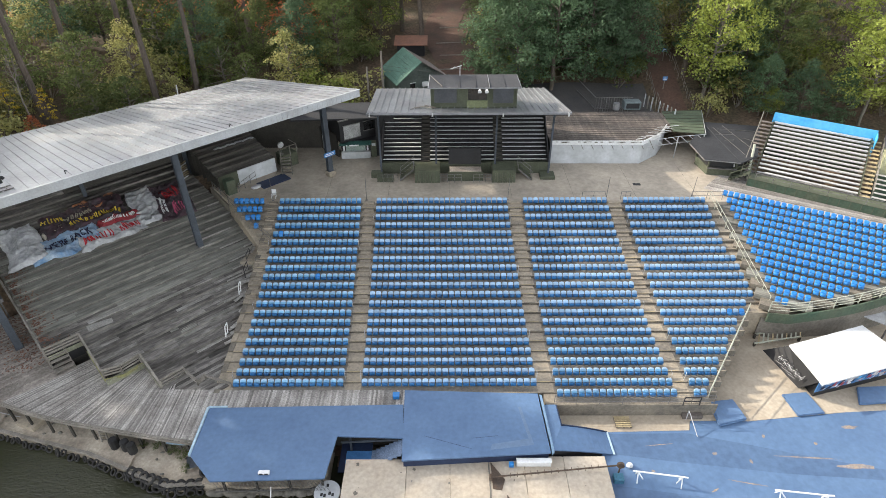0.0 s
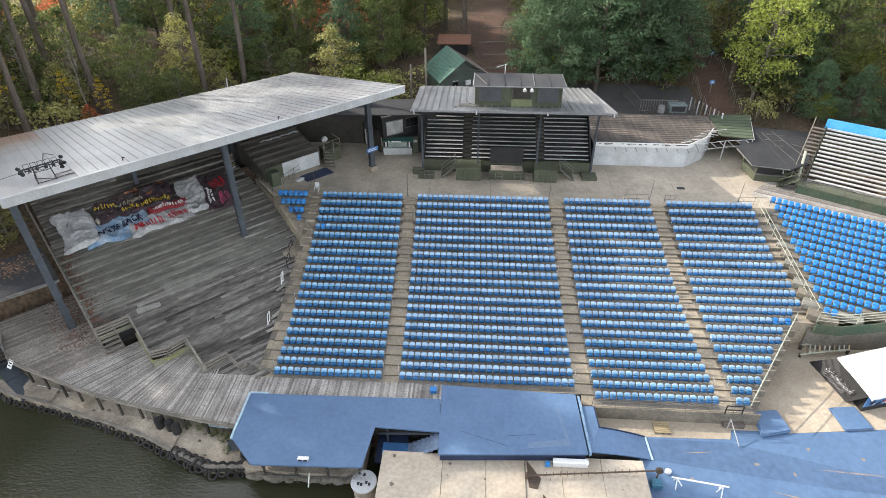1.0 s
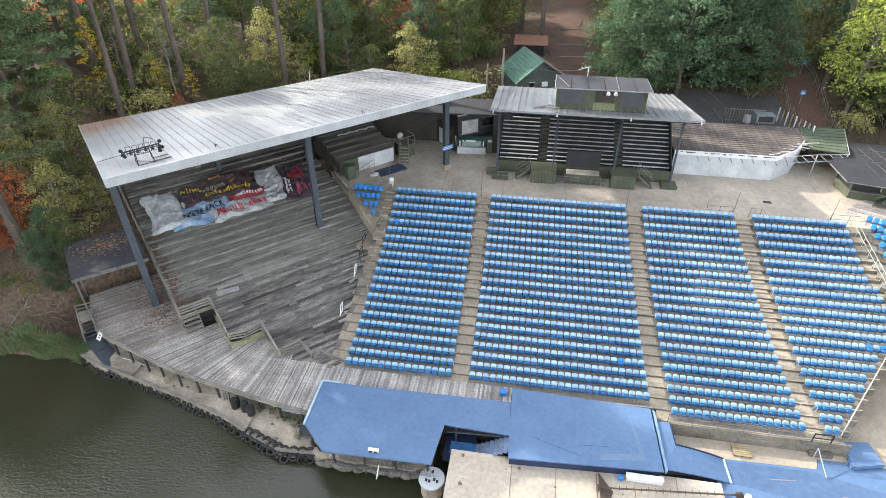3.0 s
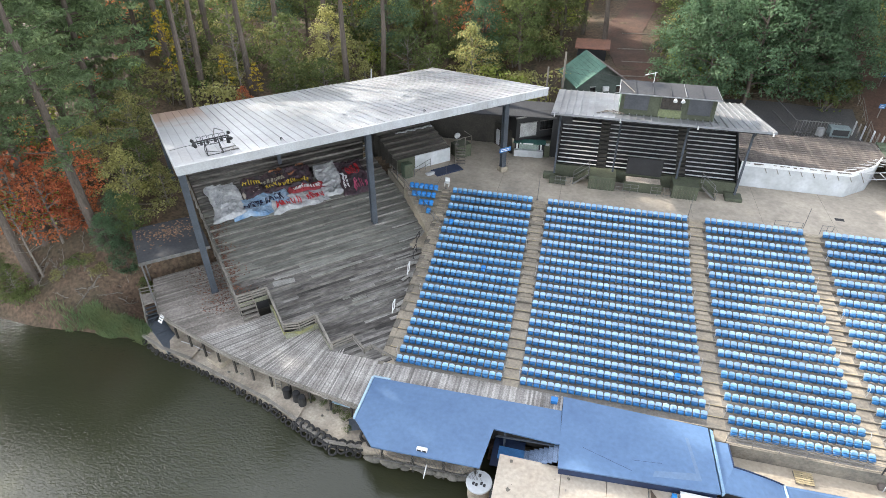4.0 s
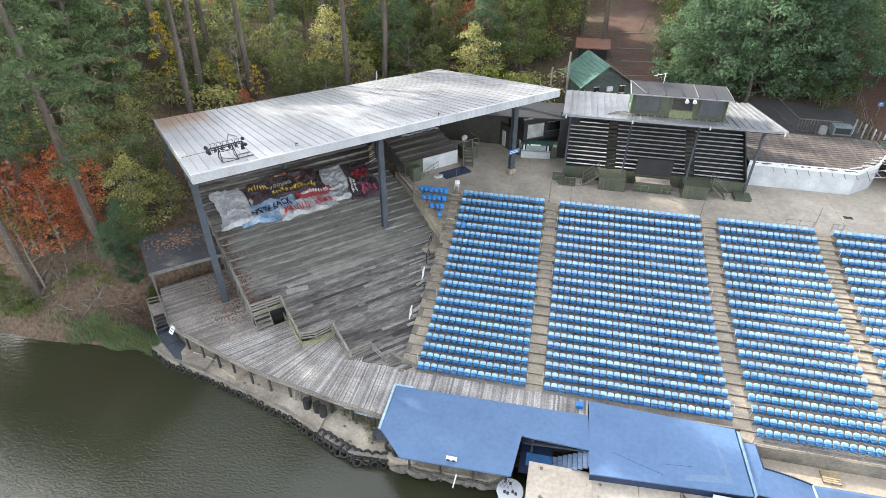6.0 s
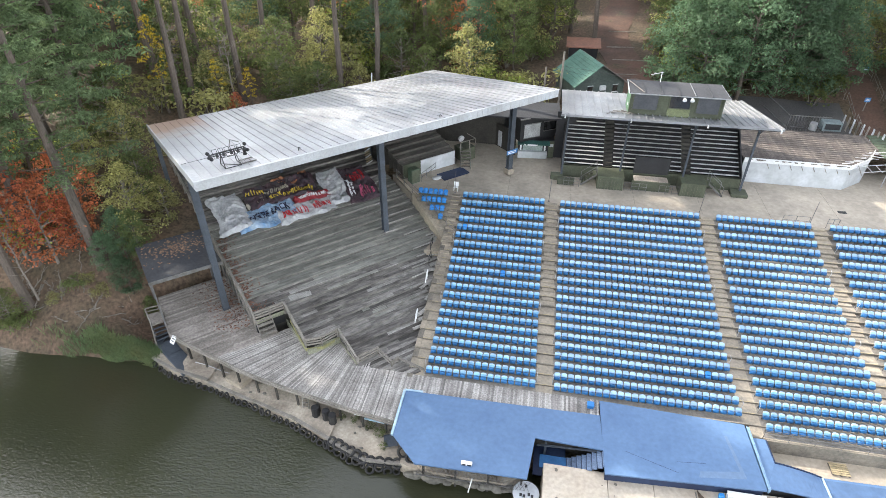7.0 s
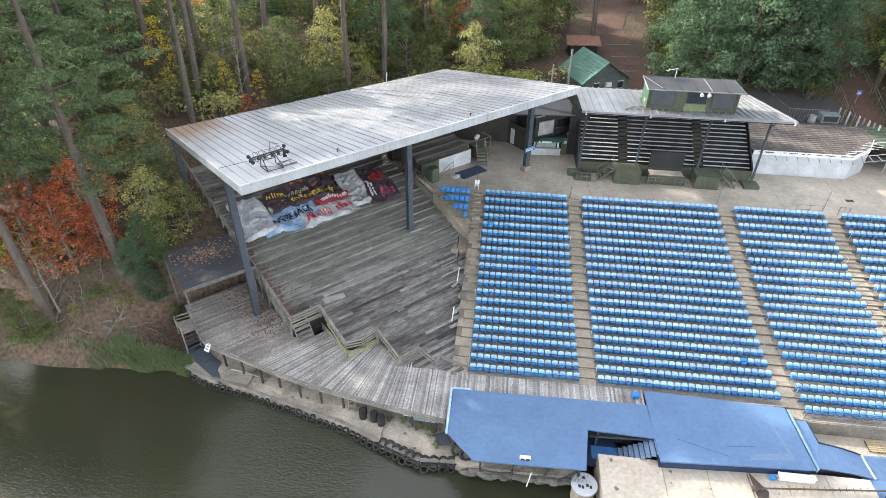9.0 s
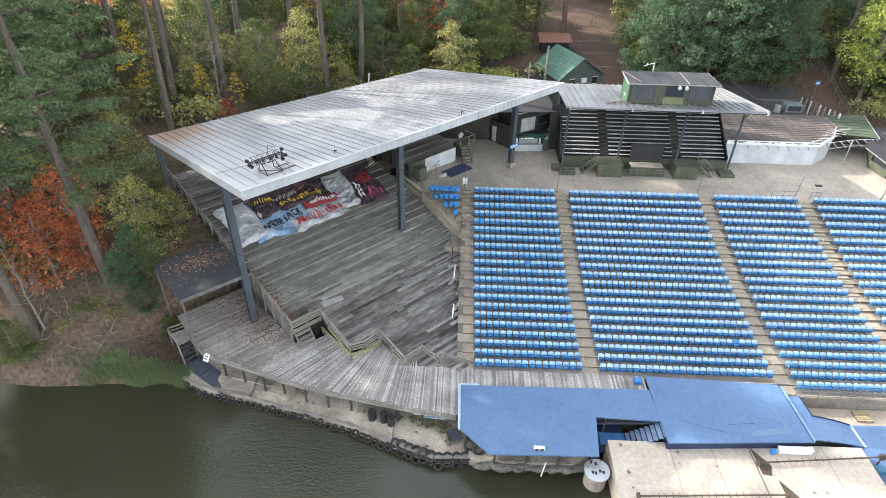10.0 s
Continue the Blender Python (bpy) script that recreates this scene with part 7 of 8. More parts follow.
part("fill", Geo().prism([(10.7, 56.3), (20.1, 56.3), (23.6, 60.4), (24.6, 64.0), (10.7, 64.2)], PLAZA_Z, 6.9), DARKWOOD, co)
k = 0
x = 10.5
while x < 24.3:
    y1 = 64.0
    y0 = 56.0 if x < 20.2 else 56.0 + (x - 20.2) * 1.15
    part("roof_board", box((x, y0 + rng.uniform(-0.25, 0.15), 6.98 + rng.uniform(0, 0.02)), (x + 0.27, y1 + rng.uniform(-0.1, 0.1), 7.04)), BROWNROOF, co)
    x += 0.29
for k in range(16):
    y = 56.5 + k * 0.5
    part("cross_batten", box((10.5, y, 7.06), (min(24.2, 20.2 + (y - 56) * 0.87), y + 0.05, 7.09)), BROWNROOF, co)
for k in range(9):
    x = 12.5 + k * 1.05
    part("prop", Geo().beam((x, 56.2, 7.1), (x + 0.5, 55.9, 6.2), 0.05), RAILWOOD, co)
for k in range(10):
    x = 19.5 + k * 0.45
    y = 56.2 + max(0, x - 20.2) * 1.0
    part("torn_strip", Geo().beam((x, y + rng.uniform(0, 0.8), 7.12), (x + rng.uniform(0.5, 1.6), y - rng.uniform(-0.5, 0.4), 7.15 + rng.uniform(0, 0.3)), rng.uniform(0.04, 0.13), 0.03), FASCIA, co)
sh = thing("shade_canopy", "green mesh shade on a white truss frame", "canopy")
SHQ = [(24.2, 58.6), (24.7, 64.3), (29.4, 64.6), (27.3, 57.9)]
part("mesh", Geo().prism(SHQ, 6.95, 7.0), mat("green_mesh", (0.09, 0.115, 0.075), 0.8, (0.06, 0.08, 0.05), 0.8, 10.0, 0.25), sh)
for k in range(9):
    a = Vector((24.2, 58.6, 7.03)).lerp(Vector((24.7, 64.3, 7.03)), k / 8)
    b = Vector((27.3, 57.9, 7.03)).lerp(Vector((29.4, 64.6, 7.03)), k / 8)
    part("rib", Geo().beam(a, b, 0.05), GREEN, sh)
for za, m in ((7.0, FASCIA), (6.3, FASCIA)):
    part("truss_rail", Geo().tube((20.8, 56.2, za), (24.3, 57.3, za), 0.035).tube((24.3, 57.3, za), (27.4, 57.8, za), 0.035), m, sh)
part("truss_rail", Geo().tube((27.4, 57.8, 7.0), (29.4, 64.6, 7.0), 0.035), FASCIA, sh)
for k in range(7):
    a, b = Vector((20.8 + k * 0.94, 56.2 + k * 0.24, 7.0)), Vector((21.7 + k * 0.94, 56.35 + k * 0.24, 6.3))
    part("truss_web", Geo().tube(a, b, 0.035), FASCIA, sh)
for p in ((24.3, 57.3), (27.3, 57.9), (29.3, 64.4)):
    part("post", Geo().tube((*p, 4.4), (*p, 7.0), 0.06), FASCIA, sh)
# units and screens behind the roof
pen = thing("pallet_fence", "grey timber screen fence round the machines", "fence")
for k in range(9):
    part("slat", Geo().beam((23.9 + 0.25 * k, 68.4 - 0.62 * k, 6.0), (23.9 + 0.25 * k, 68.4 - 0.62 * k, 7.6), 0.3, 0.05), RAILWOOD if k % 2 else WHITEWALL, pen)
for k in range(14):
    part("slat", Geo().beam((17.5 + 0.3 * k, 66.4, 6.2), (17.5 + 0.3 * k, 66.4, 8.0), 0.1, 0.04), STEEL, pen)
part("rail", Geo().beam((17.4, 66.4, 7.9), (21.7, 66.4, 7.9), 0.08).beam((17.4, 66.4, 6.6), (21.7, 66.4, 6.6), 0.08).beam((17.4, 66.4, 7.9), (16.2, 71.5, 8.4), 0.08).beam((17.4, 66.4, 6.6), (16.2, 71.5, 7.0), 0.08), STEEL, pen)
ac = thing("air_conditioner", "grey-green rooftop air-handling unit", "machine", (20.5, 65.0, 6.9))
part("case", box((0, 0, 0), (1.9, 1.2, 0.95), None, 0.04), mat("unit_paint", (0.15, 0.185, 0.19), 0.6), ac)
part("duct", Geo().tube((-0.9, 0.2, 0.0), (-0.9, 0.2, 0.8), 0.4, 0.36, 14), ROOFGREY, ac)
part("grille", box((0.2, -0.03, 0.2), (1.7, 0.0, 0.8)), BLACK, ac)

# dark-roofed snack bar at the corner
sb = thing("snack_bar", "low building with a black shingle roof and a dark serving hatch", "building")
RO = [(25.3, 56.45), (28.3, 61.5), (34.4, 60.3), (31.2, 53.6), (28.95, 52.2), (25.6, 52.95)]
SB = [(26.1, 56.0), (28.7, 61.0), (33.6, 60.0), (30.6, 54.0), (29.0, 53.0), (26.4, 53.45)]
part("roof", Geo().prism(RO, lambda x, y: 6.25 + 0.05 * (y - 52), lambda x, y: 6.42 + 0.05 * (y - 52)), SHINGLE, sb)
part("wall", Geo().prism(SB, PLAZA_Z, 5.35), GREEN, sb)
# inset black block stands for the dark inside the open hatch
part("hatch", Geo().prism([(x + (29.5 - x) * 0.03, y + (56.5 - y) * 0.03) for x, y in SB], 5.35, 6.25), BLACK, sb, "black inset for the dark of the serving hatch")
for x, y in SB:
    part("corner_post", Geo().beam((x, y, 5.35), (x, y, 6.3), 0.14), GREEN, sb)
part("counter", Geo().prism([(26.2, 53.2), (29.05, 52.75), (29.1, 53.05), (26.3, 53.5)], 5.3, 5.4), STEEL, sb)
part("torn_trim", Geo().beam((26.5, 53.3, 6.2), (28.7, 52.95, 6.15), 0.05, 0.1).beam((28.7, 52.95, 6.15), (28.75, 52.9, 5.6), 0.05, 0.1), FASCIA, sb, "loose pale trim hanging at the hatch")
part("gutter", Geo().tube((25.3, 56.45, 6.55), (25.6, 52.95, 6.38), 0.06).tube((25.6, 52.95, 6.38), (28.95, 52.2, 6.36), 0.06), STEEL, sb)
part("hip_cap", Geo().beam((28.3, 61.4, 6.92), (28.95, 52.3, 6.46), 0.1, 0.05), SLATE, sb)
for k, (x0, y0, x1, y1) in enumerate(((29.0, 60.0, 30.0, 53.8), (30.2, 60.4, 31.3, 54.6), (28.7, 58.4, 30.6, 58.2), (29.3, 59.6, 33.2, 59.0), (29.2, 57.0, 30.1, 57.0), (31.2, 57.4, 32.4, 56.6))):
    part("roof_batten", Geo().beam((x0, y0, 6.45 + 0.05 * (y0 - 52)), (x1, y1, 6.45 + 0.05 * (y1 - 52)), 0.05, 0.04), STEEL, sb)
part("leaning_pole", Geo().tube((30.2, 52.5, PLAZA_Z), (30.75, 54.0, 7.6), 0.13), PALEPIPE, sb)

# ---- aluminium bleachers above the angled seats ----
bl = thing("bleacher", "aluminium bench bleachers with a sky-blue top screen on a green base", "bleacher", RB)
P0 = PLAZA_Z
part("base_wall", box((-0.3, -1.2, P0), (13.0, 0.1, P0 + 0.8)), GREENWALL, bl)
part("front_walk", box((-0.35, -1.25, P0 + 0.8), (13.05, 0.1, P0 + 0.85)), GREEN, bl)
for k in range(14):
    part("base_batten", box((0.4 + 0.9 * k, -1.23, P0 + 0.02), (0.46 + 0.9 * k, -1.2, P0 + 0.78)), GREEN, bl)
for k in range(14):
    v, z = 0.25 + k * 0.56, P0 + 1.05 + k * 0.2
    part("bench", box((0.2 if k else 0.9, v, z), (8.9, v + 0.26, z + 0.05), None, 0.01), BENCH, bl)
    part("foot_board", box((0.2, v + 0.28, z - 0.2), (8.9, v + 0.54, z - 0.16)), BENCHDARK, bl)
    part("stair_tread", box((-1.1, v, z - 0.2), (0.12, v + 0.4, z - 0.15)), RAILWOOD if k == 4 else BROWNROOF, bl)
    part("stair_tread", box((9.0, v, z - 0.2), (9.9, v + 0.4, z - 0.15)), YELLOWWOOD, bl)
part("side_frame", Geo().beam((0.05, 0.2, P0 + 0.85), (0.05, 8.0, P0 + 3.6), 0.08, 0.3).beam((9.0, 0.2, P0 + 0.85), (9.0, 8.0, P0 + 3.6), 0.08, 0.3), GREEN, bl)
for s in (-1.15, 9.95):
    part("stair_rail", Geo().beam((s, 0.2, P0 + 1.75), (s, 8.0, P0 + 4.5), 0.06).beam((s, 0.2, P0 + 1.35), (s, 8.0, P0 + 4.1), 0.05), RAILWOOD, bl)
    for k in range(6):
        part("stair_post", Geo().beam((s, 0.3 + 1.5 * k, P0), (s, 0.3 + 1.5 * k, P0 + 1.8 + 0.52 * k), 0.07), RAILWOOD, bl)
part("top_screen", box((-0.1, 8.15, P0 + 3.45), (9.25, 8.22, P0 + 4.5)), BRIGHTBLUE, bl, "sky-blue cloth screen")
part("end_screen", box((9.25, 6.6, P0 + 2.4), (9.3, 8.2, P0 + 4.3)), BRIGHTBLUE, bl)
part("back_frame", Geo().box((0, 8.05, P0 - 0.5), (9.1, 8.15, P0 + 3.5)), GREEN, bl)
part("front_rail", Geo().tube((0.2, -1.2, P0 + 1.5), (12.9, -1.2, P0 + 1.5), 0.03).tube((0.2, -1.2, P0 + 1.2), (12.9, -1.2, P0 + 1.2), 0.02), STEEL, bl)
for k in range(9):
    part("rail_post", Geo().tube((0.3 + 1.55 * k, -1.2, P0 + 0.8), (0.3 + 1.55 * k, -1.2, P0 + 1.5), 0.03), STEEL, bl)
f = thing("timber_steps", "olive steps up to the bleachers", "steps", RB @ Matrix.Translation((-2.0, -1.2, PLAZA_Z)))
for k in range(6):
    part("tread", box((0.28 * k, 0, 0.2 * k + 0.15), (0.28 * k + 0.3, 1.1, 0.2 * k + 0.2)), GREEN, f)
for y in (0, 1.1):
    part("hand_rail", Geo().beam((0, y, 0.9), (1.7, y, 2.1), 0.06).beam((0, y, 0), (0, y, 0.9), 0.06).beam((1.7, y, 0), (1.7, y, 2.1), 0.06), GREEN, f)
lb = thing("bleacher", "lower white bench section beside the bleachers", "bleacher", RB @ Matrix.Translation((10.0, 0.2, PLAZA_Z)))
for k in range(6):
    part("bench", box((0, 0.6 * k, 1.0 + 0.2 * k), (6, 0.6 * k + 0.28, 1.05 + 0.2 * k)), BENCH, lb)
    part("support", box((0, 0.6 * k + 0.1, 0), (6, 0.6 * k + 0.18, 1.0 + 0.2 * k)), GREENWALL, lb)
ob = thing("bleacher_booth", "pale green booth with a dark roof behind the bleachers", "booth", RB @ Matrix.Translation((10.2, 4.6, PLAZA_Z)))
part("body", box((0, 0, 0), (5, 3, 4.2)), mat("pale_green_wall", (0.42, 0.42, 0.27), 0.7), ob)
part("roof", box((-0.3, -0.3, 4.2), (5.3, 3.3, 4.35)), SHINGLE, ob)

# ---- green hut and small shed in the woods ----
hz = height(-5, 70)
hut = thing("hut", "small grey-green hut with a steep green shingle roof", "hut", pose(-4.25, 71.3, -0.1, 0, 0, 23) @ Matrix.Translation((4.85, -71.3, 0)))
HL, HR, HF, HB = -8.3, -1.4, 68.0, 74.6
part("wall", Geo().prism([(HL + 0.4, HF + 0.5), (HR - 0.4, HF + 0.5), (HR - 0.4, HB - 0.3), (HL + 0.4, HB - 0.3)], hz - 2.1, 9.6), SIDING, hut)
apex = (HL + HR) / 2 - 0.2
part("gable", Geo().add([(HL + 0.4, HF + 0.5, 9.6), (HR - 0.4, HF + 0.5, 9.6), (apex, HF + 0.5, 11.6), (HL + 0.4, HB - 0.3, 9.6), (HR - 0.4, HB - 0.3, 9.6), (apex, HB - 0.3, 11.6)], [(0, 1, 2), (5, 4, 3), (0, 2, 5, 3), (1, 4, 5, 2)]), SIDING, hut)
for a, m, nm in ((HL, GREENROOF, "roof"), (HR, BROWNROOF, "roof")):
    n = 9
    for k in range(n):
        t0, t1 = k / n, (k + 1.12) / n
        x0, z0 = a + (apex - a) * t0, 9.35 + 2.4 * t0
        x1, z1 = a + (apex - a) * min(1, t1), 9.35 + 2.4 * min(1, t1)
        part("shingle_course", Geo().add([(x0, HF, z0 + 0.04), (x1, HF, z1), (x1, HB, z1), (x0, HB, z0 + 0.04), (x0, HF, z0 - 0.08), (x1, HF, z1 - 0.1), (x1, HB, z1 - 0.1), (x0, HB, z0 - 0.08)],
                                         [(0, 1, 2, 3), (4, 7, 6, 5), (0, 4, 5, 1), (2, 6, 7, 3), (0, 3, 7, 4), (1, 5, 6, 2)]), m, hut)
for x in (-6.4, -3.2):
    w = part("window", box((x, HF + 0.44, 8.4), (x + 0.6, HF + 0.52, 9.2)), GLASS, hut)
    part("window_frame", box((x - 0.06, HF + 0.42, 8.34), (x + 0.66, HF + 0.46, 8.4)), WHITE, w)
    part("window_frame", box((x - 0.06, HF + 0.42, 9.2), (x + 0.66, HF + 0.46, 9.26)), WHITE, w)
part("window_unit", box((-4.9, HF + 0.2, 8.7), (-4.2, HF + 0.5, 9.2)), WHITE, hut, "white air conditioner in the gable wall")
sh2 = thing("shed", "small dark shed with a rust-red roof", "shed")
part("body", box((-6.9, 80, 7.2), (-3.2, 82.5, 10.35)), BLACK, sh2)
part("roof", Geo().prism([(-7.3, 79.5), (-2.8, 79.5), (-2.8, 83), (-7.3, 83)], lambda x, y: 10.3 + 0.1 * (y - 79.5), lambda x, y: 10.45 + 0.1 * (y - 79.5)), REDROOF, sh2)
po = thing("utility_pole", "tall weathered wooden utility pole beside the hut", "pole", (-7.75, 67.2, 6.0))
part("shaft", Geo().tube((0, 0, -0.5), (0, 0, 7.2), 0.15, 0.11, 10), BARKPALE, po)
part("cable", Geo().tube((0, 0, 5.6), (9.4, -12.2, 8.2), 0.015, n=5).tube((0, 0, 5.2), (6.4, 1.6, 3.4), 0.015, n=5), BLACK, po)
po2 = thing("utility_pole", "short grey wooden pole beside the hut", "pole", (-9.6, 67.8, 6.0))
part("shaft", Geo().tube((0, 0, -0.5), (0, 0, 5.2), 0.13, 0.1, 10), BARKPALE, po2)
# pale logs added across the track, standing for stripes of sun on it
for x, y, n in ((0.6, 76.5, 4.4), (1.0, 80.5, 4.2), (0.2, 85.0, 3.8), (0.8, 90.5, 4.0)):
    lg = thing("path_log", "half-sunk pale log added for a sun stripe on the dirt track", "log", (x, y, height(x, y) + 0.07), "path logs")
    part("log", Geo().tube((-n / 2, -0.2, 0), (n / 2, 0.25, 0.0), 0.12, 0.1, 8), BARKPALE, lg)
for x, y, h in ((27.2, 72, 1.7), (28.6, 78, 1.7), (25.5, 84, 1.6)):
    sgn = thing("trail_sign", "small blue sign on a post beside the footpath", "sign", (x, y, height(x, y)), "trail signs")
    part("post", Geo().beam((0, 0, -0.3), (0, 0, h), 0.08), RAILWOOD, sgn)
    part("panel", box((-0.3, -0.06, h - 0.5), (0.3, -0.02, h)), SIGNBLUE, sgn)
    part("lettering_bar", box((-0.2, -0.07, h - 0.38), (0.2, -0.06, h - 0.31)).box((-0.14, -0.07, h - 0.22), (0.14, -0.06, h - 0.15)), INKWHITE, sgn)
for x in (25.6, 29.6):
    for k in range(5):
        y0, y1 = 66 + 4 * k, 70 + 4 * k
        pipe_fence("grey timber rail along the footpath", (x, y0, height(x, y0)), (x + 0.3, y1, height(x + 0.3, y1)), 2, 1.0, (1, 0.55), RAILWOOD, group="footpath rails")

# ---- woods ----
tr_rng = np.random.RandomState(11)


def leaves_mesh(name, centres, radii, count, size, material, flat=0.75, droop=0.0, wide=0.55):
    """Many small leaf cards in clumps: four-cornered, bent along the middle."""
    vs, fs = [], []
    for (c, r) in zip(centres, radii):
        n = int(count * (r / 1.5) ** 1.6) + 8
        d = tr_rng.normal(size=(n, 3))
        d /= np.linalg.norm(d, axis=1)[:, None]
        d[:, 2] = np.where(d[:, 2] < -0.25, -d[:, 2], d[:, 2])
        rad = r * tr_rng.uniform(0.45, 1.08, n) ** 0.7
        p = np.array(c) + d * rad[:, None] * np.array([1, 1, flat])
        s = size * tr_rng.uniform(0.6, 1.3, n)
        nrm = d + tr_rng.normal(size=(n, 3)) * 0.55 + np.array([0, 0, 0.35 - droop])
        nrm /= np.linalg.norm(nrm, axis=1)[:, None]
        t = np.cross(nrm, tr_rng.normal(size=(n, 3)))
        t /= np.linalg.norm(t, axis=1)[:, None]
        b = np.cross(nrm, t)
        k = len(vs)
        q = np.stack([p - t * s[:, None], p - b * (s * wide)[:, None] + nrm * (s * 0.12)[:, None], p + t * s[:, None], p + b * (s * wide)[:, None] + nrm * (s * 0.12)[:, None]], 1).reshape(-1, 3)
        vs += q.tolist()
        fs += [(k + 4 * i, k + 4 * i + 1, k + 4 * i + 2, k + 4 * i + 3) for i in range(n)]
    me = bpy.data.meshes.new(name)
    me.from_pydata(vs, [], fs)
    me.materials.append(material)
    return me


def limb(g, a, b, r0, r1, bend=0.3, n=6, segs=4):
    a, b = Vector(a), Vector(b)
    prev = a
    for k in range(1, segs + 1):
        t = k / segs
        off = Vector(tr_rng.normal(size=3)) * bend * (0 if k == segs else 1) * 0.3
        p = a.lerp(b, t) + off
        g.tube(prev, p, r0 + (r1 - r0) * (k - 1) / segs, r0 + (r1 - r0) * t, n)
        prev = p


def broadleaf(h, spread, base, clumps, material, bark, count=70, size=0.26, lean=0.0):
    """Trunk and limbs, and the clumps of leaves at the limbs' ends."""
    g = Geo()
    top = Vector((lean * h, 0, h * 0.86))
    limb(g, (0, 0, -1.0), top, 0.018 * h, 0.05, 0.35, 8, 6)
    cs, rs = [], []
    for k in range(clumps):
        t = (k + 0.5) / clumps
        z = h * (base + (1 - base) * t)
        prof = math.sin(math.pi * min(1, 0.18 + 0.86 * t)) ** 0.7
        a = k * 2.4 + tr_rng.uniform(-0.5, 0.5)
        rad = spread * prof * tr_rng.uniform(0.35, 1.0)
        c = (rad * math.cos(a) + lean * z, rad * math.sin(a), z + tr_rng.uniform(-0.6, 0.6))
        if k % 2 == 0:
            limb(g, (lean * z * 0.9, 0, z * 0.82), c, 0.07, 0.02, 0.3, 5, 3)
        cs.append(c)
        rs.append(tr_rng.uniform(0.9, 1.75) * spread / 5.0)
    return g.mesh("trunk", bark), leaves_mesh("crown", cs, rs, count, size, material)


def pine(h, base, material, bark, tiers=12, reach=3.6, lean=0.03, count=42, size=0.3, puff=1.0):
    g = Geo()
    limb(g, (0, 0, -1.0), (lean * h, 0, h), 0.015 * h, 0.04, 0.2, 8, 6)
    cs, rs = [], []
    for k in range(tiers):
        t = k / tiers
        z = h * (base + (1 - base) * t)
        for j in range(4):
            a = k * 1.9 + j * 1.57 + tr_rng.uniform(-0.4, 0.4)
            out = reach * (1 - 0.75 * t) * tr_rng.uniform(0.6, 1.1)
            e = (out * math.cos(a) + lean * z, out * math.sin(a), z + 0.15 * out)
            limb(g, (lean * z, 0, z), e, 0.06, 0.015, 0.1, 4, 2)
            for q in (0.5, 0.8, 1.05):
                cs.append((lean * z + (e[0] - lean * z) * q, e[1] * q, z + (e[2] - z) * q + 0.1))
                rs.append(tr_rng.uniform(0.55, 1.0) * (1.1 - 0.4 * t) * puff)
    return g.mesh("trunk", bark), leaves_mesh("crown", cs, rs, count, size, material, 0.4, 0.1, 0.28)


def bare(h):
    g = Geo()
    limb(g, (0, 0, -1), (0.06 * h, 0, h), 0.013 * h, 0.03, 0.3, 7, 6)
    for k in range(16):
        t = 0.35 + 0.6 * k / 16
        a = k * 2.4
        p = Vector((0.06 * h * t, 0, h * t))
        e = p + Vector((math.cos(a) * 2.2 * (1.2 - t), math.sin(a) * 2.2 * (1.2 - t), 1.3))
        limb(g, p, e, 0.05, 0.012, 0.3, 4, 3)
        for s in (-1, 1):
            limb(g, p.lerp(e, 0.6), e + Vector((s * 0.6, 0.4, 0.6)), 0.02, 0.008, 0.2, 4, 2)
    return g.mesh("trunk", BARKPALE)


def tree_kind(label, trunk, crown):
    t = thing("tree", label, "tree", (0, 0, -60), "woodland trees")
    part("trunk", trunk, None, t)
    if crown:
        part("crown", crown, None, t)
    return t


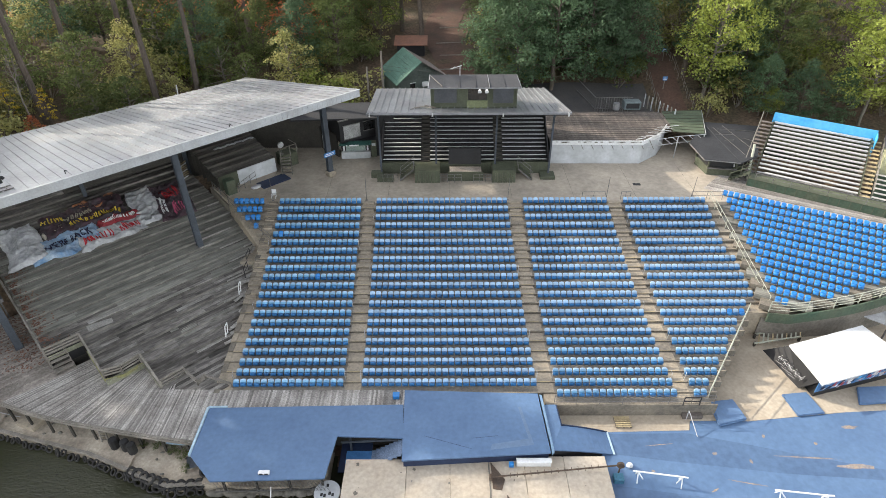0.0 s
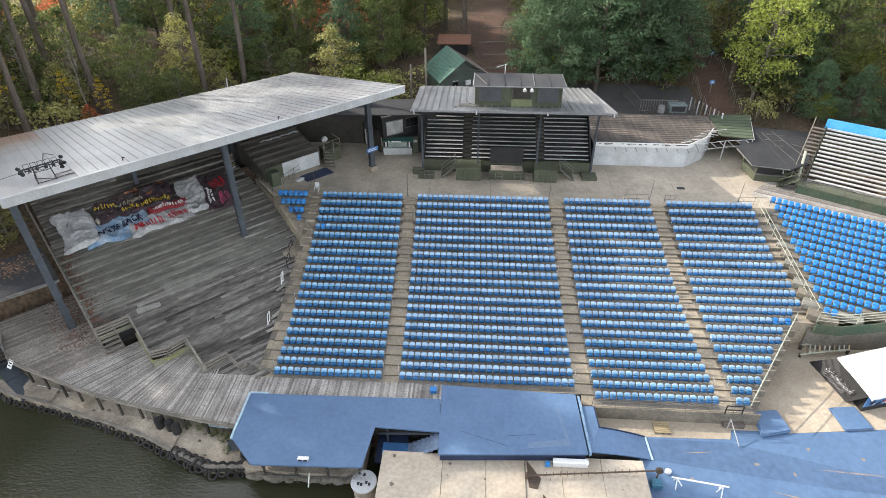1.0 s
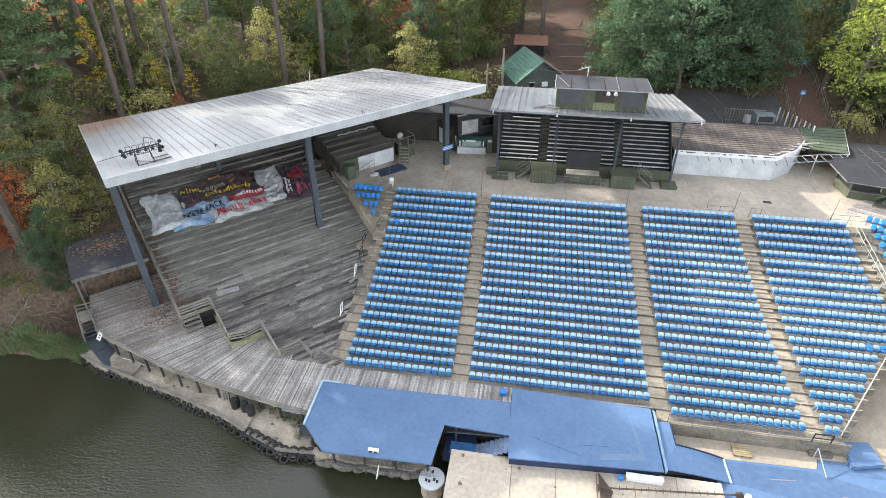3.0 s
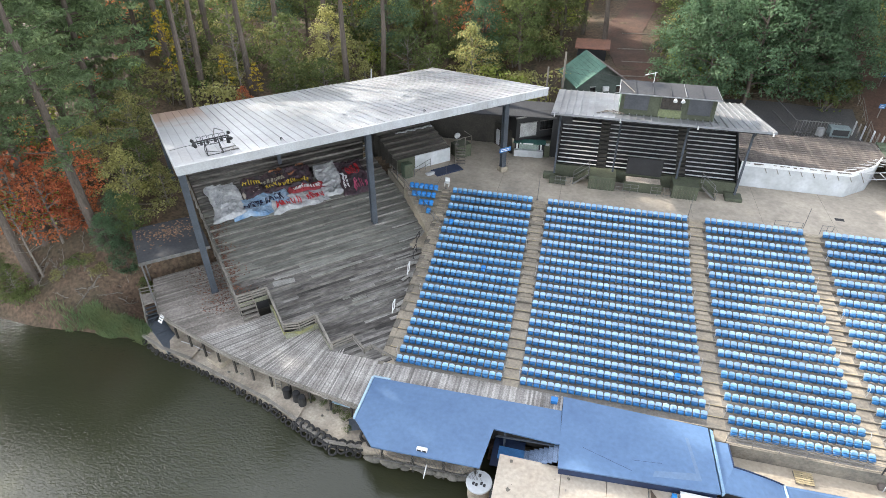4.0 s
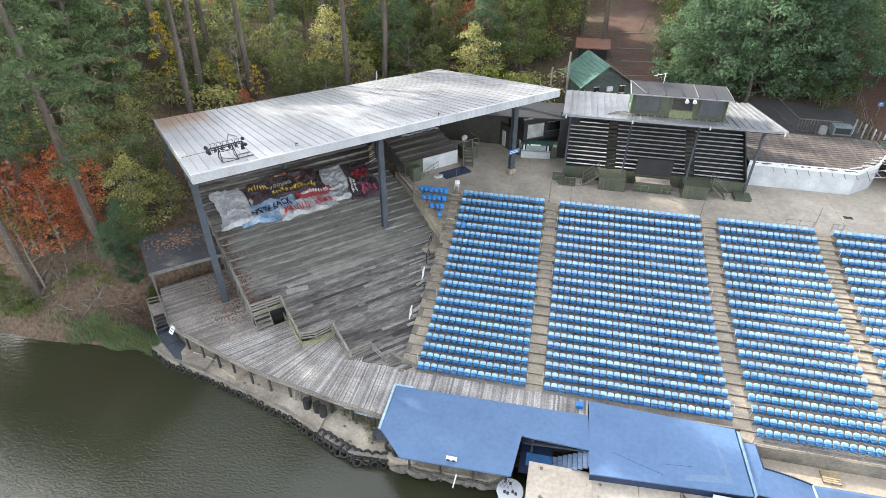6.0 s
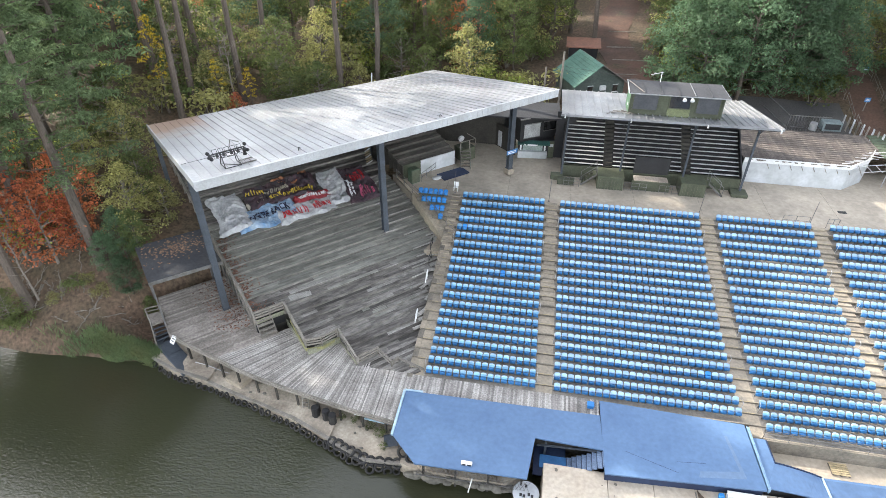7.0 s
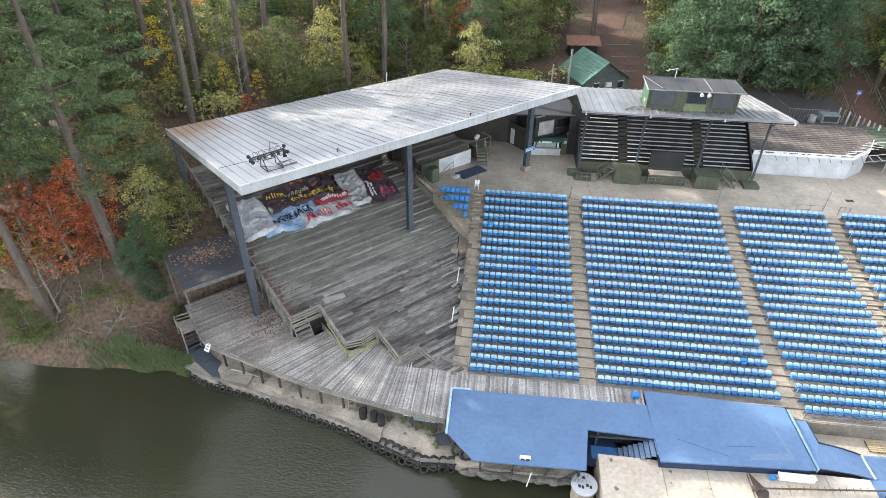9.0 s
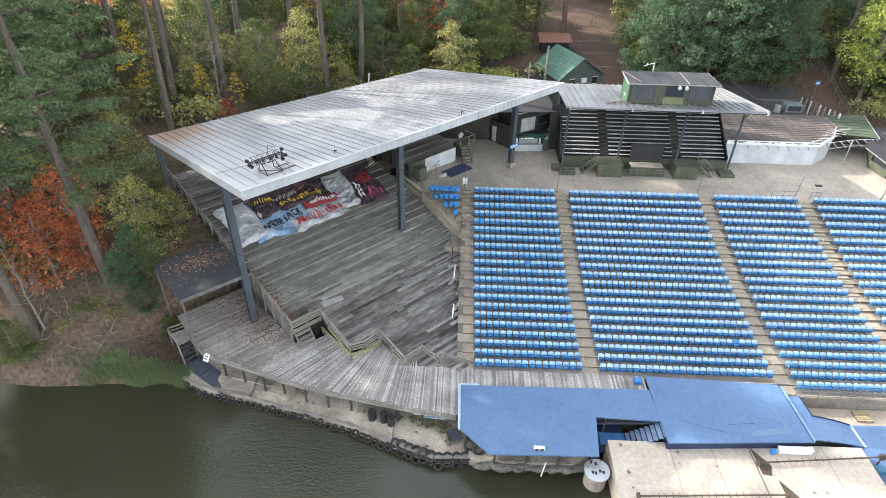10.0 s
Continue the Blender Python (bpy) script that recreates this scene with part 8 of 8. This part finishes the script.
KINDS = {
    "green": [tree_kind("tall green broadleaf tree at the edge of the woods", *broadleaf(h, s, 0.22, 84, LEAF_GREEN, BARK, 105, 0.175)) for h, s in ((19, 5.2), (16, 5.0))],
    "dark": [tree_kind("dense dark green tree behind the grandstand", *broadleaf(h, s, 0.1, 96, LEAF_DARK, BARK, 100, 0.18)) for h, s in ((17, 5.6), (14, 5.0))],
    "yellow": [tree_kind("yellow-green tree lit by the sun", *broadleaf(12.5, 4.6, 0.3, 84, LEAF_YELLOW, BARKPALE, 105, 0.165))],
    "pine": [tree_kind("tall pine with feathery grey-green boughs", *pine(h, 0.2, LEAF_PINE, BARK, 15, 4.6, count=120, size=0.23)) for h in (23, 19)],
    "low_pine": [tree_kind("tall pine leaning boughs over the bank", *pine(31, 0.29, LEAF_PINE, BARK, 17, 5.2, 0.0, count=190, size=0.17, puff=1.12)),
                 tree_kind("tall pine with a high crown on the bank", *pine(32, 0.42, LEAF_PINE, BARK, 14, 5.2, -0.04, count=120, size=0.2, puff=1.5))],
    "trunk": [tree_kind("tall bare-stemmed pine in the woods", *pine(27, 0.72, LEAF_PINE, BARK, 6, 2.3, l, count=34, size=0.22)) for l in (0.02, -0.05)],
    "orange": [tree_kind("tree in rust-orange autumn leaf by the bank", *broadleaf(10, 4.0, 0.15, 60, LEAF_ORANGE, BARKPALE, 70, 0.17))],
    "gold": [tree_kind("thin tree with bright golden leaves", *broadleaf(13, 2.2, 0.4, 30, LEAF_GOLD, BARK, 120, 0.14))],
    "olive": [tree_kind("small tree in dull olive-yellow leaf", *broadleaf(9, 3.6, 0.08, 66, m, BARKPALE, 90, 0.16)) for m in (LEAF_OLIVE, LEAF_GREEN)],
    "bare": [tree_kind("bare leafless grey tree", bare(13), None)],
    "far_green": [tree_kind("broadleaf tree deep in the woods", *broadleaf(18, 5.2, 0.2, 44, m, BARK, 50, 0.3)) for m in (LEAF_GREEN, LEAF_OLIVE)],
    "far_pine": [tree_kind("tall pine deep in the woods", *pine(h, b, LEAF_PINE, BARK, 9, 4.0, count=26, size=0.55)) for h, b in ((23, 0.25), (27, 0.6))],
    "far_orange": [tree_kind("rust-coloured tree deep in the woods", *broadleaf(13, 4.5, 0.15, 40, LEAF_ORANGE, BARKPALE, 46, 0.3))],
}
BUSHES = []
for m, label in ((LEAF_OLIVE, "olive-brown bush in the undergrowth"), (LEAF_GREEN, "green bush in the undergrowth"), (LEAF_YELLOW, "yellow-green bush in the undergrowth"), (LEAF_ORANGE, "rusty bush in the undergrowth")):
    b = thing("bush", label, "bush", (0, 0, -60), "undergrowth")
    cs = [(tr_rng.uniform(-1.5, 1.5), tr_rng.uniform(-1.5, 1.5), tr_rng.uniform(0.4, 2.4)) for _ in range(14)]
    part("foliage", leaves_mesh("foliage", cs, [tr_rng.uniform(0.6, 1.1) for _ in cs], 100, 0.145, m), None, b)
    g = Geo()
    for c in cs[:7]:
        limb(g, (0, 0, -0.3), c, 0.04, 0.012, 0.2, 4, 2)
    part("stem", g, BARKPALE, b)
    BUSHES.append(b)


def plant(kind, x, y, s=1.0, turn=None, which=None):
    k = KINDS[kind]
    src = k[which if which is not None else tr_rng.randint(len(k))]
    t = copy_thing(src, pose(x, y, height(x, y) - 0.1, tr_rng.uniform(-2, 2), tr_rng.uniform(-2, 2), tr_rng.uniform(0, 360) if turn is None else turn) @ Matrix.Scale(s, 4))
    t.scale = (s, s, s * 1.0)
    return t


def shrub(x, y, s=1.0, which=None):
    b = copy_thing(BUSHES[tr_rng.randint(len(BUSHES)) if which is None else which], pose(x, y, height(x, y) - 0.1, 0, 0, tr_rng.uniform(0, 360)))
    b.scale = (s, s, s * tr_rng.uniform(0.8, 1.2))
    return b


# west bank
# pines scaled near 1.4 are added to keep sun off the platform
for kind, x, y, s, which in (("low_pine", -45.4, 33.9, 1.0, 0), ("low_pine", -51.0, 33.2, 1.0, 1), ("low_pine", -50.2, 30.2, 0.9, 1), ("orange", -49.0, 33.2, 0.75, 0), ("orange", -52.0, 33.4, 0.95, 0), ("orange", -47.0, 34.6, 0.5, 0), ("orange", -48.6, 36.5, 0.7, 0),
                             ("bare", -49.6, 30.6, 0.6, 0), ("olive", -43.0, 36.6, 0.72, 0), ("olive", -44.2, 40.0, 0.62, 1), ("olive", -41.8, 39.2, 0.45, 0), ("green", -41.7, 34.5, 0.27, 0), ("dark", -43.9, 33.3, 0.23, 0), ("dark", -42.4, 33.0, 0.27, 1), ("dark", -43.0, 34.4, 0.28, 0), ("green", -40.9, 32.7, 0.15, 0), ("green", -52.4, 29.2, 0.24, 0), ("olive", -51.2, 28.9, 0.42, 1),
                             # pines near y 31 stand out of view, added to darken the lake's reflection
                             ("pine", -56, 41, 1.3, 0), ("pine", -59, 47, 1.3, 1), ("pine", -57, 34, 1.3, 1), ("green", -61, 33, 1.2, 0), ("orange", -58, 37, 1.1, 0), ("pine", -64, 40, 1.2, 1), ("pine", -62, 31.5, 1.25, 0), ("pine", -67, 31, 1.3, 1), ("pine", -73, 31.5, 1.3, 0), ("pine", -57, 49.5, 1.38, 0),
                             ("olive", -47.5, 44.0, 0.75, 0), ("olive", -51.5, 47.5, 0.9, 1), ("olive", -49.5, 40.5, 0.6, 0), ("pine", -53.5, 46.0, 1.38, 1), ("pine", -61, 53.5, 1.4, 0), ("green", -67, 58, 1.2, 1), ("dark", -60, 62, 1.2, 0), ("pine", -68, 66, 1.3, 1)):
    plant(kind, x, y, s, None, which)
for x, y, s, which in ((-44.3, 31.6, 0.4, 0), (-46.6, 31.7, 0.5, 1), (-47.9, 30.7, 0.4, 0), (-49.6, 28.8, 0.5, 1), (-51.2, 28.6, 0.7, 1), (-45.6, 32.4, 0.35, 0)):
    shrub(x, y, s, which)
# behind the pavilion
for kind, x, y, s in (("trunk", -46.6, 51.5, 1.0), ("trunk", -48.0, 56.0, 1.05), ("trunk", -43.8, 59.8, 1.05), ("trunk", -33.7, 64.6, 1.05), ("trunk", -30.2, 67.6, 1.0), ("trunk", -39.0, 71, 1.0), ("trunk", -50.5, 63, 1.1), ("trunk", -45, 69, 1), ("trunk", -54, 59, 1.1), ("trunk", -41, 78, 1), ("trunk", -26, 79, 1), ("trunk", -34.4, 82, 1), ("trunk", -52, 71, 1), ("trunk", -14, 92, 1), ("trunk", -57, 72, 1),
                      ("gold", -49.8, 54.3, 0.75), ("gold", -44.6, 56.5, 0.45), ("gold", -41.6, 57.4, 0.4), ("bare", -43.4, 57.0, 0.7), ("orange", -42.6, 55.8, 0.32), ("olive", -37.4, 58.6, 0.62), ("olive", -39.4, 60.6, 0.7), ("olive", -35.2, 61.6, 0.65), ("olive", -46.5, 58.5, 0.6), ("olive", -31.5, 65.5, 0.6), ("olive", -41.0, 64.5, 0.9), ("olive", -48.5, 64.5, 1.0), ("olive", -53, 62, 1.1),
                      ("olive", -19, 69.5, 0.9), ("olive", -24, 68.5, 0.75), ("olive", -27.5, 70.5, 0.9), ("olive", -36.5, 67.0, 0.9), ("dark", -32, 76, 0.7), ("green", -23.4, 74.6, 0.6), ("dark", -18.5, 74, 0.6), ("green", -13.8, 74.5, 0.7), ("orange", -21, 81, 1.35), ("green", -15, 82, 0.9), ("dark", -20, 86, 0.9),
                      ("green", -9.5, 84, 0.75), ("green", -28.5, 82, 0.8), ("olive", -37, 76, 1.2), ("green", -44, 76, 0.8), ("dark", -48, 76, 0.9), ("orange", -38, 90, 1.3), ("olive", -53, 80, 1.3), ("green", -30, 90, 0.9), ("green", -12.5, 90, 0.9)):
    plant(kind, x, y, s)
# behind the grandstand and to the east
for kind, x, y, s in (("dark", 8.6, 71, 0.85), ("dark", 5.6, 72.5, 0.8), ("green", 4.9, 79, 0.6), ("dark", 13.0, 72.0, 0.95), ("dark", 17.5, 73.5, 1.0), ("dark", 22.0, 73.5, 0.8), ("dark", 10.5, 78, 1.1), ("dark", 16, 80, 1.15), ("green", 8.0, 86, 0.95), ("dark", 21.5, 77, 0.95), ("dark", 22.5, 85, 1.0), ("yellow", 31.6, 70, 1.1), ("green", 40, 72, 0.85),
                      ("pine", 38, 76, 0.95), ("pine", 43.5, 78, 1.0), ("yellow", 48.5, 64.8, 1.0), ("yellow", 54, 66, 1.1), ("dark", 37.2, 66.5, 0.42), ("dark", 41, 65.2, 0.5), ("dark", 44.8, 64.6, 0.4), ("dark", 36, 71, 0.55), ("dark", 34.5, 79, 1.0), ("olive", 31.5, 83, 1.1), ("trunk", 24, 92, 1), ("green", 38, 88, 1.1), ("yellow", 57, 59, 0.8),
                      ("trunk", 30.5, 75, 0.9), ("trunk", 6.5, 96, 1), ("trunk", -3.5, 83.2, 1.0), ("yellow", 38, 66, 0.3), ("pine", 60, 78, 1.1), ("dark", 64, 68, 1.0), ("yellow", 53, 75, 1.2), ("dark", 41, 82, 1.1), ("dark", 13, 88, 1.2), ("dark", 19, 92, 1.2), ("olive", 33, 92, 1.3)):
    plant(kind, x, y, s)
# deeper woods
count = 0
while count < 92:
    x, y = tr_rng.uniform(-72, 85), tr_rng.uniform(86, 150)
    if abs(x - 0.5) < 5.5 or (24 < x < 30 and y < 105) or (x < -60 and y < 60):
        continue
    plant(("far_pine", "far_green", "trunk", "far_green", "far_pine", "far_orange", "far_green", "trunk")[tr_rng.randint(8)], x, y, tr_rng.uniform(0.9, 1.3))
    count += 1
# undergrowth
count = 0
while count < 270:
    x, y = tr_rng.uniform(-72, 60), tr_rng.uniform(31, 104)
    back = 66 if x > -22 else (63 if x > -36 else 31)
    if y < back or (abs(x - 0.5) < 4.5 and y > 60) or (-9.5 < x < 5 and y < 90) or (24.5 < x < 30.5 and y < 104) or (5 < x < 27 and y < 70):
        continue
    if -50 < x < -38 and y < 38:
        continue
    if x < -36:
        du, dv = x + 31.1, y - 29.45
        u, v = du * 0.719 + dv * 0.695, -du * 0.695 + dv * 0.719
        if (-5.5 < u < 33 and v < 19.5) or (u < -5 and v < 4.5 + (-u) * 0.2 and y < 31.5):
            continue
    w = (0, 0, 1, 2, 0, 1, 1, 3 if x < 0 else 0)[tr_rng.randint(8)]
    shrub(x, y, tr_rng.uniform(0.8, 1.7), w)
    count += 1
for x, y, s in ((-19.0, 24.6, 0.2), (-20.2, 24.9, 0.17), (-18.2, 24.2, 0.22), (-21.2, 25.0, 0.14), (-17.7, 23.2, 0.16)):
    weed = copy_thing(BUSHES[1], pose(x, y, -1.42, 0, 0, 70 * x))
    weed.scale = (s, s, s)
    tagged(weed, "small green weeds growing on the concrete apron", "weeds", "apron weeds")
for k in KINDS.values():
    for t in k:
        for c in t.children_recursive:
            bpy.data.objects.remove(c)
        bpy.data.objects.remove(t)
for b in BUSHES:
    for c in b.children_recursive:
        bpy.data.objects.remove(c)
    bpy.data.objects.remove(b)
# dead branches on the bank
twigs = np.random.RandomState(3)
STICKS = [(twigs.uniform(-52, -41), twigs.uniform(29.2, 32.6), twigs.uniform(0, 6.28), twigs.uniform(0.8, 2.0)) for _ in range(34)]
for x, y, a, n in STICKS + [(-44.5, 31.5, 0.2, 2.6), (-49.5, 30.6, 2.6, 2.2), (-41.8, 32.6, 1.1, 1.8), (-52.0, 32.2, 0.6, 2.4), (-46.8, 33.0, 2.0, 1.6)]:
    z = height(x, y) + 0.08
    br = thing("fallen_branch", "bare grey branch lying on the brown bank", "branch", (x, y, z), "fallen branches")
    g = Geo()
    tip = Vector((math.cos(a) * n, math.sin(a) * n, height(x + math.cos(a) * n, y + math.sin(a) * n) + 0.15 - z))
    limb(g, (0, 0, 0), tip, 0.06, 0.02, 0.25, 5, 4)
    for t in (0.35, 0.6, 0.8):
        p = tip * t
        limb(g, p, p + Vector((math.cos(a + 0.9) * n * 0.3, math.sin(a + 0.9) * n * 0.3, 0.25)), 0.03, 0.01, 0.15, 4, 3)
    part("branch", g, BARKPALE, br)
# reeds at the west bank
reed = Geo()
for k in range(5200):
    x = -37.8 - abs(tr_rng.normal()) * 3.2
    y = along(SHORE, x) + tr_rng.uniform(-0.35, 0.9) + 0.25 * math.sin(x * 1.7)
    z = max(WATER_Z - 0.1, height(x, y))
    a, h, w = tr_rng.uniform(0, 6.28), tr_rng.uniform(0.45, 1.25), 0.03
    dx, dy = math.cos(a), math.sin(a)
    lean = tr_rng.uniform(0.1, 0.45)
    reed.add([(x - dy * w, y + dx * w, z), (x + dy * w, y - dx * w, z), (x + dx * lean * 0.5, y + dy * lean * 0.5, z + h * 0.7), (x + dx * lean, y + dy * lean, z + h)], [(0, 1, 2), (0, 2, 3)])
tagged(new("reeds", reed.mesh("reeds", GRASSY)), "green reeds and grass along the bank", "reeds", kind="stuff")
